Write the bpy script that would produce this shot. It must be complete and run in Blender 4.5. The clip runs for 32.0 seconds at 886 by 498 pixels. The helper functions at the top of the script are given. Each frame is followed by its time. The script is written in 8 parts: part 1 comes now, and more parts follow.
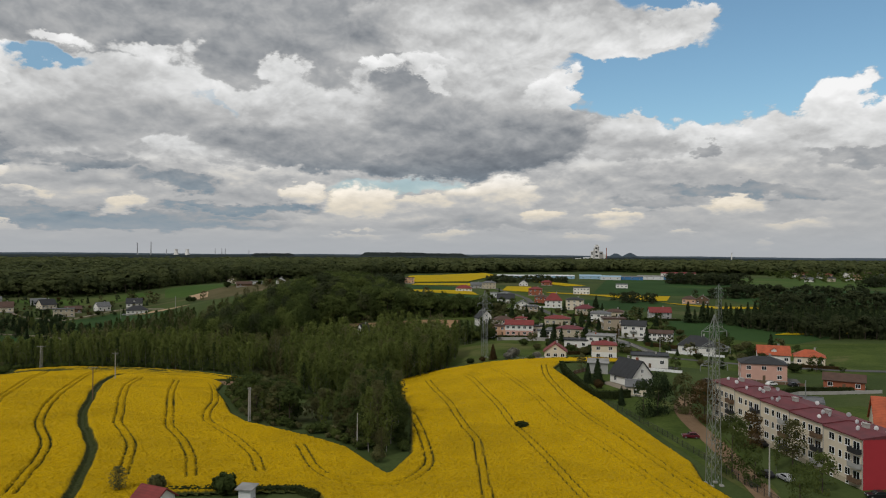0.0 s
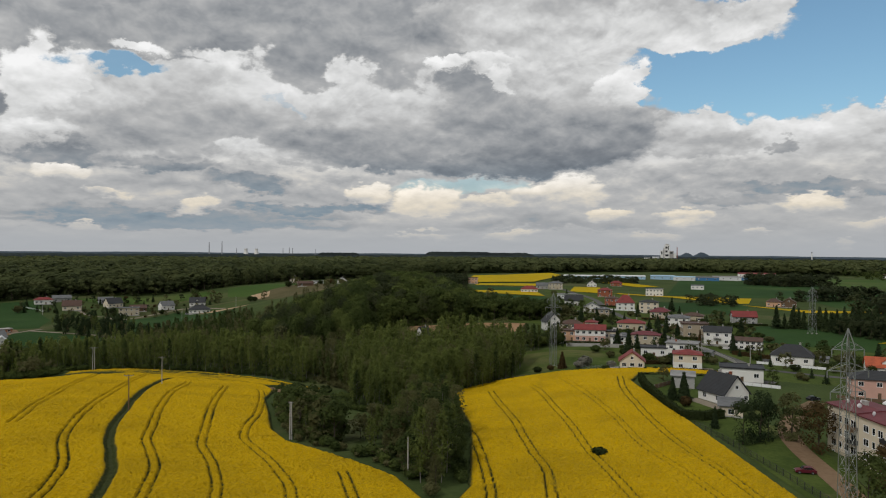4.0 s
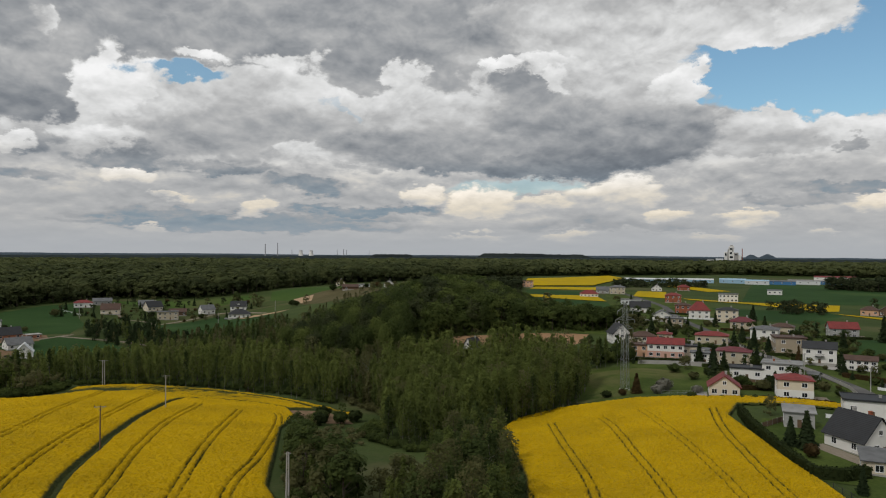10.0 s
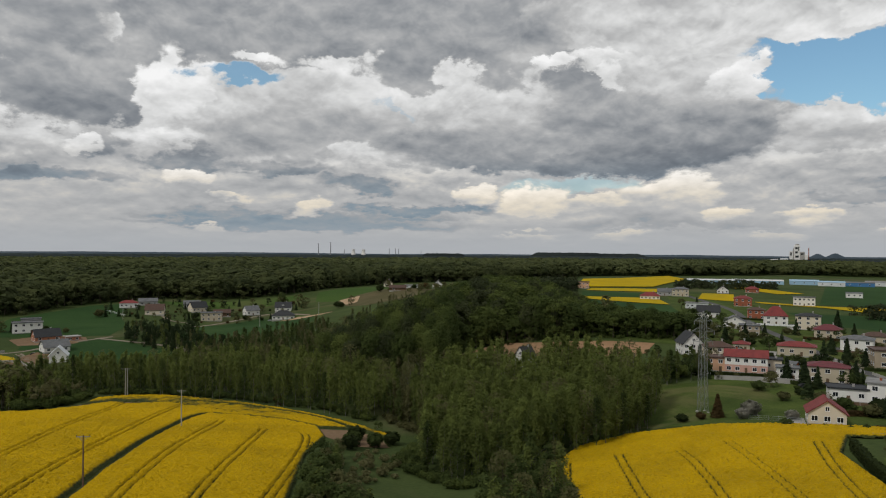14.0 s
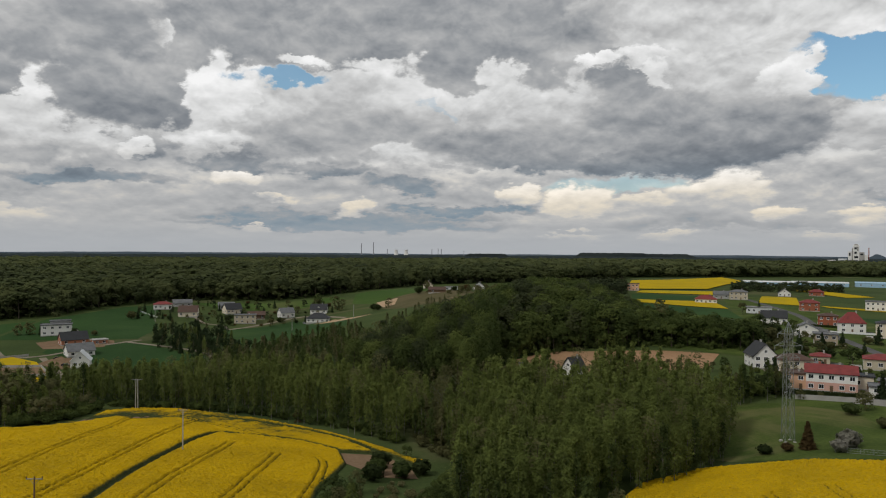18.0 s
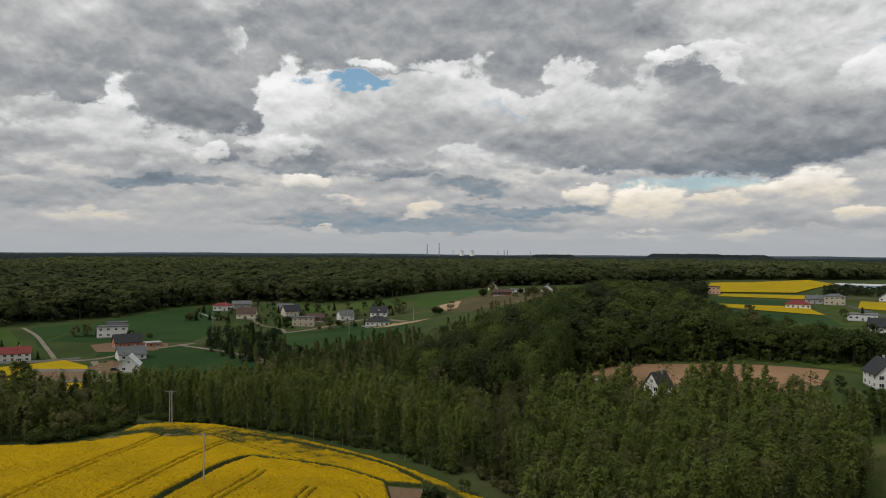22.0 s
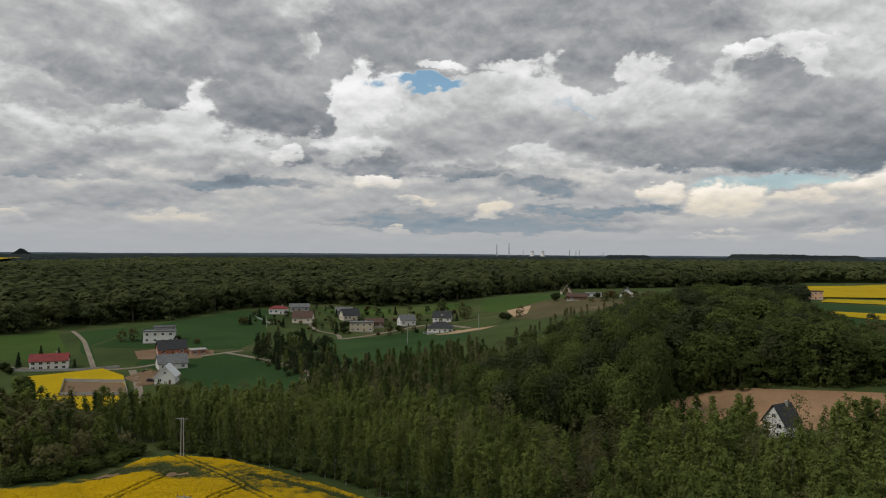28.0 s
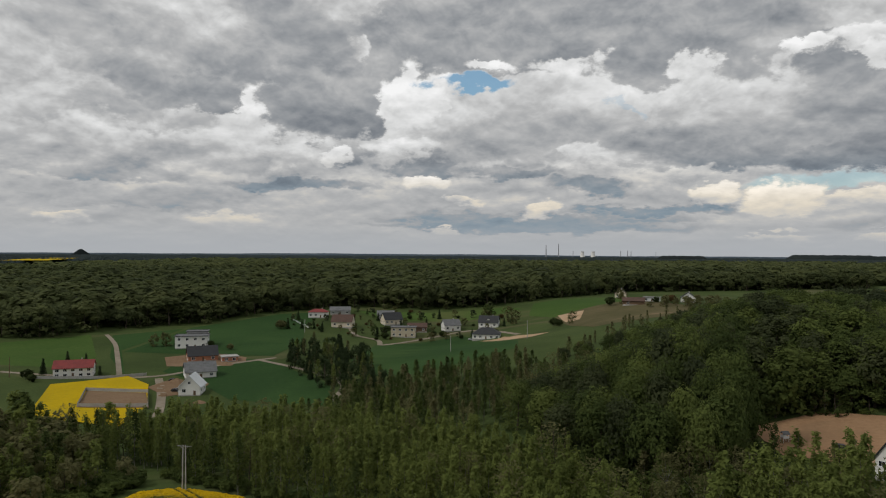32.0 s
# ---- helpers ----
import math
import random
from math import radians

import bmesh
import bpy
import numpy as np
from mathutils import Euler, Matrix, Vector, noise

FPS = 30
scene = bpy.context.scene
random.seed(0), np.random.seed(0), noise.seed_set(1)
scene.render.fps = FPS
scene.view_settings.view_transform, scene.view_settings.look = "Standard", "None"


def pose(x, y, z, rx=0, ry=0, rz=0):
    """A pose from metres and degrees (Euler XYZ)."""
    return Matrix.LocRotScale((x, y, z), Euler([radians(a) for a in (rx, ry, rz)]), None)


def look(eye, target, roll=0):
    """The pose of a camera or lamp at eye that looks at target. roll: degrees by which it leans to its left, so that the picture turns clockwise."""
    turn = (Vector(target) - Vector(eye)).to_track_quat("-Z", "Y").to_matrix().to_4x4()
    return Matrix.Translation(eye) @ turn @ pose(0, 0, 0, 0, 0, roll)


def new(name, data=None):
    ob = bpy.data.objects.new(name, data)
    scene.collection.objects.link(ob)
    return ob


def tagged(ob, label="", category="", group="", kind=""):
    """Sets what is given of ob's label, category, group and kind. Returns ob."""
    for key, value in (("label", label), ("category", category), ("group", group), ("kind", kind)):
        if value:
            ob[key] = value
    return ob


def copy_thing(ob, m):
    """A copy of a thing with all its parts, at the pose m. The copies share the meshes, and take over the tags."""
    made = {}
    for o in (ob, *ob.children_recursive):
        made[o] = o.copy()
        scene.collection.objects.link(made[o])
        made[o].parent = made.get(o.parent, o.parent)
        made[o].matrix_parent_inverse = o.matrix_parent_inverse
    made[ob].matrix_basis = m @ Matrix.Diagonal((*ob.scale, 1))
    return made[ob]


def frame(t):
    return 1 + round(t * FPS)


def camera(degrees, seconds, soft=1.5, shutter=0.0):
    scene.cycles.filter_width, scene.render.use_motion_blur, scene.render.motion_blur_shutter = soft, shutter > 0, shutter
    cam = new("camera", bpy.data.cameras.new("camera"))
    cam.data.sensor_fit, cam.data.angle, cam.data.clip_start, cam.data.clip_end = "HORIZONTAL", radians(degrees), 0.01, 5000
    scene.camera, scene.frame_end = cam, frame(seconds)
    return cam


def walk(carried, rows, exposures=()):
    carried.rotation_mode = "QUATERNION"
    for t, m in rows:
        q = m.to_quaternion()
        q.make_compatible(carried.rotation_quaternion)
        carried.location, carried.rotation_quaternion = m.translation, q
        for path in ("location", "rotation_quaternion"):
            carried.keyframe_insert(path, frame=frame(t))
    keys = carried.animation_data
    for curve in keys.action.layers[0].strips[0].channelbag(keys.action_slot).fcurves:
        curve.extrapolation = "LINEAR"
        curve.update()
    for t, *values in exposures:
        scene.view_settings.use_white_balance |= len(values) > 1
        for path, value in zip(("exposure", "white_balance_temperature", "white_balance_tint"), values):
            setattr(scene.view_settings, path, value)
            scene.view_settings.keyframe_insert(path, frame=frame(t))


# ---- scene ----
cam = camera(63.584, 32.0, soft=1.1)
# seconds, x, y, z, pitch, heading to the left
PATH = [
    (0, 0.00, 0.00, 50.00, 0.180, 0.845),
    (0.5, 0.00, 2.79, 49.96, 0.135, 1.508),
    (1, 0.00, 5.61, 49.92, 0.101, 2.656),
    (1.5, -0.01, 8.47, 49.88, 0.083, 2.975),
    (2, -0.03, 11.40, 49.85, 0.080, 3.738),
    (2.5, -0.08, 14.43, 49.82, 0.079, 5.171),
    (3, -0.14, 17.57, 49.80, 0.086, 5.397),
    (3.5, -0.24, 20.85, 49.79, 0.091, 5.662),
    (5.5, -0.90, 35.11, 49.80, 0.113, 6.933),
    (6, -1.13, 38.85, 49.80, 0.099, 7.211),
    (6.5, -1.38, 42.62, 49.79, 0.103, 7.510),
    (7, -1.65, 46.41, 49.76, 0.125, 7.787),
    (7.5, -1.95, 50.20, 49.74, 0.141, 8.009),
    (8, -2.26, 54.00, 49.71, 0.157, 8.280),
    (8.5, -2.59, 57.82, 49.70, 0.163, 8.741),
    (9, -2.94, 61.64, 49.69, 0.172, 9.312),
    (9.5, -3.31, 65.47, 49.70, 0.175, 9.845),
    (10, -3.69, 69.31, 49.73, 0.206, 10.343),
    (10.5, -4.09, 73.15, 49.79, 0.198, 11.033),
    (11, -4.52, 76.99, 49.85, 0.173, 11.682),
    (11.5, -4.98, 80.80, 49.93, 0.178, 12.017),
    (12, -5.48, 84.59, 50.01, 0.174, 12.530),
    (12.5, -6.04, 88.34, 50.08, 0.153, 13.048),
    (13, -6.65, 92.05, 50.14, 0.144, 13.577),
    (13.5, -7.31, 95.70, 50.19, 0.120, 14.187),
    (14, -8.01, 99.32, 50.23, 0.099, 14.530),
    (14.5, -8.74, 102.91, 50.26, 0.089, 14.713),
    (16.5, -11.69, 117.22, 50.26, 0.087, 16.765),
    (17, -12.40, 120.82, 50.24, 0.100, 17.501),
    (17.5, -13.13, 124.44, 50.21, 0.099, 17.802),
    (18, -13.91, 128.08, 50.18, 0.099, 17.990),
    (18.5, -14.76, 131.75, 50.14, 0.117, 18.171),
    (19, -15.69, 135.44, 50.10, 0.133, 18.368),
    (19.5, -16.74, 139.15, 50.05, 0.141, 19.114),
    (20, -17.90, 142.88, 50.00, 0.137, 20.383),
    (20.5, -19.13, 146.61, 49.95, 0.130, 21.374),
    (21, -20.40, 150.33, 49.90, 0.141, 21.989),
    (21.5, -21.69, 154.02, 49.84, 0.134, 22.524),
    (22, -22.97, 157.67, 49.77, 0.135, 23.280),
    (22.5, -24.20, 161.25, 49.70, 0.142, 23.747),
    (23, -25.37, 164.76, 49.61, 0.132, 24.063),
    (23.5, -26.51, 168.23, 49.53, 0.132, 24.619),
    (24, -27.65, 171.66, 49.46, 0.144, 24.960),
    (24.5, -28.83, 175.08, 49.40, 0.147, 25.170),
    (25, -30.08, 178.50, 49.36, 0.158, 25.426),
    (25.5, -31.42, 181.95, 49.35, 0.172, 25.916),
    (27.5, -37.90, 196.06, 49.62, 0.135, 28.291),
    (28, -39.66, 199.60, 49.72, 0.130, 28.887),
    (28.5, -41.41, 203.10, 49.82, 0.138, 29.579),
    (29, -43.13, 206.55, 49.90, 0.120, 30.268),
    (29.5, -44.79, 209.95, 49.96, 0.125, 30.913),
    (30, -46.42, 213.31, 50.00, 0.128, 31.432),
    (30.5, -48.01, 216.63, 50.04, 0.127, 31.691),
    (31, -49.57, 219.92, 50.06, 0.135, 32.206),
    (31.5, -51.12, 223.19, 50.07, 0.152, 32.603),
    (32, -52.66, 226.46, 50.08, 0.151, 32.781),
]
LEAN = 0.371
walk(cam, [(t, pose(x, y, z, 90 + p, 0, h) @ pose(0, 0, 0, 0, 0, LEAN)) for t, x, y, z, p, h in PATH])

# ---- world, sun ----
SUN_HEIGHT, SUN_SIDE = 48.0, 215.0  # degrees above the horizon; compass turn from +y to the right
world = bpy.data.worlds.new("sky")
scene.world = world
world.use_nodes = True


class Nodes:
    """Short-hand for node trees."""

    def __init__(self, tree):
        self.tree = tree
        tree.nodes.clear()


    def link(self, a, b):
        self.tree.links.new(a, b)

    def put(self, socket, value):
        if isinstance(value, bpy.types.NodeSocket):
            self.link(value, socket)
        else:
            socket.default_value = value

    def math(self, op, a, b=0.0, c=0.0, clamp=False):
        n = self.tree.nodes.new("ShaderNodeMath")
        n.operation, n.use_clamp = op, clamp
        for s, v in zip(n.inputs, (a, b, c)):
            self.put(s, v)
        return n.outputs[0]

    def vec(self, op, a, b=(0, 0, 0)):
        n = self.tree.nodes.new("ShaderNodeVectorMath")
        n.operation = op
        self.put(n.inputs[0], a)
        self.put(n.inputs[1], b)
        return n.outputs["Value"] if op in ("LENGTH", "DOT_PRODUCT") else n.outputs["Vector"]

    def xyz(self, x, y, z):
        n = self.tree.nodes.new("ShaderNodeCombineXYZ")
        for s, v in zip(n.inputs, (x, y, z)):
            self.put(s, v)
        return n.outputs[0]

    def noise(self, vector, scale, detail=4.0, rough=0.5, distortion=0.0, colour=False):
        n = self.tree.nodes.new("ShaderNodeTexNoise")
        if vector is not None:
            self.link(vector, n.inputs["Vector"])
        n.inputs["Scale"].default_value, n.inputs["Detail"].default_value = scale, detail
        n.inputs["Roughness"].default_value, n.inputs["Distortion"].default_value = rough, distortion
        return n.outputs["Color" if colour else "Fac"]

    def remap(self, v, a, b, c=0.0, d=1.0, smooth=True):
        n = self.tree.nodes.new("ShaderNodeMapRange")
        n.interpolation_type = "SMOOTHSTEP" if smooth else "LINEAR"
        for s, x in zip(n.inputs, (v, a, b, c, d)):
            self.put(s, x)
        return n.outputs[0]

    def mix(self, fac, a, b):
        n = self.tree.nodes.new("ShaderNodeMix")
        n.data_type = "RGBA"
        for s, v in ((n.inputs[0], fac), (n.inputs[6], a), (n.inputs[7], b)):
            self.put(s, v if not isinstance(v, tuple) or len(v) == 4 else (*v, 1.0))
        return n.outputs[2]


def sky_nodes():
    """Broken cumulus: heaps laid one before the other, from the farthest to the nearest, in degrees to the right and up."""
    n = Nodes(world.node_tree)
    where = n.tree.nodes.new("ShaderNodeTexCoord").outputs["Generated"]
    parts = n.tree.nodes.new("ShaderNodeSeparateXYZ")
    n.link(where, parts.inputs[0])
    x, y, z = parts.outputs
    side = n.math("MULTIPLY", n.math("ARCTAN2", x, y), 57.2958)
    up = n.math("MULTIPLY", n.math("ARCSINE", z), 57.2958)
    # billows, smaller and flatter towards the horizon
    squeeze = n.math("SUBTRACT", 1.0, n.math("EXPONENT", n.math("MULTIPLY", n.math("MAXIMUM", z, 0.0), -13.0)))
    plane = n.xyz(x, y, n.math("ADD", n.math("MULTIPLY", z, 1.5), n.math("MULTIPLY", squeeze, 0.20)))

    def billow(at, scale, detail):
        v = n.tree.nodes.new("ShaderNodeTexVoronoi")
        v.feature, v.normalize = "SMOOTH_F1", True
        n.link(at, v.inputs["Vector"])
        v.inputs["Scale"].default_value, v.inputs["Detail"].default_value = scale, detail
        v.inputs["Roughness"].default_value, v.inputs["Lacunarity"].default_value, v.inputs["Smoothness"].default_value = 0.55, 2.3, 0.6
        return n.math("SUBTRACT", 0.6, v.outputs["Distance"])

    warp = n.vec("MULTIPLY", n.vec("SUBTRACT", n.noise(plane, 9.0, 4.0, 0.55, 0.0, colour=True), (0.5, 0.5, 0.5)), (0.07, 0.07, 0.05))
    bent = n.vec("ADD", plane, warp)
    knobs = billow(bent, 15.0, 3.0)
    knobs_above = billow(n.vec("ADD", bent, (0.0, 0.0, 0.016)), 15.0, 3.0)
    soft = n.noise(plane, 11.0, 4.0, 0.50)
    soft_above = n.noise(n.vec("ADD", plane, (0.0, 0.0, 0.022)), 11.0, 4.0, 0.50)
    # outlines, frayed at two sizes
    wide = n.vec("MULTIPLY", n.vec("SUBTRACT", n.noise(plane, 8.0, 2.0, 0.5, 0.0, colour=True), (0.5, 0.5, 0.5)), (6.0, 4.0, 0.0))
    ragged = n.vec("MULTIPLY", n.vec("SUBTRACT", n.noise(plane, 32.0, 5.0, 0.6, 0.0, colour=True), (0.5, 0.5, 0.5)), (4.2, 2.6, 0.0))
    low = n.remap(up, 0.0, 9.0, 0.30, 1.0, smooth=False)
    low_fine = n.remap(up, 0.0, 9.0, 0.55, 1.0, smooth=False)
    lobes = n.xyz(n.math("MULTIPLY", n.math("SUBTRACT", knobs, 0.45), 1.2), n.math("MULTIPLY", n.math("SUBTRACT", knobs, 0.45), -2.6), 0.0)
    shift = n.vec("ADD", n.vec("MULTIPLY", wide, n.xyz(low, low, 0.0)), n.vec("MULTIPLY", n.vec("ADD", ragged, lobes), n.xyz(low_fine, low_fine, 0.0)))
    spot = n.vec("ADD", n.xyz(n.math("SUBTRACT", side, 0.9), up, 0.0), shift)
    height = n.tree.nodes.new("ShaderNodeSeparateXYZ")
    n.link(spot, height.inputs[0])
    state = {"tone": n.remap(up, 0.0, 20.0, 0.69, 0.75, smooth=False), "blue": 0.0}

    def mask(cx, cy, rx, ry, edge):
        away = n.vec("LENGTH", n.vec("MULTIPLY", n.vec("SUBTRACT", spot, (cx, cy, 0.0)), (1 / rx, 1 / ry, 0.0)))
        return n.remap(away, 1.0 + edge, 1.0 - edge, 0.0, 1.0)

    def blend(a, b, f):
        m = n.tree.nodes.new("ShaderNodeMix")
        for s, v in zip((m.inputs[0], m.inputs[2], m.inputs[3]), (f, a, b)):
            n.put(s, v)
        return m.outputs[0]

    def heap_at(cx, cy, rx, ry, top, foot, edge):
        f = mask(cx, cy, rx, ry, edge)
        own = n.remap(height.outputs[1], cy - ry * 0.8, cy + ry * 0.8, foot, top, smooth=False)
        state["tone"] = blend(state["tone"], own, f)
        state["blue"] = blend(state["blue"], 0.0, f)

    def clear(cx, cy, rx, ry, amount, edge):
        state["blue"] = blend(state["blue"], amount, mask(cx, cy, rx, ry, edge))

    # open sky and the heaps below it
    clear(20.1, 16.0, 14.8, 6.64, 1, 0.06)
    clear(30.6, 15.5, 9.9, 6.10, 1, 0.06)
    heap_at(19.7, 7.3, 13.5, 3.13, 0.86, 0.66, 0.08)
    heap_at(12.3, 8.8, 4.1, 1.81, 0.84, 0.68, 0.1)
    heap_at(28.3, 7.8, 5.5, 2.41, 0.88, 0.68, 0.1)
    heap_at(28.1, 10.5, 2.6, 2.30, 0.97, 0.84, 0.1)
    heap_at(31.1, 9.7, 2.0, 1.79, 0.94, 0.82, 0.12)
    heap_at(24.7, 9.1, 1.8, 0.96, 0.86, 0.76, 0.2)
    heap_at(21.7, 4.9, 5.0, 0.54, 0.58, 0.56, 0.3)
    heap_at(29.0, 7.1, 3.4, 0.50, 0.62, 0.6, 0.3)
    heap_at(17.7, 8.4, 1.2, 0.50, 0.64, 0.6, 0.3)
    heap_at(14.8, 6.4, 4.6, 0.69, 0.78, 0.68, 0.3)
    # bright heaps behind the sheet
    heap_at(-36.0, 10.9, 5.2, 3.25, 0.93, 0.76, 0.2)
    heap_at(-29.4, 10.6, 7.4, 3.44, 0.86, 0.7, 0.2)
    heap_at(-21.7, 13.6, 6.4, 2.07, 0.92, 0.76, 0.25)
    heap_at(-48.5, 10.4, 3.0, 2.26, 0.9, 0.74, 0.2)
    heap_at(-47.8, 7.8, 3.8, 1.31, 0.8, 0.64, 0.25)
    heap_at(-48.8, 10.7, 3.3, 2.59, 0.92, 0.76, 0.2)
    heap_at(-60.6, 8.0, 6.6, 1.55, 0.8, 0.64, 0.3)
    heap_at(-62.0, 11.5, 3.0, 1.87, 0.78, 0.7, 0.3)
    heap_at(-54.4, 7.9, 6.1, 1.47, 0.84, 0.66, 0.3)
    heap_at(-59.2, 6.0, 6.0, 0.63, 0.62, 0.58, 0.3)
    heap_at(-61.3, 14.6, 2.0, 2.21, 0.72, 0.68, 0.3)
    # the great middle heap
    heap_at(-13.8, 11.2, 15.7, 3.98, 0.8, 0.66, 0.2)
    heap_at(2.8, 11.9, 5.7, 3.84, 0.84, 0.6, 0.12)
    heap_at(6.5, 11.9, 2.5, 2.44, 0.93, 0.7, 0.1)
    heap_at(7.8, 10.4, 1.8, 1.52, 0.9, 0.62, 0.1)
    heap_at(-0.2, 9.8, 9.7, 3.27, 0.74, 0.5, 0.2)
    heap_at(-9.3, 8.4, 8.5, 1.95, 0.64, 0.54, 0.25)
    heap_at(2.4, 8.4, 7.0, 1.92, 0.56, 0.48, 0.2)
    heap_at(-2.0, 7.3, 7.2, 0.98, 0.5, 0.46, 0.2)
    heap_at(-16.0, 9.0, 4.9, 1.40, 0.62, 0.58, 0.3)
    heap_at(-4.3, 11.3, 4.1, 1.57, 0.6, 0.6, 0.4)
    heap_at(-11.1, 10.8, 3.6, 1.31, 0.7, 0.64, 0.4)
    heap_at(-35.0, 7.0, 3.0, 0.87, 0.56, 0.5, 0.25)
    heap_at(-27.4, 8.7, 6.8, 1.41, 0.7, 0.62, 0.35)
    heap_at(-27.8, 6.5, 4.4, 0.50, 0.58, 0.54, 0.35)
    heap_at(-22.5, 8.1, 1.5, 0.94, 0.84, 0.7, 0.3)
    heap_at(-37.1, 8.3, 2.4, 0.85, 0.88, 0.74, 0.3)
    heap_at(-17.3, 12.2, 6.6, 1.28, 0.8, 0.74, 0.4)
    # slits of blue
    clear(-31.6, 13.2, 3.2, 0.78, 0.95, 0.2)
    clear(-19.4, 12.0, 1.0, 0.20, 0.25, 0.4)
    # the dark sheet overhead
    heap_at(-13.8, 18.4, 22.1, 3.73, 0.6, 0.62, 0.1)
    heap_at(-32.9, 16.8, 8.5, 2.92, 0.58, 0.56, 0.1)
    heap_at(-28.3, 15.6, 4.7, 1.33, 0.6, 0.62, 0.2)
    heap_at(-17.4, 15.0, 3.5, 1.67, 0.58, 0.6, 0.14)
    heap_at(-4.8, 13.7, 2.4, 1.71, 0.58, 0.6, 0.2)
    heap_at(-10.4, 14.8, 3.2, 1.44, 0.62, 0.64, 0.2)
    heap_at(2.4, 17.7, 11.7, 2.84, 0.7, 0.8, 0.08)
    heap_at(12.1, 16.8, 7.6, 1.65, 0.76, 0.84, 0.1)
    heap_at(16.4, 17.1, 3.0, 0.99, 0.82, 0.88, 0.14)
    heap_at(-21.3, 17.1, 4.7, 1.61, 0.54, 0.6, 0.4)
    heap_at(-11.6, 16.4, 5.4, 1.66, 0.58, 0.62, 0.4)
    heap_at(0.6, 16.3, 4.9, 1.24, 0.78, 0.8, 0.4)
    # dark lobes to the west
    heap_at(-43.6, 15.9, 12.1, 2.72, 0.65, 0.61, 0.12)
    heap_at(-33.7, 17.2, 9.2, 2.39, 0.61, 0.61, 0.14)
    heap_at(-41.9, 11.8, 3.3, 3.01, 0.65, 0.49, 0.1)
    heap_at(-44.7, 11.5, 2.5, 2.56, 0.65, 0.55, 0.15)
    heap_at(-40.5, 16.3, 1.1, 1.00, 0.87, 0.77, 0.3)
    heap_at(-54.8, 13.5, 5.3, 2.44, 0.71, 0.59, 0.12)
    heap_at(-51.9, 12.2, 2.1, 1.70, 0.59, 0.53, 0.14)
    heap_at(-46.3, 16.3, 5.5, 3.23, 0.65, 0.57, 0.2)
    heap_at(-45.0, 11.8, 3.4, 2.78, 0.65, 0.53, 0.15)
    heap_at(-34.0, 17.7, 5.4, 2.55, 0.61, 0.61, 0.2)
    heap_at(-56.3, 16.4, 7.8, 1.89, 0.75, 0.65, 0.25)
    heap_at(-58.8, 11.1, 2.9, 0.85, 0.69, 0.63, 0.3)
    # ragged white rims
    heap_at(-14.7, 14.2, 2.0, 1.10, 0.9, 0.76, 0.2)
    heap_at(-6.8, 14.6, 1.7, 0.68, 0.92, 0.8, 0.2)
    heap_at(-2.3, 13.8, 1.2, 1.02, 0.92, 0.8, 0.2)
    heap_at(-23.8, 15.1, 2.7, 0.73, 0.93, 0.84, 0.25)
    heap_at(-30.0, 14.8, 2.7, 0.55, 0.92, 0.84, 0.25)
    heap_at(-2.8, 14.8, 2.5, 0.65, 0.92, 0.8, 0.25)
    heap_at(-36.2, 12.3, 1.2, 2.46, 0.94, 0.86, 0.25)
    heap_at(-41.5, 7.9, 2.0, 0.70, 0.66, 0.54, 0.3)
    heap_at(-42.4, 7.7, 1.3, 0.44, 0.86, 0.78, 0.3)
    # low rows
    clear(-5.2, 5.6, 5.4, 0.63, 0.5, 0.3)
    heap_at(-15.5, 6.3, 7.5, 0.62, 0.78, 0.68, 0.3)
    heap_at(-22.0, 5.4, 3.0, 0.69, 0.56, 0.54, 0.3)
    heap_at(-17.3, 3.7, 6.6, 0.44, 0.55, 0.54, 0.35)
    heap_at(-27.0, 2.2, 11.9, 0.43, 0.56, 0.55, 0.35)
    heap_at(19.8, 5.0, 4.0, 0.48, 0.56, 0.55, 0.3)
    heap_at(14.6, 4.1, 3.5, 0.46, 0.6, 0.58, 0.3)
    heap_at(-32.0, 3.7, 5.6, 0.74, 0.7, 0.64, 0.35)
    heap_at(-45.0, 5.4, 5.1, 0.61, 0.56, 0.54, 0.3)
    heap_at(-56.2, 4.3, 7.4, 0.90, 0.68, 0.62, 0.3)
    heap_at(-26.2, 2.9, 11.5, 0.45, 0.58, 0.56, 0.35)
    heap_at(2.5, 2.4, 8.7, 0.53, 0.68, 0.62, 0.35)
    # cream heaps far away
    heap_at(-8.2, 4.4, 2.6, 1.26, 0.97, 0.78, 0.2)
    heap_at(-12.7, 4.8, 1.6, 0.99, 0.93, 0.74, 0.2)
    heap_at(2.0, 4.8, 3.7, 1.24, 0.95, 0.72, 0.2)
    heap_at(-3.8, 4.0, 3.0, 0.63, 0.88, 0.72, 0.25)
    heap_at(5.9, 3.1, 1.9, 0.66, 0.88, 0.72, 0.25)
    heap_at(12.2, 2.7, 1.9, 0.64, 0.88, 0.7, 0.25)
    heap_at(20.5, 3.8, 2.1, 0.68, 0.9, 0.72, 0.25)
    heap_at(-34.8, 5.7, 2.3, 0.60, 0.9, 0.74, 0.25)
    heap_at(-32.2, 4.0, 1.1, 0.41, 0.86, 0.74, 0.3)
    heap_at(-26.2, 3.7, 1.5, 0.43, 0.86, 0.74, 0.3)
    heap_at(-1.8, 1.4, 2.0, 0.36, 0.84, 0.72, 0.3)
    heap_at(-8.8, 1.3, 2.3, 0.32, 0.82, 0.72, 0.3)
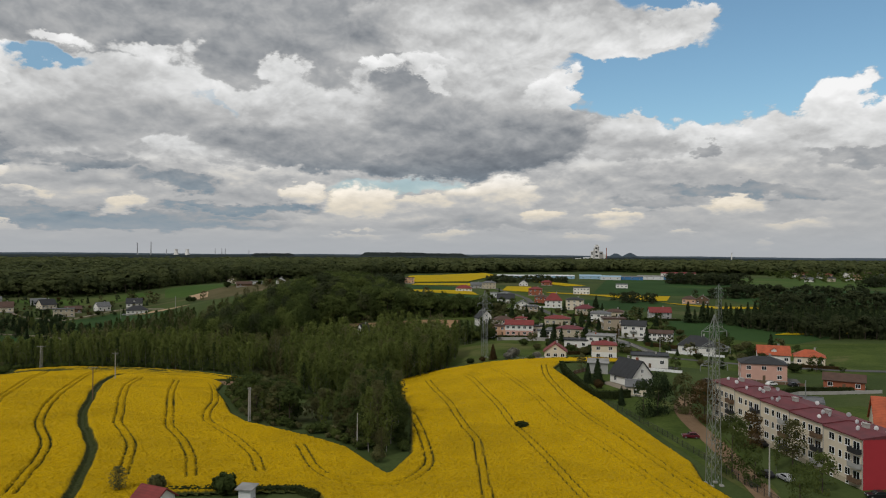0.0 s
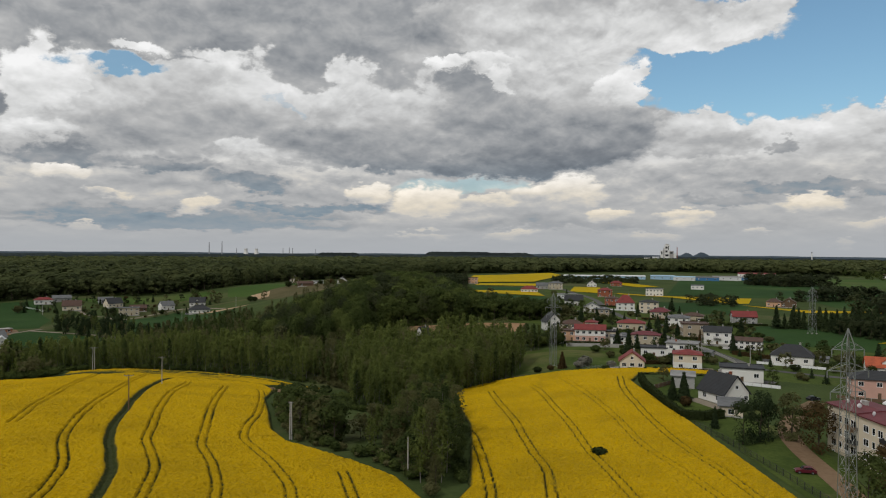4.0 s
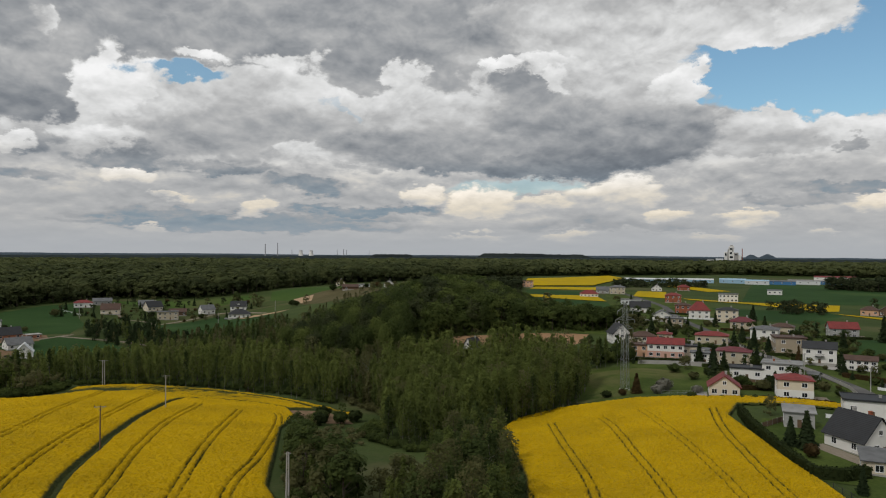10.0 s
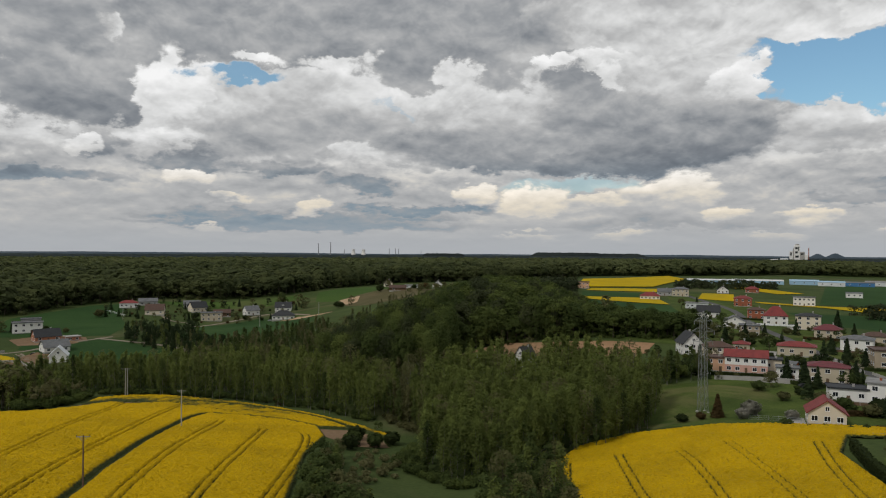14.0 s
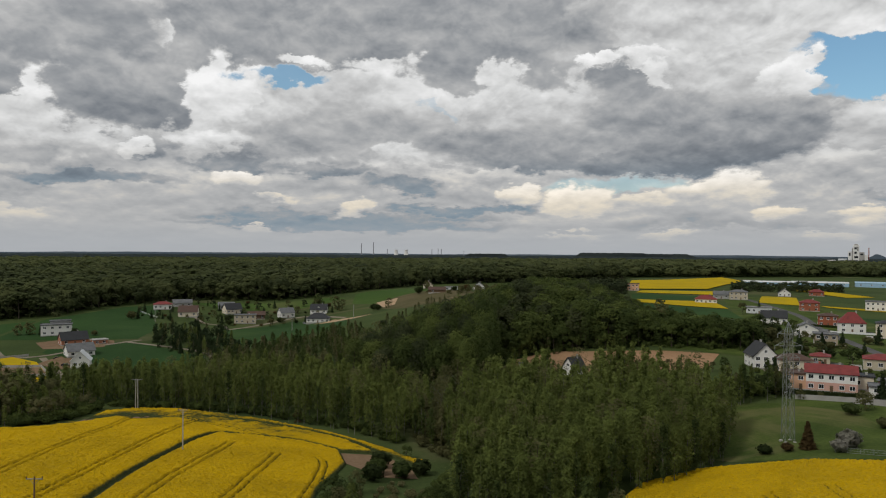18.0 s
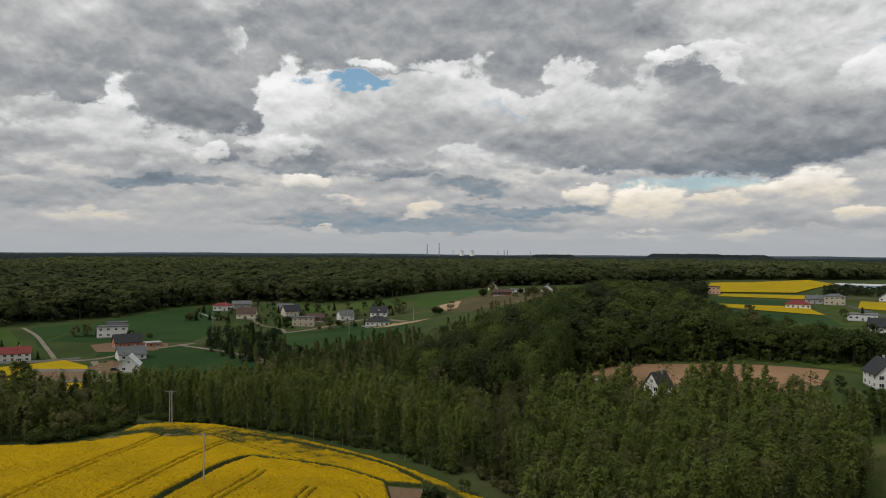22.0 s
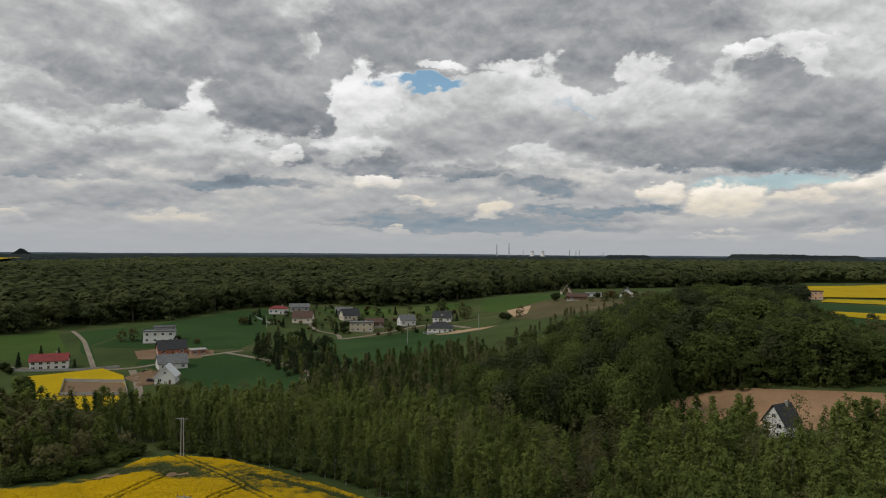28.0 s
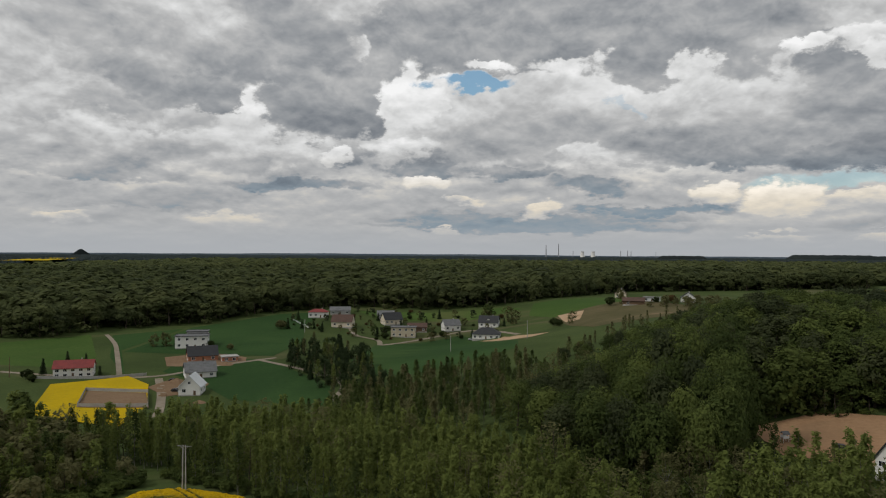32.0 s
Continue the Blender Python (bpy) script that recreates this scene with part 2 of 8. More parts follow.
    heap_at(9.3, 1.4, 1.7, 0.35, 0.82, 0.72, 0.3)
    heap_at(16.5, 1.5, 1.4, 0.33, 0.82, 0.72, 0.3)
    heap_at(-61.6, 2.7, 1.7, 0.31, 0.82, 0.72, 0.3)
    heap_at(-50.8, 2.7, 2.7, 0.64, 0.8, 0.72, 0.3)
    heap_at(-33.3, 1.8, 1.0, 0.28, 0.8, 0.72, 0.3)
    heap_at(24.4, 2.0, 2.2, 0.49, 0.8, 0.7, 0.3)
    heap_at(22.5, 0.9, 0.6, 0.42, 0.8, 0.74, 0.3)
    # light from above on every billow
    relief = n.math("ADD", n.math("MULTIPLY", n.math("SUBTRACT", knobs, knobs_above), 0.50), n.math("MULTIPLY", n.math("SUBTRACT", soft, soft_above), 0.42))
    grain = n.math("MULTIPLY", n.math("SUBTRACT", soft, 0.40), 0.14)
    tone = n.math("ADD", state["tone"], n.math("MULTIPLY", n.math("ADD", relief, grain), n.remap(up, 0.5, 7.0, 0.35, 1.0)))
    ramp = n.tree.nodes.new("ShaderNodeValToRGB")
    n.link(tone, ramp.inputs[0])
    stops = ramp.color_ramp.elements
    stops[0].position, stops[0].color = 0.35, (0.130, 0.146, 0.168, 1)
    stops[1].position, stops[1].color = 1.0, (0.92, 0.92, 0.92, 1)
    for at, c in ((0.48, (0.198, 0.216, 0.240, 1)), (0.60, (0.315, 0.328, 0.344, 1)), (0.72, (0.462, 0.466, 0.468, 1)), (0.84, (0.665, 0.670, 0.668, 1))):
        stops.new(at).color = c
    # far heaps are seen through warm air, the gaps between them through blue
    distant = n.remap(up, 8.0, 3.0)
    cloud = n.mix(n.math("MULTIPLY", distant, n.remap(tone, 0.70, 0.86, 0.0, 0.9)), ramp.outputs[0], n.vec("MULTIPLY", ramp.outputs[0], (1.10, 0.98, 0.80)))
    cloud = n.mix(n.math("MULTIPLY", distant, n.remap(tone, 0.64, 0.54, 0.0, 0.8)), cloud, n.vec("MULTIPLY", ramp.outputs[0], (0.82, 1.03, 1.16)))
    # clear sky through the holes
    air = n.tree.nodes.new("ShaderNodeTexSky")
    air.sky_type, air.sun_disc = "NISHITA", False
    air.sun_elevation, air.sun_rotation = radians(SUN_HEIGHT), radians(SUN_SIDE)
    air.altitude, air.dust_density = 300, 1.6
    blue = n.vec("MULTIPLY", air.outputs[0], (0.098, 0.120, 0.117))
    colour = n.mix(state["blue"], cloud, blue)
    # haze at the horizon, and plain dull land below it
    colour = n.mix(n.remap(up, 2.6, 0.0, 0.0, 0.85), colour, (0.400, 0.420, 0.445, 1))
    colour = n.mix(n.remap(up, -0.3, -1.2), colour, (0.06, 0.075, 0.07, 1))
    back = n.tree.nodes.new("ShaderNodeBackground")
    n.link(colour, back.inputs[0])
    back.inputs[1].default_value = 1.0
    n.link(back.outputs[0], n.tree.nodes.new("ShaderNodeOutputWorld").inputs[0])


sky_nodes()
sun = new("sun", bpy.data.lights.new("sun", "SUN"))
sun.data.energy, sun.data.angle, sun.data.color = 1.4, radians(10), (1.0, 0.96, 0.88)
sun.matrix_world = look((0, 0, 0), (-math.sin(radians(SUN_SIDE)), -math.cos(radians(SUN_SIDE)), -math.tan(radians(SUN_HEIGHT))))
scene.view_settings.exposure = 0.0

# ---- materials ----
def material(name):
    m = bpy.data.materials.new(name)
    m.use_nodes = True
    n = Nodes(m.node_tree)
    shader = n.tree.nodes.new("ShaderNodeBsdfPrincipled")
    n.link(shader.outputs[0], n.tree.nodes.new("ShaderNodeOutputMaterial").inputs[0])
    return m, n, shader


def place(n):
    return n.tree.nodes.new("ShaderNodeNewGeometry").outputs["Position"]


def bump(n, shader, height, strength, distance):
    b = n.tree.nodes.new("ShaderNodeBump")
    b.inputs["Strength"].default_value, b.inputs["Distance"].default_value = strength, distance
    n.link(height, b.inputs["Height"])
    n.link(b.outputs[0], shader.inputs["Normal"])


def soil_like(name, a, b, patch, grain, third=None, rough=0.95, rise=0.15):
    """Ground: two colours in patches, a third in streaks, with a fine grain."""
    m, n, s = material(name)
    at = place(n)
    big, small = n.noise(at, patch, 5, 0.6, 0.4), n.noise(at, grain, 5, 0.65)
    colour = n.mix(n.remap(n.math("ADD", n.math("MULTIPLY", big, 0.6), n.math("MULTIPLY", small, 0.4)), 0.36, 0.64), a, b)
    if third:
        colour = n.mix(n.remap(n.noise(at, patch * 0.45, 6, 0.6, 1.0), 0.54, 0.68, 0.0, 0.8), colour, third)
    n.link(colour, s.inputs["Base Color"])
    s.inputs["Roughness"].default_value = rough
    s.inputs["Specular IOR Level"].default_value = 0.03
    bump(n, s, small, 0.7, rise)
    return m


def painted(name, colour, stain=0.18, rough=0.8, grain=1.3, metal=0.0):
    """Render, plaster, sheet or board: one paint with stains and a fine grain."""
    m, n, s = material(name)
    at = place(n)
    worn = n.math("MULTIPLY", n.remap(n.noise(at, grain * 0.35, 5, 0.6), 0.35, 0.75), stain)
    worn = n.math("ADD", worn, n.math("MULTIPLY", n.remap(n.noise(at, grain * 6, 3, 0.6), 0.4, 0.8), stain * 0.5))
    n.link(n.mix(worn, colour, tuple(c * 0.45 for c in colour)), s.inputs["Base Color"])
    s.inputs["Roughness"].default_value, s.inputs["Metallic"].default_value = rough, metal
    s.inputs["Specular IOR Level"].default_value = 0.3
    bump(n, s, n.noise(at, grain * 8, 3, 0.6), 0.25, 0.02)
    return m


def tiled(name, colour, course=0.34, rough=0.7):
    """A roof covering: courses of tile or sheet with weathered patches."""
    m, n, s = material(name)
    at = place(n)
    wave = n.tree.nodes.new("ShaderNodeTexWave")
    wave.bands_direction = "Z"
    n.link(at, wave.inputs["Vector"])
    wave.inputs["Scale"].default_value, wave.inputs["Distortion"].default_value = 0.31 / course, 0.6
    worn = n.remap(n.noise(at, 0.5, 5, 0.6), 0.35, 0.7, 0.0, 0.5)
    grime = n.math("ADD", worn, n.math("MULTIPLY", wave.outputs["Fac"], 0.22))
    n.link(n.mix(grime, colour, tuple(c * 0.4 + 0.008 for c in colour)), s.inputs["Base Color"])
    s.inputs["Roughness"].default_value, s.inputs["Specular IOR Level"].default_value = rough, 0.3
    bump(n, s, wave.outputs["Fac"], 0.5, 0.05)
    return m


def leafy(name, dark, mid, pale, spread=0.06, dry=None, sheer=0.50):
    """Foliage: every leaf clump has its own shade, and whole trees differ."""
    m, n, s = material(name)
    geo = n.tree.nodes.new("ShaderNodeNewGeometry")
    own = n.tree.nodes.new("ShaderNodeObjectInfo").outputs["Random"]
    stand = n.noise(geo.outputs["Position"], spread, 4, 0.6)
    tree = n.noise(geo.outputs["Position"], spread * 3.2, 2, 0.5)
    tone = n.tree.nodes.new("ShaderNodeAttribute")
    tone.attribute_name = "tone"
    value = n.math("ADD", n.math("MULTIPLY", geo.outputs["Random Per Island"], 0.12), n.math("MULTIPLY", stand, 0.36))
    value = n.math("ADD", value, n.math("MULTIPLY", n.math("ADD", own, n.math("MULTIPLY", tone.outputs["Fac"], 1.5)), 0.22))
    value = n.math("ADD", value, n.math("MULTIPLY", n.math("SUBTRACT", tree, 0.5), 0.40))
    ramp = n.tree.nodes.new("ShaderNodeValToRGB")
    n.link(value, ramp.inputs[0])
    e = ramp.color_ramp.elements
    e[0].position, e[0].color = 0.18, (*dark, 1)
    e[1].position, e[1].color = 0.85, (*pale, 1)
    e.new(0.50).color = (*mid, 1)
    colour = ramp.outputs[0]
    if dry:
        colour = n.mix(n.remap(n.noise(geo.outputs["Position"], spread * 1.7, 2, 0.5), 0.60, 0.70, 0.0, 0.75), colour, dry)
    n.link(colour, s.inputs["Base Color"])
    s.inputs["Roughness"].default_value, s.inputs["Specular IOR Level"].default_value = 0.8, 0.05
    through_leaf = n.tree.nodes.new("ShaderNodeBsdfTranslucent")
    n.link(colour, through_leaf.inputs["Color"])
    both = n.tree.nodes.new("ShaderNodeMixShader")
    both.inputs[0].default_value = sheer
    n.link(s.outputs[0], both.inputs[1])
    n.link(through_leaf.outputs[0], both.inputs[2])
    n.link(both.outputs[0], n.tree.nodes["Material Output"].inputs[0])
    return m


def crop_material():
    """Rape in flower over green stems; the mesh says where wheels and water have thinned it."""
    m, n, s = material("rape_in_flower")
    at = place(n)
    cover = n.tree.nodes.new("ShaderNodeAttribute")
    cover.attribute_name = "cover"
    big, small = n.noise(at, 0.045, 5, 0.6, 0.5), n.noise(at, 1.7, 5, 0.7)
    tiny = n.noise(at, 5.5, 4, 0.8)
    flower = n.mix(n.remap(big, 0.38, 0.66), (0.555, 0.352, 0.002, 1), (0.445, 0.286, 0.003, 1))
    flower = n.mix(n.remap(small, 0.50, 0.74, 0.0, 0.65), flower, (0.31, 0.220, 0.006, 1))
    flower = n.mix(n.remap(tiny, 0.50, 0.70, 0.0, 0.85), flower, (0.19, 0.150, 0.008, 1))
    flower = n.mix(n.remap(tiny, 0.46, 0.34, 0.0, 0.7), flower, (0.68, 0.440, 0.002, 1))
    stem = n.mix(n.remap(small, 0.35, 0.65), (0.030, 0.042, 0.012, 1), (0.065, 0.075, 0.022, 1))
    seen = n.math("ADD", cover.outputs["Fac"], n.math("MULTIPLY", n.math("SUBTRACT", n.math("ADD", n.math("MULTIPLY", small, 0.5), n.math("MULTIPLY", tiny, 0.5)), 0.5), 1.5))
    n.link(n.mix(n.remap(seen, 0.30, 0.74), stem, flower), s.inputs["Base Color"])
    s.inputs["Roughness"].default_value, s.inputs["Specular IOR Level"].default_value = 0.85, 0.1
    bump(n, s, n.math("ADD", small, n.math("MULTIPLY", tiny, 0.5)), 1.0, 0.5)
    return m


def glass_material():
    m, n, s = material("window_glass")
    s.inputs["Base Color"].default_value = (0.016, 0.019, 0.022, 1)
    s.inputs["Roughness"].default_value, s.inputs["Specular IOR Level"].default_value = 0.08, 0.6
    return m


MEADOW = soil_like("meadow_grass", (0.037, 0.055, 0.019), (0.060, 0.082, 0.027), 0.02, 0.9, (0.098, 0.092, 0.048))
CEREAL = soil_like("young_cereal", (0.022, 0.049, 0.016), (0.034, 0.069, 0.021), 0.012, 0.6, (0.050, 0.085, 0.025), rise=0.06)
CEREAL_PALE = soil_like("pale_cereal", (0.040, 0.075, 0.018), (0.062, 0.100, 0.025), 0.012, 0.6, (0.085, 0.095, 0.037), rise=0.06)
LAWN = soil_like("mown_lawn", (0.038, 0.059, 0.015), (0.074, 0.100, 0.025), 0.05, 1.1, (0.116, 0.112, 0.047), rise=0.05)
EARTH = soil_like("bare_earth", (0.152, 0.101, 0.062), (0.205, 0.141, 0.090), 0.03, 0.8, (0.118, 0.088, 0.055), rise=0.1)
DRY = soil_like("dry_grassland", (0.070, 0.066, 0.030), (0.110, 0.092, 0.050), 0.03, 0.7, (0.200, 0.140, 0.085), rise=0.1)
BARE_FIELD = soil_like("bare_reddish_field", (0.235, 0.142, 0.080), (0.310, 0.195, 0.114), 0.03, 0.8, (0.19, 0.125, 0.075), rise=0.1)
SAND = soil_like("sandy_ground", (0.30, 0.205, 0.125), (0.40, 0.290, 0.190), 0.06, 0.9, (0.22, 0.150, 0.090), rise=0.1)
TRACK = soil_like("gravel_track", (0.175, 0.150, 0.115), (0.25, 0.215, 0.170), 0.1, 2.0, (0.16, 0.14, 0.10), rise=0.05)
ASPHALT = soil_like("asphalt", (0.075, 0.075, 0.077), (0.115, 0.113, 0.112), 0.08, 2.5, (0.14, 0.135, 0.13), rise=0.01)
FOREST_FLOOR = soil_like("forest_floor", (0.018, 0.016, 0.010), (0.035, 0.032, 0.016), 0.05, 0.8, (0.030, 0.045, 0.014))
FAR_LAND = soil_like("far_land", (0.022, 0.030, 0.024), (0.035, 0.045, 0.034), 0.004, 0.05, (0.060, 0.075, 0.050), rise=1.0)
CROP = crop_material()
GLASS = glass_material()

BIRCH = leafy("birch_leaves", (0.088, 0.111, 0.033), (0.136, 0.168, 0.045), (0.195, 0.231, 0.064), 0.05, sheer=0.48)
OAK = leafy("broad_leaves", (0.044, 0.063, 0.021), (0.074, 0.100, 0.030), (0.120, 0.152, 0.041), 0.045)
BROADLEAF = leafy("dark_broad_leaves", (0.035, 0.047, 0.025), (0.058, 0.072, 0.034), (0.091, 0.105, 0.046), 0.045)
FRESH = leafy("fresh_broad_leaves", (0.069, 0.090, 0.029), (0.105, 0.135, 0.039), (0.158, 0.190, 0.054), 0.045)
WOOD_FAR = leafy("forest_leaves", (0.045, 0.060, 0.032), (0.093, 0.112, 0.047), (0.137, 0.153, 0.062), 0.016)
# far canopy: leaf colours shifted blue-grey, distance haze painted in
HAZED_CANOPY = leafy("hazed_canopy", (0.024, 0.036, 0.038), (0.044, 0.061, 0.059), (0.078, 0.099, 0.080), 0.008)
SPRUCE = leafy("needles", (0.028, 0.044, 0.020), (0.048, 0.069, 0.029), (0.083, 0.106, 0.040), 0.1)
BARE = leafy("budding_twigs", (0.091, 0.095, 0.039), (0.133, 0.133, 0.057), (0.184, 0.174, 0.085), 0.1)
RUST = leafy("copper_leaves", (0.060, 0.042, 0.018), (0.105, 0.070, 0.030), (0.145, 0.105, 0.042), 0.1)
BLOSSOM = leafy("blossom", (0.16, 0.16, 0.12), (0.30, 0.29, 0.25), (0.50, 0.48, 0.44), 0.2)
HEDGE = leafy("hedge_leaves", (0.026, 0.038, 0.014), (0.048, 0.064, 0.022), (0.08, 0.10, 0.032), 0.3)
BARK = painted("bark", (0.075, 0.060, 0.045), 0.5, 0.9)
WHITE_BARK = painted("birch_bark", (0.173, 0.166, 0.144), 0.75, 0.8, 2.2)

WHITE = painted("white_render", (0.70, 0.69, 0.66), 0.10)
CREAM = painted("cream_render", (0.620, 0.546, 0.432), 0.14)
BEIGE = painted("beige_render", (0.46, 0.40, 0.30), 0.16)
TAN = painted("tan_render", (0.36, 0.30, 0.22), 0.18)
PEACH = painted("peach_render", (0.60, 0.36, 0.23), 0.14)
PINK = painted("pink_render", (0.55, 0.33, 0.27), 0.16)
GREY_WALL = painted("grey_render", (0.34, 0.34, 0.33), 0.18)
BRICK = painted("red_brick", (0.30, 0.095, 0.050), 0.3, 0.85, 2.0)
RED_PAINT = painted("crimson_render", (0.36, 0.030, 0.040), 0.12)
BLOCK = painted("raw_block", (0.38, 0.17, 0.10), 0.3, 0.9, 2.0)
CONCRETE = painted("concrete", (0.36, 0.35, 0.33), 0.28, 0.9)
STEEL = painted("galvanised_steel", (0.26, 0.28, 0.27), 0.25, 0.55, 2.0, 0.6)
PALE_STEEL = painted("pale_sheet", (0.60, 0.62, 0.63), 0.15, 0.5)
BLUE_SHEET = painted("blue_sheet", (0.055, 0.170, 0.36), 0.15, 0.5)
PALE_BLUE = painted("pale_blue_sheet", (0.30, 0.46, 0.60), 0.12, 0.5)
TIMBER = painted("old_timber", (0.14, 0.090, 0.055), 0.4, 0.85, 2.5)
PLASTIC = painted("white_plastic", (0.74, 0.75, 0.76), 0.06, 0.4)
DARK_METAL = painted("dark_metal", (0.030, 0.030, 0.032), 0.2, 0.5)

R_RED = tiled("red_tile", (0.205, 0.034, 0.032))
R_ORANGE = tiled("orange_tile", (0.42, 0.095, 0.040))
R_MAROON = tiled("maroon_sheet", (0.145, 0.033, 0.040), 0.5)
R_DARK = tiled("anthracite_tile", (0.030, 0.032, 0.036))
R_GREY = tiled("grey_sheet", (0.135, 0.140, 0.145), 0.6)
R_BROWN = tiled("brown_tile", (0.090, 0.050, 0.036))
R_FELT = tiled("pale_felt", (0.26, 0.26, 0.255), 1.2)

# ---- helpers for building ----
def mesh_object(name, verts, faces, mat, parent=None, label=""):
    """One mesh object from arrays. faces: an array of quads or triangles, or a list of loops."""
    me = bpy.data.meshes.new(name)
    me.from_pydata([tuple(v) for v in verts] if isinstance(verts, list) else verts.tolist(), [], faces if isinstance(faces, list) else faces.tolist())
    me.update()
    if mat:
        me.materials.append(mat)
    ob = new(name, me)
    if parent is not None:
        ob.parent = parent
    return tagged(ob, label)


def part(name, bm, mat, parent, label=""):
    me = bpy.data.meshes.new(name)
    bm.to_mesh(me)
    bm.free()
    me.materials.append(mat)
    ob = new(name, me)
    ob.parent = parent
    return tagged(ob, label)


def thing(name, m, label, category, group="", kind=""):
    ob = new(name)
    ob.empty_display_size = 0.5
    ob.matrix_basis = m
    return tagged(ob, label, category, group, kind)


def box(bm, x0, x1, y0, y1, z0, z1, bevel=0.0):
    """A block between the given planes, edges broken by bevel."""
    made = bmesh.ops.create_cube(bm, size=1.0)["verts"]
    for v in made:
        v.co = ((x0 + x1) / 2 + v.co.x * (x1 - x0), (y0 + y1) / 2 + v.co.y * (y1 - y0), (z0 + z1) / 2 + v.co.z * (z1 - z0))
    if bevel:
        edges = list({e for v in made for e in v.link_edges})
        bmesh.ops.bevel(bm, geom=edges, offset=bevel, segments=1, affect="EDGES")
    return bm


def poly(bm, corners):
    return bm.faces.new([bm.verts.new(c) for c in corners])


def slab(bm, corners, thick):
    """A flat piece of the given outline with its thickness upwards."""
    top = poly(bm, corners)
    top.normal_update()
    step = top.normal * thick
    if step.z < 0:
        step = -step
    made = bmesh.ops.extrude_face_region(bm, geom=[top])
    bmesh.ops.translate(bm, vec=step, verts=[g for g in made["geom"] if isinstance(g, bmesh.types.BMVert)])


def bar(bm, a, b, r, sides=4, r2=None):
    """A round or square bar from a to b."""
    a, b = Vector(a), Vector(b)
    d = b - a
    made = bmesh.ops.create_cone(bm, cap_ends=True, segments=sides, radius1=r, radius2=r if r2 is None else r2, depth=d.length)["verts"]
    m = Matrix.Translation((a + b) / 2) @ d.to_track_quat("Z", "Y").to_matrix().to_4x4()
    bmesh.ops.transform(bm, matrix=m, verts=made)


# ---- the lie of the land ----
# centre, spread and height of each rise or hollow
HILLS = [
    (-130, 570, 85, 13.1), (-90, 455, 45, -9.6), (-300, 650, 70, -16.0), (-350, 500, 60, 3.7), (-219, 719, 90, 11.7), (-300, 420, 120, -14.0),
    (-330, 560, 130, -4.0), (-60, 320, 60, -13.0), (-120, 220, 80, 4.8), (40, 280, 50, 5.1), (60, 200, 90, -2.5), (-420, 620, 140, 2.6),
    (130, 330, 80, -2.8), (-200, 330, 80, -3.4), (20, 760, 200, -2.0), (-450, 420, 120, -3.2), (-30, 420, 70, 2.2), (-60, 100, 110, -0.9),
    (-35, 255, 32, -3.3), (-620, 600, 180, -6.5), (0, 1050, 260, 6.4),
]


def land(x, y):
    x, y = np.asarray(x, float), np.asarray(y, float)
    z = 4 + np.clip((np.hypot(x, y - 100) - 900) / 4000, 0, 1) * 9
    for a, b, s, k in HILLS:
        z = z + k * np.exp(-((x - a) ** 2 + (y - b) ** 2) / (2 * s * s))
    return z


def on_land(x, y, up=0.0):
    return (x, y, float(land(x, y)) + up)


def spaced(near, far, step, grow):
    out, d = [0.0], step
    while out[-1] < far:
        d = step if out[-1] < near else d * grow
        out.append(out[-1] + d)
    return np.array(out)


def ground_sheet():
    right = spaced(620, 6000, 8.0, 1.12)
    xs = np.concatenate([-right[:0:-1], right]) - 60
    ahead, back = spaced(1150, 6000, 8.0, 1.12), spaced(100, 5500, 16.0, 1.25)
    ys = np.concatenate([-back[:0:-1], ahead])
    gx, gy = np.meshgrid(xs, ys)
    v = np.stack([gx.ravel(), gy.ravel(), land(gx, gy).ravel()], -1)
    w, h = len(xs), len(ys)
    i = (np.arange(h - 1)[:, None] * w + np.arange(w - 1)).ravel()
    ob = mesh_object("ground", v, np.stack([i, i + 1, i + w + 1, i + w], -1), MEADOW)
    return tagged(ob, "rolling grassy ground with dry patches", "ground", kind="structure")


ground_sheet()


def inside(px, py, outline):
    hit = np.zeros(np.shape(px), bool)
    for (ax, ay), (bx, by) in zip(outline, outline[1:] + outline[:1]):
        cross = (ay > py) != (by > py)
        hit ^= cross & (px < (bx - ax) * (py - ay) / ((by - ay) or 1e-9) + ax)
    return hit


def smooth_line(points, step=0.4):
    """Points along a smooth curve through the given ones."""
    p = np.array([points[0], *points, points[-1]], float)
    out = []
    for a, b, c, d in zip(p, p[1:], p[2:], p[3:]):
        k = max(2, int(np.linalg.norm(c - b) / step))
        u = (np.arange(k) / k)[:, None]
        out.append(0.5 * (2 * b + (c - a) * u + (2 * a - 5 * b + 4 * c - d) * u**2 + (3 * b - a - 3 * c + d) * u**3))
    return np.concatenate(out)


def edge_away(px, py, outline):
    """Distance from points to the nearest side of an outline."""
    best = np.full(np.shape(px), 1e9)
    for (ax, ay), (bx, by) in zip(outline, outline[1:] + outline[:1]):
        dx, dy = bx - ax, by - ay
        t = np.clip(((px - ax) * dx + (py - ay) * dy) / (dx * dx + dy * dy + 1e-9), 0, 1)
        best = np.minimum(best, np.hypot(px - ax - t * dx, py - ay - t * dy))
    return best


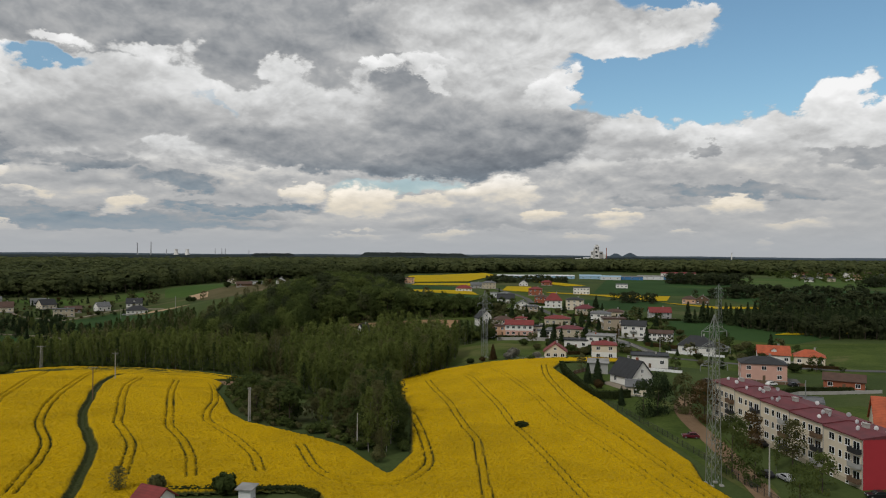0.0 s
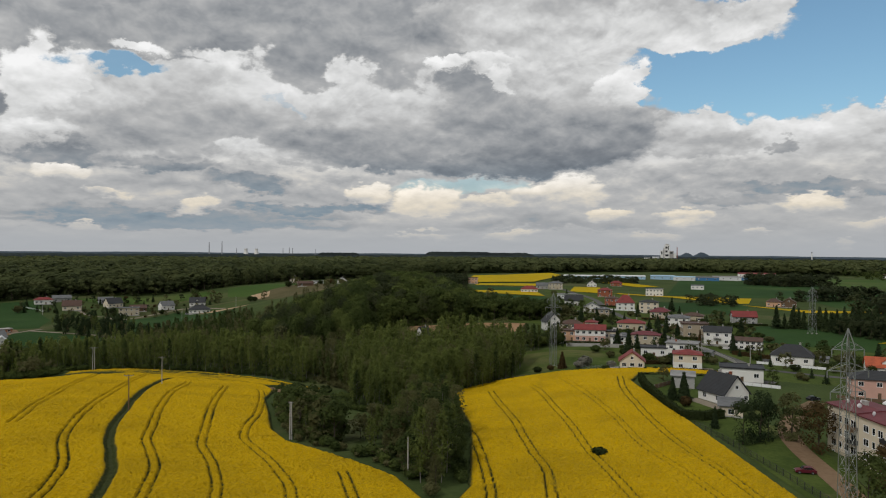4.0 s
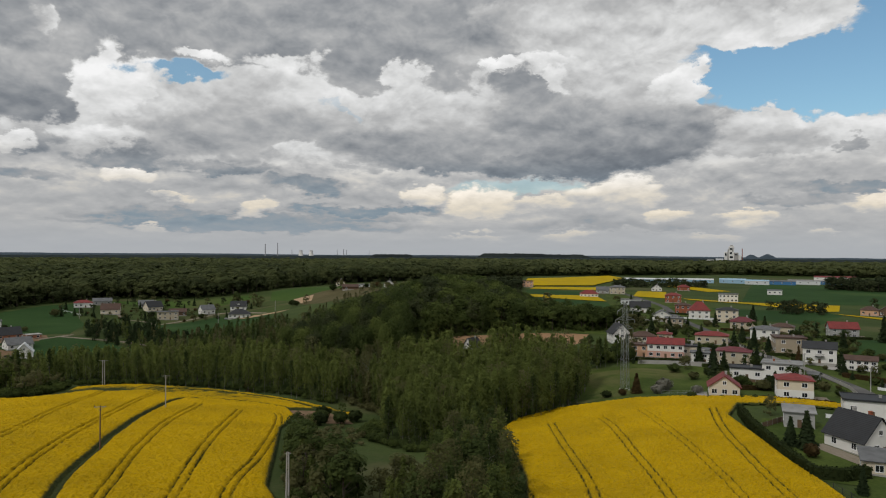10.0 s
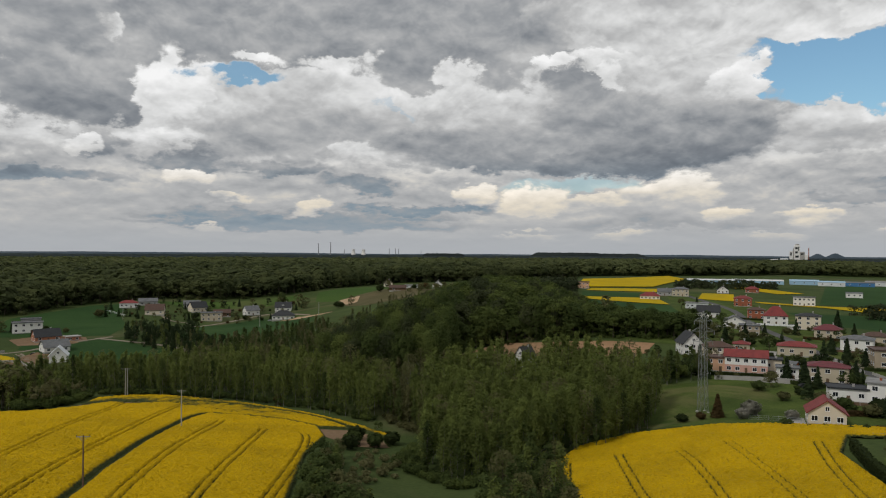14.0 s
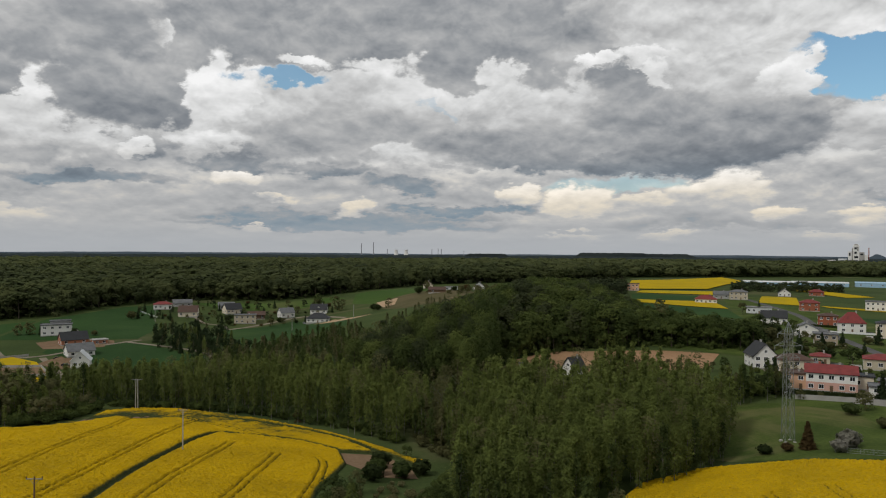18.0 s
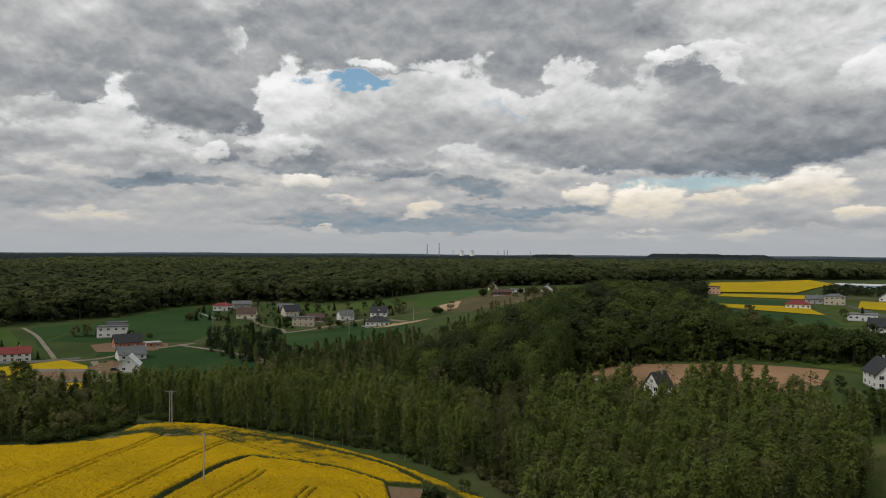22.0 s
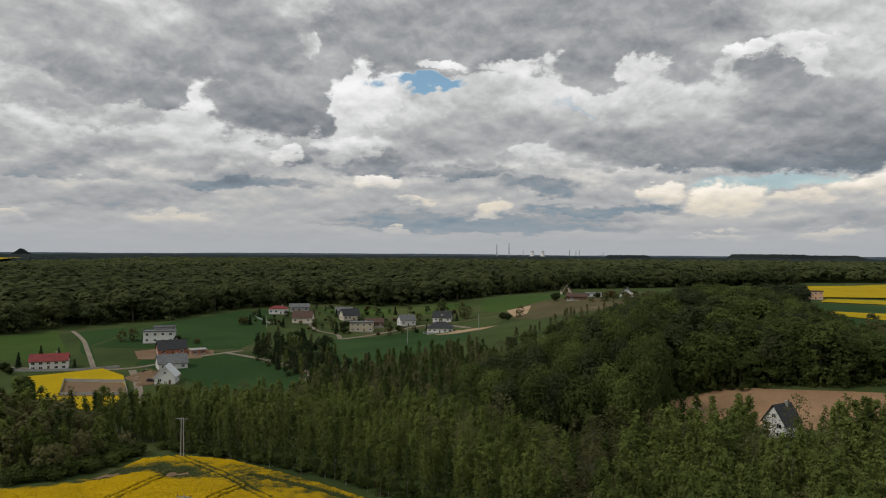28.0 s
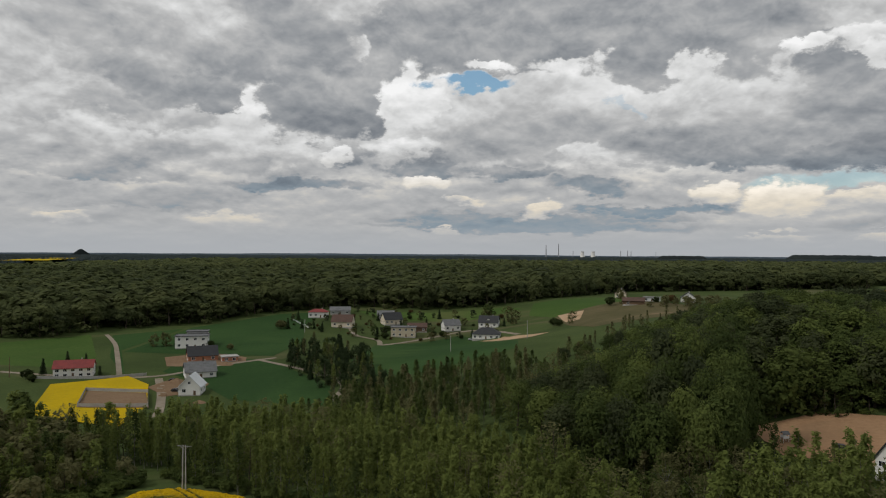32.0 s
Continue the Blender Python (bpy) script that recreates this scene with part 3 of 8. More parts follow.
def patch(name, outline, mat, label, category, lift=0.10, step=6.0):
    """A field, yard or lawn that lies on the ground within its outline."""
    from mathutils.geometry import delaunay_2d_cdt
    line = []
    for a, b in zip(outline, outline[1:] + outline[:1]):
        k = max(1, int(math.dist(a, b) / step))
        line += [(a[0] + (b[0] - a[0]) * i / k, a[1] + (b[1] - a[1]) * i / k) for i in range(k)]
    xs, ys = zip(*outline)
    gx, gy = np.meshgrid(np.arange(min(xs), max(xs), step), np.arange(min(ys), max(ys), step))
    keep = inside(gx, gy, outline) & (edge_away(gx, gy, outline) > step * 0.4)
    pts = [Vector(p) for p in line] + [Vector(p) for p in zip(gx[keep].tolist(), gy[keep].tolist())]
    n = len(line)
    v, _, f, *_ = delaunay_2d_cdt(pts, [(i, (i + 1) % n) for i in range(n)], [], 1, 1e-4)
    v = np.array([tuple(p) for p in v])
    ob = mesh_object(name, np.c_[v, land(v[:, 0], v[:, 1]) + lift], [tuple(q) for q in f], mat)
    return tagged(ob, label, category, kind="structure")


def strip(name, points, width, mat, label, category, lift=0.16):
    """A road or path along a line."""
    c = smooth_line(points, 4.0)
    d = np.gradient(c, axis=0)
    d /= np.linalg.norm(d, axis=1)[:, None] + 1e-9
    s = np.stack([-d[:, 1], d[:, 0]], -1) * width / 2
    rows = [c + s, c + s * 0.5, c, c - s * 0.5, c - s]
    v = np.concatenate([np.c_[r, land(r[:, 0], r[:, 1]) + lift] for r in rows])
    k = len(c)
    f = [(a * k + i, a * k + i + 1, (a + 1) * k + i + 1, (a + 1) * k + i) for a in range(4) for i in range(k - 1)]
    return tagged(mesh_object(name, v, f, mat), label, category, kind="structure")

# ---- fields of rape ----
def rape_field(name, outline, wheelings, ditches, thin, label, step=0.42, tall=1.15):
    """A stand of rape: a rough canopy that drops to the ground at its edges, along wheelings and ditches."""
    xs0, ys0 = np.array(outline).min(0) - 1
    xs1, ys1 = np.array(outline).max(0) + 1
    xs, ys = np.arange(xs0, xs1, step), np.arange(ys0, ys1, step)
    gx, gy = np.meshgrid(xs, ys)
    rng = np.random.default_rng(5)
    gx, gy = gx + rng.uniform(-0.2, 0.2, gx.shape) * step, gy + rng.uniform(-0.2, 0.2, gy.shape) * step
    ok = inside(gx, gy, outline)
    cover = np.clip(edge_away(gx, gy, outline) / 1.6, 0, 1)

    def carve(line, half, depth):
        for cx, cy in line:
            i, j = int((cx - xs0) / step), int((cy - ys0) / step)
            r = int(half / step) + 2
            a, b, c, d = max(0, j - r), j + r + 1, max(0, i - r), i + r + 1
            if b <= 0 or d <= 0 or a >= len(ys) or c >= len(xs):
                continue
            away = np.hypot(gx[a:b, c:d] - cx, gy[a:b, c:d] - cy)
            cover[a:b, c:d] = np.minimum(cover[a:b, c:d], 1 - depth * np.clip(1.25 - away / half, 0, 1))

    for line, depth in wheelings:
        c = smooth_line(line, 0.3)
        d = np.gradient(c, axis=0)
        d /= np.linalg.norm(d, axis=1)[:, None] + 1e-9
        side = np.stack([-d[:, 1], d[:, 0]], -1)
        wob = np.cumsum(rng.normal(0, 0.02, len(c)))[:, None]
        wob = wob - np.linspace(wob[0], wob[-1], len(c))
        for k in (-1.0, 1.0):
            carve(c + side * (k * 0.95 + wob), 0.35, depth * 0.84)
    for line, half in ditches:
        c = smooth_line(line, 0.4)
        wander = np.convolve(rng.normal(0, 1, (len(c) + 24, 2)).sum(1), np.ones(25) / 25, "valid")[:, None]
        carve(c + wander * (0.5, 0.2), half, 1.3)
    cover = np.clip(cover, 0, 1)
    tall_here = np.full(gx.shape, tall)
    def value_noise(size):
        grid = rng.uniform(-1, 1, (int((ys1 - ys0) / size) + 4, int((xs1 - xs0) / size) + 4))
        u, v = (gx - xs0) / size + 1, (gy - ys0) / size + 1
        i, j = np.floor(u).astype(int), np.floor(v).astype(int)
        a, b = u - i, v - j
        a, b = a * a * (3 - 2 * a), b * b * (3 - 2 * b)
        return (grid[j, i] * (1 - a) + grid[j, i + 1] * a) * (1 - b) + (grid[j + 1, i] * (1 - a) + grid[j + 1, i + 1] * a) * b

    blotch = 0.6 * value_noise(3.1) + 0.5 * value_noise(1.1)
    for cx, cy, rx, ry, k in thin:
        f = np.exp(-(((gx - cx) / rx) ** 2 + ((gy - cy) / ry) ** 2))
        cover -= k * f * (0.65 + 0.35 * blotch)
    cover = np.clip(cover, 0, 1)
    z = land(gx, gy) + 0.06 + tall_here * cover**0.6 + rng.normal(0, 0.13, gx.shape) * cover
    idx = np.full(gx.shape, -1)
    w = len(xs)
    quad = ok[:-1, :-1] & ok[1:, :-1] & ok[:-1, 1:] & ok[1:, 1:]
    jj, ii = np.nonzero(quad)
    f = np.stack([jj * w + ii, jj * w + ii + 1, (jj + 1) * w + ii + 1, (jj + 1) * w + ii], -1)
    used = np.unique(f)
    idx = np.full(gx.size, -1)
    idx[used] = np.arange(len(used))
    v = np.stack([gx.ravel(), gy.ravel(), z.ravel()], -1)[used]
    ob = mesh_object(name, v, idx[f], CROP)
    attr = ob.data.attributes.new("cover", "FLOAT", "POINT")
    attr.data.foreach_set("value", cover.ravel()[used].astype(np.float32))
    return tagged(ob, label, "crop field", kind="stuff")


rape_field(
    "rape_field",
    [(-150, 90), (-60, 100), (-53, 132), (-27, 137), (-22, 128), (20, 105), (62, 110), (55, 139), (53, 150), (55, 163), (51, 197), (47, 225),
     (44, 240), (41, 268), (40, 281), (46, 299), (60, 300), (82, 296), (84, 304), (60, 312), (42, 313), (18, 317), (-8, 314), (-22, 304), (-27, 288),
     (-20, 262), (-14, 225), (-12, 200), (-10, 165), (-13.5, 150), (-19, 159), (-24, 167.5), (-33, 175), (-40, 180), (-46.5, 184.5), (-53.5, 188.5), (-62, 201), (-70, 222), (-79, 245),
     (-90, 273), (-97, 302), (-104, 313), (-93, 318), (-81, 311), (-78, 316), (-85, 319), (-95, 324.5), (-116, 331), (-140, 335), (-180, 340), (-198, 337), (-203, 328), (-199, 318), (-196, 308),
     (-197, 297), (-203, 289), (-222, 268), (-262, 215), (-240, 110)],
    [([(-124, 188), (-129, 199), (-134.5, 210.6), (-142.6, 230.4), (-164.3, 275.9), (-182.1, 318.3)], 1.0),
     ([(-80, 127.8), (-83.5, 138.9), (-87.9, 152), (-92.7, 161.5), (-102.7, 176.8), (-111.5, 194.9), (-128.6, 237.2), (-153.9, 298.5), (-160.5, 323.8)], 1.1),
     ([(-65.1, 140.3), (-69.8, 152.8), (-73.7, 162.2), (-79.7, 171.9), (-85.1, 179.8), (-91.1, 193.7), (-104, 223.5), (-119.6, 262.5), (-132, 300.7)], 1.0),
     ([(-51.7, 141.2), (-56.9, 154.6), (-61.3, 163.3), (-66.2, 171.1), (-71.1, 178.6), (-76.1, 190.6), (-89.5, 225.2), (-105, 266.5), (-115.1, 297.1)], 1.0),
     ([(-39.2, 146.5), (-44, 158.4), (-51.5, 170.3), (-58.2, 178.7), (-64.4, 187.2), (-68.7, 198.6), (-75.2, 224.8), (-89.5, 267.5), (-102.2, 298.1), (-113, 301)], 1.0),
     ([(-170, 170), (-190, 215), (-215, 268)], 0.8),
     ([(-23, 285), (-18, 236), (-11, 202), (-6, 168), (-6, 153), (-12, 142), (-26, 146), (-36, 168)], 1.05),
     ([(7, 130), (6.5, 160), (6.1, 177.1), (3.5, 191.1), (1.3, 206.9), (0, 220.3), (-6, 260), (-10, 290)], 0.95),
     ([(28, 120), (23, 155), (19.3, 179.4), (16.4, 195.1), (14.1, 218.3), (10.7, 245.4), (7.3, 274.8), (4.3, 289.7)], 0.9),
     ([(46, 125), (40, 160), (35.1, 182.3), (30.1, 201), (27.4, 223.8), (24.4, 245.5), (20.4, 271.8), (16.9, 294.3)], 0.8),
     ([(52, 130), (47, 160), (43.5, 183.8), (39.7, 200.6), (36.8, 221.9), (35.3, 244.5), (34.9, 267.2), (36.9, 291)], 1.0),
     ([(-206, 338), (-170, 327), (-153, 320), (-128, 314), (-107, 310), (-90, 302)], 0.75)],
    [([(-66, 116), (-69.4, 127.6), (-72.7, 138.6), (-77, 150.2), (-81.3, 160.2), (-86.5, 168.6), (-93, 178.3), (-99.7, 191.7), (-108.5, 212.5), (-129.3, 260.9), (-140.6, 291.6), (-143.9, 309.1), (-138, 312)], 1.35),
     ([(-138, 312), (-120, 316), (-100, 312)], 0.9), ([(-165, 331), (-135, 330), (-110, 326), (-95, 318)], 1.0)],
    [(-78, 214, 14, 7, 0.35), (-194, 312, 4, 13, 1.3), (-183, 322, 6, 4, 1.1), (-165, 318, 50, 25, 0.30), (-200, 296, 5, 8, 0.8), (-186, 326, 10, 5, 0.5), (-160, 326, 30, 8, 0.40), (-150, 335, 45, 6, 0.45), (-125, 322, 20, 8, 0.35), (-96, 320, 14, 9, 0.38), (-86, 316, 9, 6, 0.42), (18.6, 192, 1.2, 1.2, 0.9), (-72, 160, 12, 6, 0.12), (-92, 165, 8, 14, 0.15)],
    "flowering yellow rape field with wheel tracks and ditches",
)

# ---- other fields, yards, roads ----
YELLOW_FAR = soil_like("far_rape", (0.43, 0.300, 0.006), (0.33, 0.240, 0.010), 0.03, 0.7, (0.26, 0.22, 0.02), rise=0.3)
patch("village_green", [(14, 470), (20, 386), (48, 338), (44, 316), (88, 300), (100, 296), (235, 286), (235, 380), (180, 382), (122, 420), (148, 500), (110, 560), (108, 700), (100, 860), (30, 870), (26, 640), (20, 560)], LAWN, "rough grass between village houses", "lawn", 0.05, 8)
patch("cereal_field", [(-338, 590), (-316, 655), (-262, 640), (-213, 545), (-235, 492), (-262, 486), (-300, 520)], CEREAL, "dark green young cereal field", "field")
patch("cereal_field", [(-338, 499), (-380, 478), (-362, 450), (-330, 446), (-290, 430), (-243, 436), (-262, 466)], CEREAL, "dark green young cereal field beside a track", "field")
patch("cereal_field", [(-345, 508), (-374, 492), (-425, 470), (-470, 552), (-474, 640), (-452, 672), (-420, 610), (-372, 560)], CEREAL, "wide dark green cereal field below the forest", "field")
patch("cereal_field", [(-416, 456), (-482, 500), (-470, 545), (-430, 472), (-372, 436)], CEREAL, "narrow strip of green cereal", "field")
patch("grass_field", [(-422, 452), (-405, 430), (-440, 405), (-500, 440), (-494, 492)], CEREAL_PALE, "pale green grass field", "field")
patch("grass_field", [(-440, 690), (-380, 715), (-330, 752), (-310, 745), (-335, 700), (-400, 672)], CEREAL_PALE, "pale green grass field behind the houses", "field")
patch("cereal_field", [(-312, 770), (-290, 850), (-255, 830), (-232, 760), (-262, 700), (-290, 715)], CEREAL_PALE, "green slope with bare patches", "field")
patch("scrub_ground", [(-262, 700), (-232, 760), (-200, 745), (-150, 690), (-150, 640), (-195, 600), (-225, 640)], DRY, "dry brown grassland with bare sand", "ground")
patch("sand_patch", [(-285, 632), (-255, 612), (-232, 600), (-228, 616), (-262, 640)], SAND, "pale sandy strip beside a house", "ground", 0.16, 4)
patch("sand_patch", [(-262, 705), (-240, 668), (-232, 672), (-246, 715)], SAND, "pale sandy patch", "ground", 0.18, 4)
patch("rape_plot", [(-376, 402), (-366, 434), (-343, 429), (-325, 416), (-308, 404), (-284, 376), (-326, 366)], YELLOW_FAR, "small flowering rape plot", "field", 0.5)
patch("garden_plot", [(-352, 405), (-329, 418), (-304, 402), (-326, 385)], EARTH, "fallow brown plot within a low wall", "yard", 0.62, 4)
patch("dirt_yard", [(-385, 489), (-371, 497), (-354, 497), (-344, 487), (-353, 469), (-371, 459), (-392, 473)], EARTH, "rutted building yard", "yard", 0.14, 4)
patch("dirt_yard", [(-345, 444), (-322, 446), (-312, 432), (-318, 420), (-340, 426)], EARTH, "bare earth round new houses", "yard", 0.16, 4)
patch("bare_field", [(-92, 462), (-74, 480), (-20, 474), (5, 467), (0, 440), (-8, 424), (-26, 426), (-80, 440)], BARE_FIELD, "reddish bare field", "field", 0.14)
patch("pasture", [(-14, 330), (-4, 380), (47, 384), (60, 345), (44, 318), (0, 320)], LAWN, "green pasture with a pylon", "field")
patch("pasture", [(-24, 485), (-30, 660), (30, 636), (28, 560), (16, 462)], LAWN, "green pasture", "field")
patch("pasture", [(120, 420), (146, 485), (235, 520), (250, 430), (180, 380)], CEREAL, "green sloping field behind houses", "field")
patch("cereal_field", [(150, 770), (240, 1117), (400, 1090), (380, 780), (230, 745)], CEREAL, "green field beyond the village", "field")
patch("cereal_field", [(-50, 786), (-55, 870), (10, 860), (20, 806)], CEREAL, "green field between rape strips", "field")
patch("cereal_field", [(-40, 655), (-48, 742), (25, 722), (30, 640)], CEREAL, "green field before a rape strip", "field")
patch("cereal_field", [(108, 690), (200, 655), (150, 560), (110, 600)], CEREAL, "green field behind gardens", "field")
patch("rape_field_far", [(-67, 1010), (-70, 1140), (-20, 1190), (60, 1390), (75, 1180), (20, 960), (-50, 940)], YELLOW_FAR, "far yellow rape field", "field", 1.0, 12)
patch("rape_field_far", [(-47, 748), (-46, 785), (18, 800), (26, 726)], YELLOW_FAR, "yellow rape strip", "field", 0.45, 8)
patch("rape_field_far", [(55, 803), (66, 880), (95, 872), (85, 783)], YELLOW_FAR, "yellow rape plot among houses", "field", 0.45, 8)
patch("rape_field_far", [(-52, 885), (-48, 925), (30, 930), (28, 880)], YELLOW_FAR, "yellow rape strip", "field", 0.45, 8)
patch("rape_field_far", [(100, 787), (150, 752), (222, 735), (200, 672), (186, 668), (148, 735), (104, 770)], YELLOW_FAR, "yellow rape strip behind the village", "field", 0.45, 8)
patch("rape_field_far", [(105, 985), (130, 1000), (168, 905), (140, 890)], YELLOW_FAR, "yellow rape field", "field", 0.45, 8)
patch("rape_field_far", [(188, 655), (222, 610), (330, 600), (330, 592), (216, 586)], YELLOW_FAR, "thin yellow rape strip", "field", 0.45, 8)
patch("cereal_field", [(260, 640), (290, 900), (520, 880), (520, 640)], CEREAL, "wide green field", "field", 0.1, 12)
patch("cereal_field", [(420, 950), (430, 1250), (800, 1300), (800, 950)], CEREAL_PALE, "wide pale green field", "field", 0.1, 20)
patch("rape_field_far", [(185, 415), (255, 470), (330, 470), (300, 420)], YELLOW_FAR, "yellow rape field", "field", 0.45, 8)
strip("farm_track", [(-420, 400), (-360, 437), (-351, 470), (-344, 492), (-339, 508)], 3.2, TRACK, "pale gravel farm track", "track")
strip("farm_track", [(-345, 496), (-300, 488), (-262, 470), (-243, 440)], 3.0, TRACK, "narrow gravel path beside cereal", "track")
strip("farm_track", [(-336, 592), (-332, 640), (-318, 672), (-290, 668), (-262, 645)], 3.4, TRACK, "pale gravel lane before houses", "track")
strip("farm_track", [(-336, 592), (-352, 610), (-372, 612), (-395, 632)], 3.5, TRACK, "gravel lane among gardens", "track")
strip("farm_track", [(-351, 440), (-324, 422), (-300, 404), (-286, 392)], 3.6, TRACK, "gravel track between plots", "track")
strip("farm_track", [(-370, 432), (-412, 458), (-452, 482), (-490, 500)], 2.6, TRACK, "gravel track to the forest", "track")
strip("village_road", [(78, 290), (95, 330), (92, 380), (80, 430), (74, 500), (68, 590), (70, 700), (52, 820), (40, 900)], 5.5, ASPHALT, "narrow asphalt village road", "road")
strip("village_road", [(95, 330), (120, 318), (170, 300), (230, 290)], 5.0, ASPHALT, "asphalt side road", "road")
strip("estate_road", [(62, 140), (66, 175), (69, 215), (80, 240), (95, 262)], 5.0, EARTH, "unpaved reddish lane before the flats", "road")
patch("lawn", [(57, 165), (53, 200), (50, 222), (66, 232), (74, 212), (70, 170), (66, 145), (60, 145)], LAWN, "mown grass beside the flats", "lawn")
patch("lawn", [(45, 228), (42, 262), (48, 280), (66, 275), (72, 240), (60, 224)], LAWN, "garden lawn round a house", "lawn", 0.12, 4)
patch("yard", [(85, 150), (88, 215), (130, 230), (150, 160)], LAWN, "grass behind the flats", "lawn", 0.08)
patch("bare_field", [(-98, 303), (-104, 312), (-93, 317), (-82, 310), (-76, 300), (-84, 296)], EARTH, "bare reddish corner of the field", "field", 0.12, 3)
patch("bare_strip", [(-204, 330), (-198, 318), (-195, 308), (-196, 298), (-193, 300), (-191, 309), (-193, 318), (-199, 331)], EARTH, "bare dry strip at the crop's edge", "field", 0.16, 2)
patch("bare_strip", [(-188, 325), (-182, 319), (-176, 321), (-182, 326)], EARTH, "bare patch in the crop", "field", 0.16, 2)
patch("rape_field_far", [(-1710, 1014), (-2050, 1290), (-1950, 1330), (-1640, 1080)], YELLOW_FAR, "far yellow rape field beyond the forest", "field", 17.0, 60)

# ---- houses ----
WINDOWS = {}


def window_part(parent, x, z, w, h, y, turn, frame_mat, cx=0.0, cy=0.0):
    """A window on a wall: frame with mullion and sill, and a pane set back in it."""
    key = (round(w, 2), round(h, 2), frame_mat.name)
    if key not in WINDOWS:
        bm = bmesh.new()
        xs = [-w / 2 - 0.08, -w / 2 + 0.02, w / 2 - 0.02, w / 2 + 0.08]
        if w > 0.9:
            xs[2:2] = [-0.04, 0.04]
        zs = [-h / 2 - 0.12, -h / 2 + 0.02, h / 2 - 0.02, h / 2 + 0.08]
        open_cols = (1, 3) if w > 0.9 else (1,)
        grid = {}
        for k, y1 in enumerate((-0.06, 0.02)):
            for i, px in enumerate(xs):
                for j, pz in enumerate(zs):
                    grid[k, i, j] = bm.verts.new((px * (1.06 if j == 0 else 1), y1 - (0.08 if j == 0 and k == 0 else 0), pz))
        solid = [(i, j) for i in range(len(xs) - 1) for j in range(3) if not (j == 1 and i in open_cols)]
        for i, j in solid:
            for k in (0, 1):
                bm.faces.new([grid[k, i, j], grid[k, i + 1, j], grid[k, i + 1, j + 1], grid[k, i, j + 1]])
            for di, dj, a, b in ((-1, 0, (0, 0), (0, 1)), (1, 0, (1, 0), (1, 1)), (0, -1, (0, 0), (1, 0)), (0, 1, (0, 1), (1, 1))):
                if (i + di, j + dj) not in solid:
                    bm.faces.new([grid[0, i + a[0], j + a[1]], grid[0, i + b[0], j + b[1]], grid[1, i + b[0], j + b[1]], grid[1, i + a[0], j + a[1]]])
        bmesh.ops.recalc_face_normals(bm, faces=bm.faces)
        fr = bpy.data.meshes.new("window")
        bm.to_mesh(fr)
        bm.free()
        fr.materials.append(frame_mat)
        bm = bmesh.new()
        box(bm, -w / 2, w / 2, -0.025, 0.01, -h / 2, h / 2)
        pn = bpy.data.meshes.new("pane")
        bm.to_mesh(pn)
        bm.free()
        pn.materials.append(GLASS)
        WINDOWS[key] = fr, pn
    fr, pn = WINDOWS[key]
    ob = new("window", fr)
    ob.parent = parent
    ob.matrix_basis = pose(cx, cy, 0, 0, 0, turn) @ pose(x, y, z)
    glass = new("pane", pn)
    glass.parent = ob
    return ob


def roof_mesh(bm, kind, w, d, eave, rise, over, thick=0.22):
    """Roof over a body w by d centred on the origin. gable: ridge along x; gable_y: ridge along y."""
    a, b = w / 2 + over, d / 2 + over
    if kind == "gable_y":
        drop = rise * over / (w / 2)
        for s in (-1, 1):
            slab(bm, [(s * a, -b, eave - drop), (s * a, b, eave - drop), (0, b, eave + rise), (0, -b, eave + rise)], thick)
    elif kind == "gable":
        drop = rise * over / (d / 2)
        for s in (-1, 1):
            slab(bm, [(-a, s * b, eave - drop), (a, s * b, eave - drop), (a, 0, eave + rise), (-a, 0, eave + rise)], thick)
    elif kind == "hip":
        box(bm, -a, a, -b, b, eave - 0.05, eave + 0.14)
        low = eave + 0.14
        if w >= d:
            r0, r1 = (-(a - b) - 0.2, 0, eave + rise), ((a - b) + 0.2, 0, eave + rise)
        else:
            r0, r1 = (0, -(b - a) - 0.2, eave + rise), (0, (b - a) + 0.2, eave + rise)
        c = [bm.verts.new(p) for p in ((-a, -b, low), (a, -b, low), (a, b, low), (-a, b, low), r0, r1)]
        if w >= d:
            for loop in ((0, 1, 5, 4), (1, 2, 5), (2, 3, 4, 5), (3, 0, 4)):
                bm.faces.new([c[i] for i in loop])
        else:
            for loop in ((0, 1, 4), (1, 2, 5, 4), (2, 3, 5), (3, 0, 4, 5)):
                bm.faces.new([c[i] for i in loop])
    elif kind == "shed":
        slab(bm, [(-a, -b, eave), (a, -b, eave), (a, b, eave + rise), (-a, b, eave + rise)], thick)
    else:
        box(bm, -a, a, -b, b, eave, eave + 0.28, 0.04)
        for x0, x1, y0, y1 in ((-a, a, -b, -b + 0.25), (-a, a, b - 0.25, b), (-a, -a + 0.25, -b + 0.25, b - 0.25), (a - 0.25, a, -b + 0.25, b - 0.25)):
            box(bm, x0, x1, y0, y1, eave + 0.28, eave + 0.28 + max(0.12, rise))


def wall_mesh(bm, kind, w, d, eave, rise):
    box(bm, -w / 2, w / 2, -d / 2, d / 2, -1.2, eave)
    if kind == "gable_y":
        for y0, y1 in ((-d / 2, -d / 2 + 0.3), (d / 2 - 0.3, d / 2)):
            prism(bm, [(-w / 2, eave), (w / 2, eave), (0, eave + rise)], y0, y1, "y")
    elif kind == "gable":
        for x0, x1 in ((-w / 2, -w / 2 + 0.3), (w / 2 - 0.3, w / 2)):
            prism(bm, [(-d / 2, eave), (d / 2, eave), (0, eave + rise)], x0, x1, "x")
    elif kind == "shed":
        prism(bm, [(-d / 2, eave), (d / 2, eave), (d / 2, eave + rise)], -w / 2, w / 2, "x")


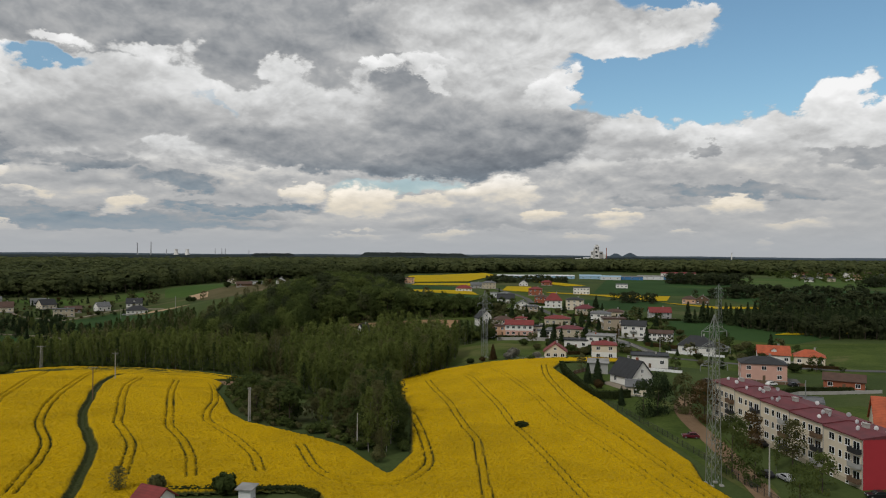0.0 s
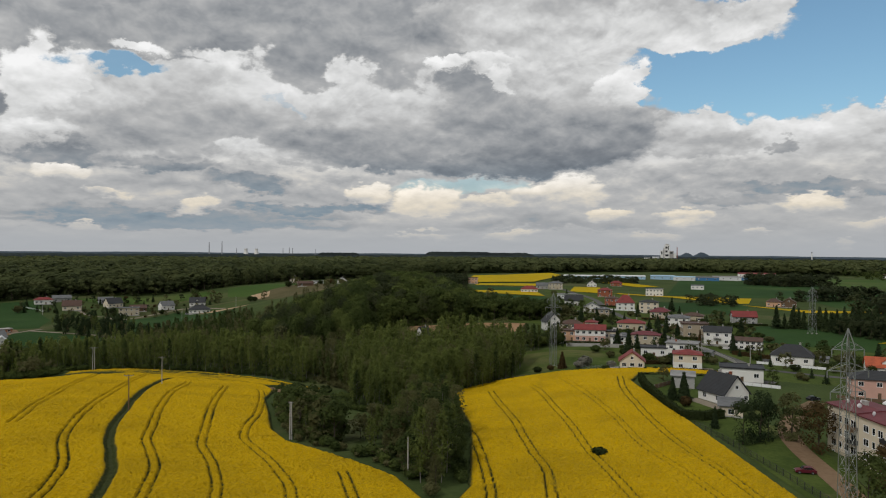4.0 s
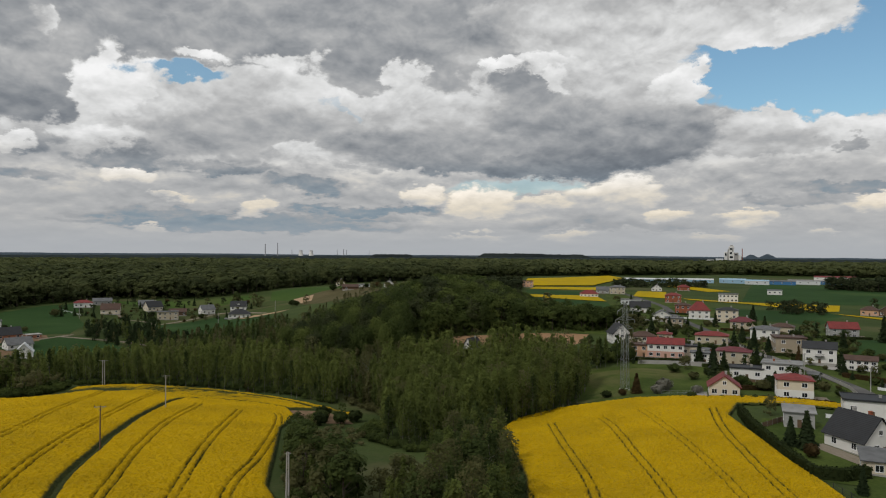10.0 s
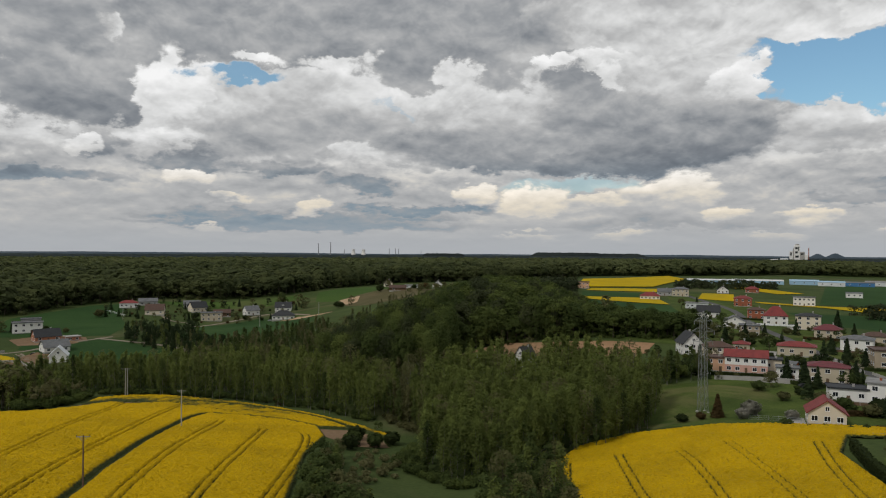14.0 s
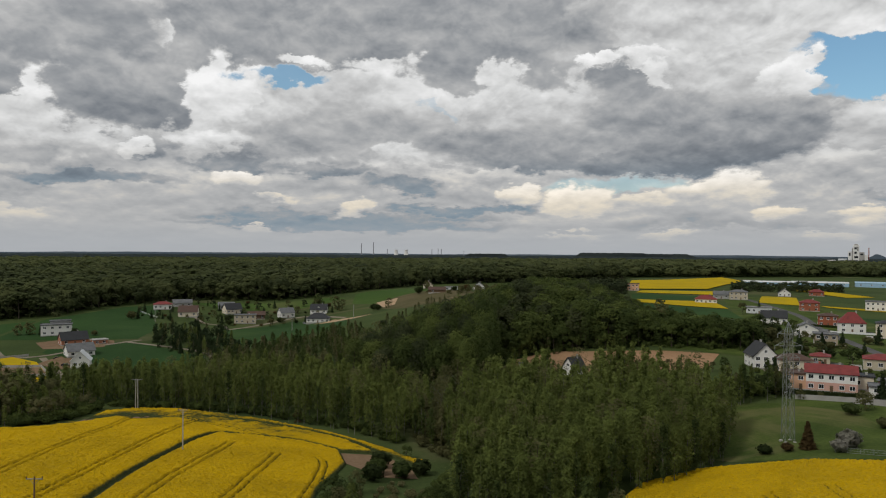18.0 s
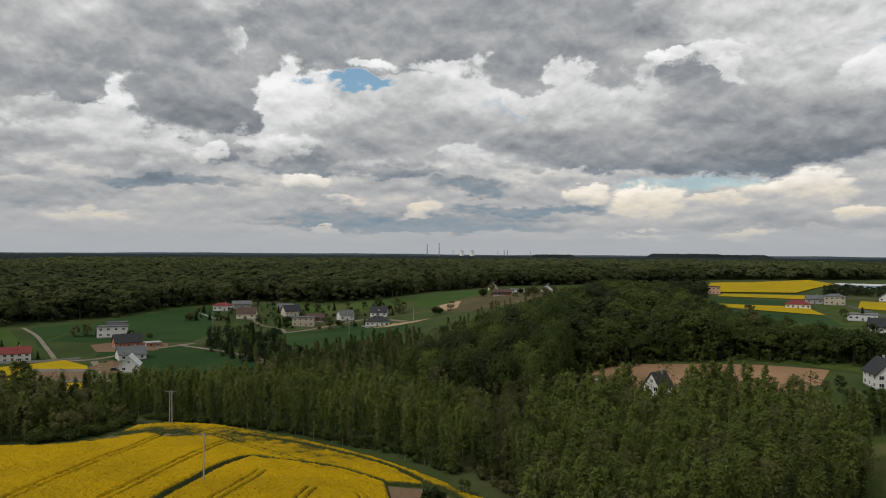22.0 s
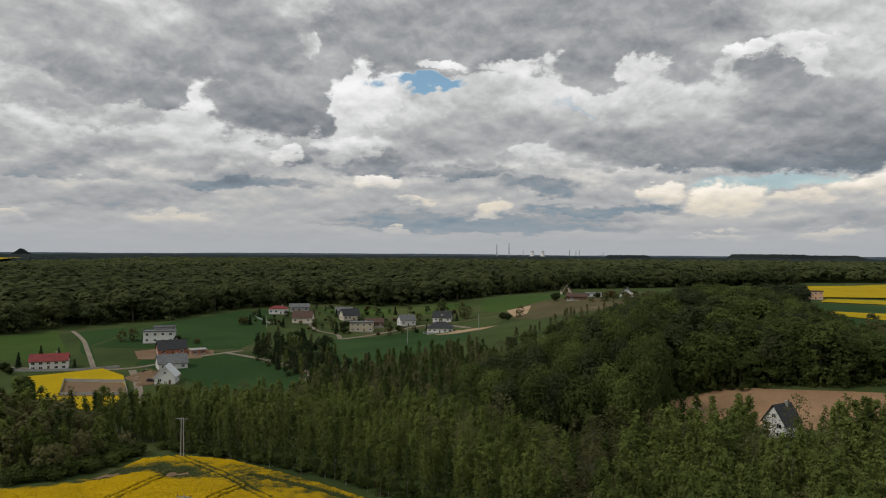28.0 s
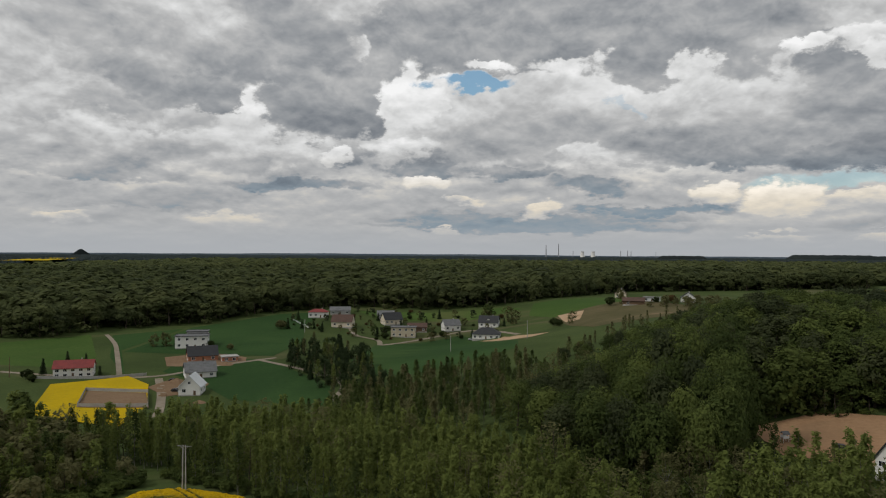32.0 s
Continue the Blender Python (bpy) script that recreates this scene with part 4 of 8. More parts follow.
def prism(bm, outline, a, b, along):
    put = (lambda u, v, t: (u, t, v)) if along == "y" else (lambda u, v, t: (t, u, v))
    lo, hi = [bm.verts.new(put(u, v, a)) for u, v in outline], [bm.verts.new(put(u, v, b)) for u, v in outline]
    bm.faces.new(lo)
    bm.faces.new(hi[::-1])
    for i in range(len(outline)):
        j = (i + 1) % len(outline)
        bm.faces.new((lo[i], hi[i], hi[j], lo[j]))


def house(x, y, turn, w, d, eave, kind, rise, wall, roof, label, storeys=2, cols=3, side=2, chimney=1, door=True, over=0.5,
          name="house", category="house", frame_mat=None, band=None, balcony=False, dormer=False, group="", plinth=True, attic=True):
    """A house whose front stands at x, y and looks back along its turn (degrees to the right of +y). Centre lies half its depth behind."""
    az = radians(turn)
    cx, cy = x + math.sin(az) * d / 2, y + math.cos(az) * d / 2
    z = float(land(x, y)) * 0.5 + float(land(cx, cy)) * 0.5
    ob = thing(name, pose(cx, cy, z, 0, 0, -turn), label, category, group)
    frame_mat = frame_mat or PLASTIC
    bm = bmesh.new()
    wall_mesh(bm, kind, w, d, eave, rise)
    part("wall", bm, wall, ob)
    bm = bmesh.new()
    roof_mesh(bm, kind, w, d, eave, rise, over)
    bmesh.ops.recalc_face_normals(bm, faces=bm.faces)
    part("roof", bm, roof, ob)
    if plinth:
        bm = bmesh.new()
        box(bm, -w / 2 - 0.05, w / 2 + 0.05, -d / 2 - 0.05, d / 2 + 0.05, -1.2, 0.45, 0.03)
        part("plinth", bm, CONCRETE, ob)
    if band:
        bm = bmesh.new()
        box(bm, -w / 2 - 0.04, w / 2 + 0.04, -d / 2 - 0.04, d / 2 + 0.04, 0.3, eave / storeys, 0.02)
        part("ground_storey", bm, band, ob)
    proud = 0.05 if band else 0.0
    floor = eave / storeys
    wh = min(1.35, floor * 0.5)
    for k in range(storeys):
        zc = k * floor + floor * 0.55
        for i in range(cols):
            xx = (i + 0.5) / cols * w - w / 2
            if k == 0 and door and i == cols // 2:
                continue
            window_part(ob, xx, zc, min(1.5, w / cols * 0.6), wh, -d / 2 - (proud if k == 0 else 0), 0, frame_mat)
        for i in range(side):
            xx = (i + 0.5) / side * d - d / 2
            for t in (90, -90):
                window_part(ob, xx, zc, min(1.3, d / side * 0.5), wh, -w / 2 - (proud if k == 0 else 0), t, frame_mat)
    if attic and kind == "gable_y" and rise > 2.2:
        window_part(ob, 0, eave + rise * 0.36, 1.0, 1.1, -d / 2, 0, frame_mat)
    if attic and kind == "gable" and rise > 2.2:
        for t in (90, -90):
            window_part(ob, 0, eave + rise * 0.36, 1.0, 1.1, -w / 2, t, frame_mat)
    if door:
        bm = bmesh.new()
        xx = (cols // 2 + 0.5) / cols * w - w / 2
        box(bm, xx - 0.5, xx + 0.5, -d / 2 - 0.07 - proud, -d / 2 + 0.02, 0.15, 2.2, 0.02)
        part("door", bm, TIMBER, ob)
    ridge = eave + (rise if kind in ("gable", "gable_y", "hip") else 0.3)
    for k in range(chimney):
        bm = bmesh.new()
        px, py = (w * (0.18 - 0.4 * k), d * 0.08) if kind != "gable_y" else (w * 0.08, d * (0.2 - 0.4 * k))
        box(bm, px - 0.35, px + 0.35, py - 0.35, py + 0.35, eave, ridge + 0.7, 0.02)
        box(bm, px - 0.43, px + 0.43, py - 0.43, py + 0.43, ridge + 0.7, ridge + 0.82)
        part("chimney", bm, BRICK if k % 2 else CONCRETE, ob)
    if balcony:
        bm = bmesh.new()
        box(bm, -1.8, 1.8, -d / 2 - 1.3, -d / 2, floor - 0.1, floor + 0.06, 0.02)
        for i in range(10):
            bar(bm, (-1.75 + i * 0.39, -d / 2 - 1.26, floor), (-1.75 + i * 0.39, -d / 2 - 1.26, floor + 1.0), 0.03)
        box(bm, -1.8, 1.8, -d / 2 - 1.3, -d / 2 - 1.22, floor + 0.98, floor + 1.05)
        part("balcony", bm, DARK_METAL, ob)
    if dormer:
        bm = bmesh.new()
        wall_mesh(bm, "gable_y", 2.2, 2.4, 1.4, 0.9)
        bmesh.ops.translate(bm, vec=(0, -d / 4, eave + 0.5), verts=bm.verts)
        dm = part("dormer", bm, wall, ob)
        bm = bmesh.new()
        roof_mesh(bm, "gable_y", 2.2, 2.4, 1.4, 0.9, 0.3, 0.12)
        bmesh.ops.translate(bm, vec=(0, -d / 4, eave + 0.5), verts=bm.verts)
        part("dormer_roof", bm, roof, dm)
    return ob


VILLAGE = "houses of the village"
HAMLET = "houses below the forest"
# houses of the village, from the near end of the road to the far one
house(65.2, 247, -26, 9.2, 11.5, 3.6, "gable_y", 5.2, WHITE, R_DARK, "white house with steep anthracite gable roof and balcony", 1, 4, 2, 2, dormer=True, group=VILLAGE)
house(59.5, 232.8, 14, 6.2, 6.0, 3.0, "shed", 1.4, CREAM, R_GREY, "small cream garage with grey mono-pitch roof", 1, 1, 1, 0, door=False, name="garage", category="garage")
house(54.6, 269.7, 12, 7.2, 5.5, 4.0, "shed", 0.9, GREY_WALL, R_FELT, "grey-white garden shed behind spruces", 1, 1, 1, 0, name="shed", category="shed")
house(78.9, 287.6, 14, 14.0, 10, 5.0, "flat", 0.2, WHITE, R_DARK, "modern white flat-roofed house", 1, 3, 2, 1, group=VILLAGE)
house(45.1, 315.5, 8, 9.4, 9, 3.4, "gable_y", 3.4, CREAM, R_RED, "small cream bungalow with red gable roof", 1, 3, 2, 1, group=VILLAGE, door=False)
house(66.3, 314.1, 10, 10.5, 9.5, 6.2, "hip", 1.6, CREAM, R_RED, "cream two-storey house with red roof", 2, 2, 2, 1, group=VILLAGE, door=False, band=WHITE)
house(72.2, 351.9, 18, 13.2, 11, 6.6, "flat", 0.2, WHITE, R_FELT, "white house with pale flat roof", 2, 3, 2, 2, group=VILLAGE)
house(60.8, 354.7, 8, 11, 8, 4.2, "flat", 0.2, WHITE, R_DARK, "low white house with dark flat roof", 1, 3, 2, 1, group=VILLAGE)
house(62.2, 385.1, 16, 13.5, 10, 6.2, "hip", 1.6, BEIGE, R_MAROON, "pale house with maroon sheet roof", 2, 3, 2, 1, group=VILLAGE)
house(49.6, 388.4, 10, 7.4, 7, 4.6, "flat", 0.2, WHITE, R_GREY, "small white house between spruces", 2, 2, 2, 1, group=VILLAGE)
house(47.6, 405.6, 10, 6.4, 7, 4.6, "flat", 0.2, CREAM, R_DARK, "low yellow house with flat roof", 1, 2, 2, 1, group=VILLAGE)
house(36.8, 399.5, 8, 15.5, 10, 6.4, "gable", 2.2, WHITE, R_RED, "white house with pink ground floor and red roof", 2, 5, 2, 2, group=VILLAGE, band=PINK)
house(25.8, 401.7, 8, 7.6, 8, 5.4, "flat", 0.2, PEACH, R_BROWN, "peach house with brown flat roof", 2, 2, 2, 1, group=VILLAGE)
house(20.4, 435.5, -12, 9.0, 12, 5.2, "gable_y", 4.6, WHITE, R_DARK, "white gabled house with dark roof", 2, 3, 3, 1, group=VILLAGE, door=False)
house(30.6, 429.4, -6, 12, 9, 5.0, "hip", 2.2, CREAM, R_BROWN, "cream house with dark hipped roof", 2, 3, 2, 1, group=VILLAGE)
house(42.8, 453.8, 10, 7, 7, 3.2, "hip", 1.4, BEIGE, R_RED, "small house with red roof", 1, 2, 2, 1, group=VILLAGE)
house(64.7, 446.4, 12, 15.5, 10, 4.4, "hip", 1.9, BEIGE, R_RED, "beige house with red hipped roof", 1, 4, 2, 1, group=VILLAGE)
house(55.9, 514.7, 6, 10, 9, 5.6, "flat", 0.2, TAN, R_GREY, "tan house with flat roof", 2, 3, 2, 1, group=VILLAGE)
house(53.8, 556.3, 4, 11.7, 9, 3.8, "gable_y", 3.0, WHITE, R_GREY, "white gabled house with grey roof", 1, 3, 2, 1, group=VILLAGE)
house(45.3, 615.9, 2, 14.5, 10, 4.0, "gable", 4.2, WHITE, R_DARK, "white house with black gable roof", 1, 4, 2, 1, group=VILLAGE)
house(44.6, 694.9, 4, 17, 9, 4.6, "flat", 0.2, PALE_STEEL, R_FELT, "long white workshop with flat roof", 1, 5, 2, 0, group=VILLAGE)
house(84.2, 735.2, 8, 13.9, 11, 6.5, "hip", 2.4, BRICK, R_RED, "red brick house with red roof", 2, 3, 2, 1, group=VILLAGE)
house(76.0, 620.0, 8, 11, 9, 6.5, "hip", 1.8, BRICK, R_BROWN, "orange brick house with brown roof", 2, 3, 2, 1, group=VILLAGE)
house(82.4, 587.3, 6, 13.5, 10, 5.6, "hip", 6.0, WHITE, R_RED, "white house with tall red mansard roof", 2, 3, 2, 1, group=VILLAGE)
house(95.3, 563.1, 14, 13.5, 10, 8.2, "hip", 1.8, CREAM, R_DARK, "cream three-storey house with terrace", 3, 3, 2, 1, group=VILLAGE)
house(94.9, 517.6, 14, 13.4, 10, 5.0, "hip", 2.8, BEIGE, R_MAROON, "house with dark red hipped roof", 2, 3, 2, 1, group=VILLAGE)
house(95.7, 471.8, 20, 13.5, 11, 5.8, "hip", 1.8, WHITE, R_GREY, "white house with dark hipped roof", 2, 3, 2, 1, group=VILLAGE)
house(112, 500, 20, 12, 9, 4.6, "hip", 2.0, BEIGE, R_BROWN, "beige house with brown roof", 1, 3, 2, 1, group=VILLAGE)
house(95.8, 424.4, 4, 13.0, 11, 7.6, "flat", 0.2, TAN, R_BROWN, "tan block house with flat roof", 2, 2, 3, 1, group=VILLAGE)
house(101, 401.9, 18, 13.0, 11, 6.6, "gable", 2.4, WHITE, R_DARK, "white two-storey house with dark roof and balconies", 2, 3, 2, 1, group=VILLAGE, balcony=True)
house(111.6, 388.1, 22, 13.0, 8, 4.4, "gable", 1.4, WHITE, R_BROWN, "long white house with brown upper storey", 2, 5, 2, 0, group=VILLAGE)
house(143.6, 496.8, 6, 14.5, 10, 5.0, "gable", 3.2, GREY_WALL, R_RED, "grey house with red gable roof", 2, 3, 2, 1, group=VILLAGE)
house(134.9, 754.7, 12, 16.5, 11, 7.2, "flat", 0.2, WHITE, R_GREY, "white two-storey block with dark window bays", 2, 5, 3, 0, group=VILLAGE)
house(211, 643.6, 22, 11.5, 9, 4.2, "hip", 2.8, PEACH, R_BROWN, "peach farmhouse with dark roof", 1, 3, 2, 1, group=VILLAGE)
house(221, 638, 22, 11, 9, 4.2, "gable_y", 3.6, TIMBER, R_BROWN, "dark timber house with pale gable", 1, 3, 2, 1, group=VILLAGE)
house(-58.1, 915.7, 0, 15, 11, 7.2, "flat", 0.2, PEACH, R_BROWN, "peach block of flats beyond rape", 2, 4, 2, 0, group=VILLAGE)
house(11.5, 781.4, 2, 17.5, 11, 3.2, "hip", 3.6, WHITE, R_RED, "white bungalow with red hipped roof", 1, 5, 2, 1, group=VILLAGE)
house(41.4, 831.2, 4, 15.5, 10, 7.0, "hip", 2.2, BEIGE, R_GREY, "pale two-storey house with grey roof", 2, 4, 2, 1, group=VILLAGE)
house(27, 837, 0, 13, 9, 4.0, "gable", 3.0, GREY_WALL, R_GREY, "grey house with dark roof", 1, 3, 2, 1, group=VILLAGE)
house(86.8, 886.3, 6, 11, 11, 3.4, "gable_y", 4.0, WHITE, R_DARK, "white gabled house with dark roof", 1, 3, 2, 1, group=VILLAGE)
house(118, 905, 6, 13, 9, 4.0, "hip", 2.6, BRICK, R_RED, "brick house with red roof", 1, 3, 2, 1, group=VILLAGE)
house(117, 346, 24, 16.5, 11, 3.8, "hip", 4.6, WHITE, R_DARK, "white bungalow with black pyramid roof", 1, 3, 2, 1, group=VILLAGE)
house(142.2, 318.6, 18, 13, 10, 4.2, "gable", 3.4, WHITE, R_ORANGE, "white house with orange tile roof", 1, 4, 2, 1, group=VILLAGE, dormer=True)
house(155, 313, 24, 12, 9, 4.0, "hip", 2.8, CREAM, R_ORANGE, "house with orange tile roof", 1, 3, 2, 1, group=VILLAGE)
house(117.5, 271.7, 16, 16, 11, 6.4, "hip", 2.4, PINK, R_DARK, "white and pink house with dark roof", 2, 3, 2, 1, group=VILLAGE)
house(140, 258, 30, 13, 8, 3.2, "gable", 2.0, BRICK, R_BROWN, "low brick outbuilding with brown roof", 1, 3, 1, 0, name="outbuilding", category="building")
house(112, 178, 24, 13, 14, 5.0, "gable", 6.5, CREAM, R_ORANGE, "cream house with steep orange roof and roof window", 1, 3, 2, 1, group=VILLAGE)
house(100, 214, 24, 18, 9, 4.2, "flat", 0.3, WHITE, R_GREY, "low white hall with grey flat roof", 1, 6, 2, 0, name="hall", category="building")
# houses below the forest
house(-436, 642.5, -38, 15, 9, 4.4, "hip", 2.4, WHITE, R_RED, "white house with red roof", 1, 4, 2, 1, group=HAMLET)
house(-433, 665, -40, 16, 10, 3.6, "gable", 2.6, GREY_WALL, R_GREY, "grey barn with sheet roof", 1, 3, 1, 0, name="barn", category="barn", group=HAMLET)
house(-397, 625, -28, 15, 11, 4.4, "gable", 4.6, CREAM, R_BROWN, "cream house with brown gable roof", 1, 3, 2, 1, group=HAMLET)
house(-394, 674, -36, 13, 9, 3.6, "gable", 2.8, GREY_WALL, R_GREY, "grey barn behind the houses", 1, 2, 1, 0, name="barn", category="barn", group=HAMLET)
house(-377, 662, -58, 14, 10, 4.2, "gable", 4.8, CREAM, R_DARK, "cream house with dark steep roof", 1, 4, 2, 1, group=HAMLET)
house(-347.4, 633, -30, 17, 9, 6.8, "flat", 0.2, BEIGE, R_GREY, "pale two-storey block with flat roof", 2, 4, 2, 1, group=HAMLET)
house(-350, 654, -34, 14, 9, 3.6, "gable", 2.6, TIMBER, R_BROWN, "brown timber shed beside houses", 1, 3, 1, 0, name="barn", category="barn", group=HAMLET)
house(-328, 668, -52, 12, 9, 4.6, "gable", 3.8, WHITE, R_GREY, "white house with grey gambrel-like roof", 1, 3, 2, 1, group=HAMLET)
house(-306, 681, -20, 14, 10, 4.0, "gable", 4.4, WHITE, R_DARK, "white house with dark gables", 1, 3, 2, 1, group=HAMLET, dormer=True)
house(-284.3, 639, -24, 18, 12, 3.4, "hip", 4.2, WHITE, R_DARK, "white new bungalow with dark hipped roof", 1, 5, 2, 1, group=HAMLET)
house(-384, 417, -52, 17, 10, 4.6, "gable", 3.0, WHITE, R_RED, "white house with red roof behind a fence", 2, 5, 2, 1, group=HAMLET)
house(-398, 430, -52, 9, 7, 3.6, "flat", 0.2, WHITE, R_GREY, "white flat-roofed annex of a house", 1, 2, 1, 0, name="annex", category="building", group=HAMLET)
house(-402, 498, -44, 18, 10, 7.0, "flat", 0.3, WHITE, R_GREY, "white and grey modern house", 2, 4, 2, 0, group=HAMLET)
house(-365, 477, -58, 15, 10, 3.2, "gable", 4.4, BLOCK, R_DARK, "unfinished brick house with dark roof", 1, 3, 2, 1, group=HAMLET)
house(-408, 507, -44, 12, 7, 8.2, "flat", 0.3, GREY_WALL, R_GREY, "taller grey wing of a modern house", 2, 2, 1, 0, name="annex", category="building", group=HAMLET, door=False)
house(-352, 484, -58, 8, 7, 2.5, "flat", 0.2, BLOCK, CONCRETE, "unfinished brick extension beside a dark roof", 1, 2, 1, 0, name="annex", category="building", group=HAMLET, door=False)
house(-334, 451, -58, 14, 11, 3.2, "gable", 3.8, WHITE, R_GREY, "white house with grey roof beside a track", 1, 3, 2, 1, group=HAMLET)
house(-310.4, 426, -38, 9.0, 10, 3.9, "gable_y", 4.6, WHITE, PALE_STEEL, "unfinished white gabled house with pale roof foil", 1, 2, 2, 0, group=HAMLET)
house(-55.2, 421.9, 30, 6.6, 7.4, 4.8, "gable_y", 4.6, WHITE, R_DARK, "white house with black gable roof among birches", 2, 2, 3, 1, group="", door=False)
house(-259, 833, -19, 10, 9, 4.0, "gable_y", 4.0, CREAM, R_BROWN, "cream gabled house at the wood", 1, 2, 2, 1)
house(-212, 722, -18, 15, 8, 3.0, "gable", 2.2, TIMBER, R_BROWN, "dark shed on the dry slope", 1, 2, 1, 0, name="barn", category="barn")
house(-181, 748, -14, 10, 9, 3.4, "gable_y", 3.6, WHITE, R_DARK, "white gabled house with dark roof", 1, 2, 2, 1)
house(-208, 752, -17, 12, 7, 2.8, "flat", 0.2, PALE_STEEL, R_FELT, "pale low sheds on a slope", 1, 3, 1, 0, name="shed", category="shed")

# ---- trees ----
def cards(points, normals, size, rng):
    """A crooked leaf clump, four-cornered, at each point."""
    n = len(points)
    nrm = normals + rng.normal(0, 0.55, (n, 3))
    nrm /= np.linalg.norm(nrm, axis=1)[:, None] + 1e-9
    t = np.cross(nrm, rng.normal(0, 1, (n, 3)))
    t /= np.linalg.norm(t, axis=1)[:, None] + 1e-9
    b = np.cross(nrm, t)
    s = (size * rng.uniform(0.6, 1.35, n))[:, None]
    lift = nrm * s * 0.28
    return np.stack([points - t * s - b * s * 0.55 + lift, points + t * s * 0.8 - b * s * 0.7 - lift, points + t * s + b * s * 0.6 + lift, points - t * s * 0.7 + b * s * 0.75 - lift], 1)


def sprays(points, normals, size, rng, hang=0.0, stir=0.30, curl=0.3):
    """A small three-cornered spray of leaves at each point; hang makes them long and drooping."""
    n = len(points)
    nrm = normals / (np.linalg.norm(normals, axis=1)[:, None] + 1e-9) + rng.normal(0, stir, (n, 3))
    nrm /= np.linalg.norm(nrm, axis=1)[:, None] + 1e-9
    t = np.cross(nrm, rng.normal(0, 1, (n, 3)) + (hang * 3) * np.cross(nrm, (0.0, 0.0, 1.0)))
    t /= np.linalg.norm(t, axis=1)[:, None] + 1e-9
    b = np.cross(nrm, t)
    s = (size * rng.uniform(0.6, 1.4, n))[:, None]
    long = 1.15 + hang
    return np.stack([points - b * s - t * s * 0.6 * long, points + b * s * 0.9 - t * s * 0.5, points + t * s * long + nrm * s * curl], 1)


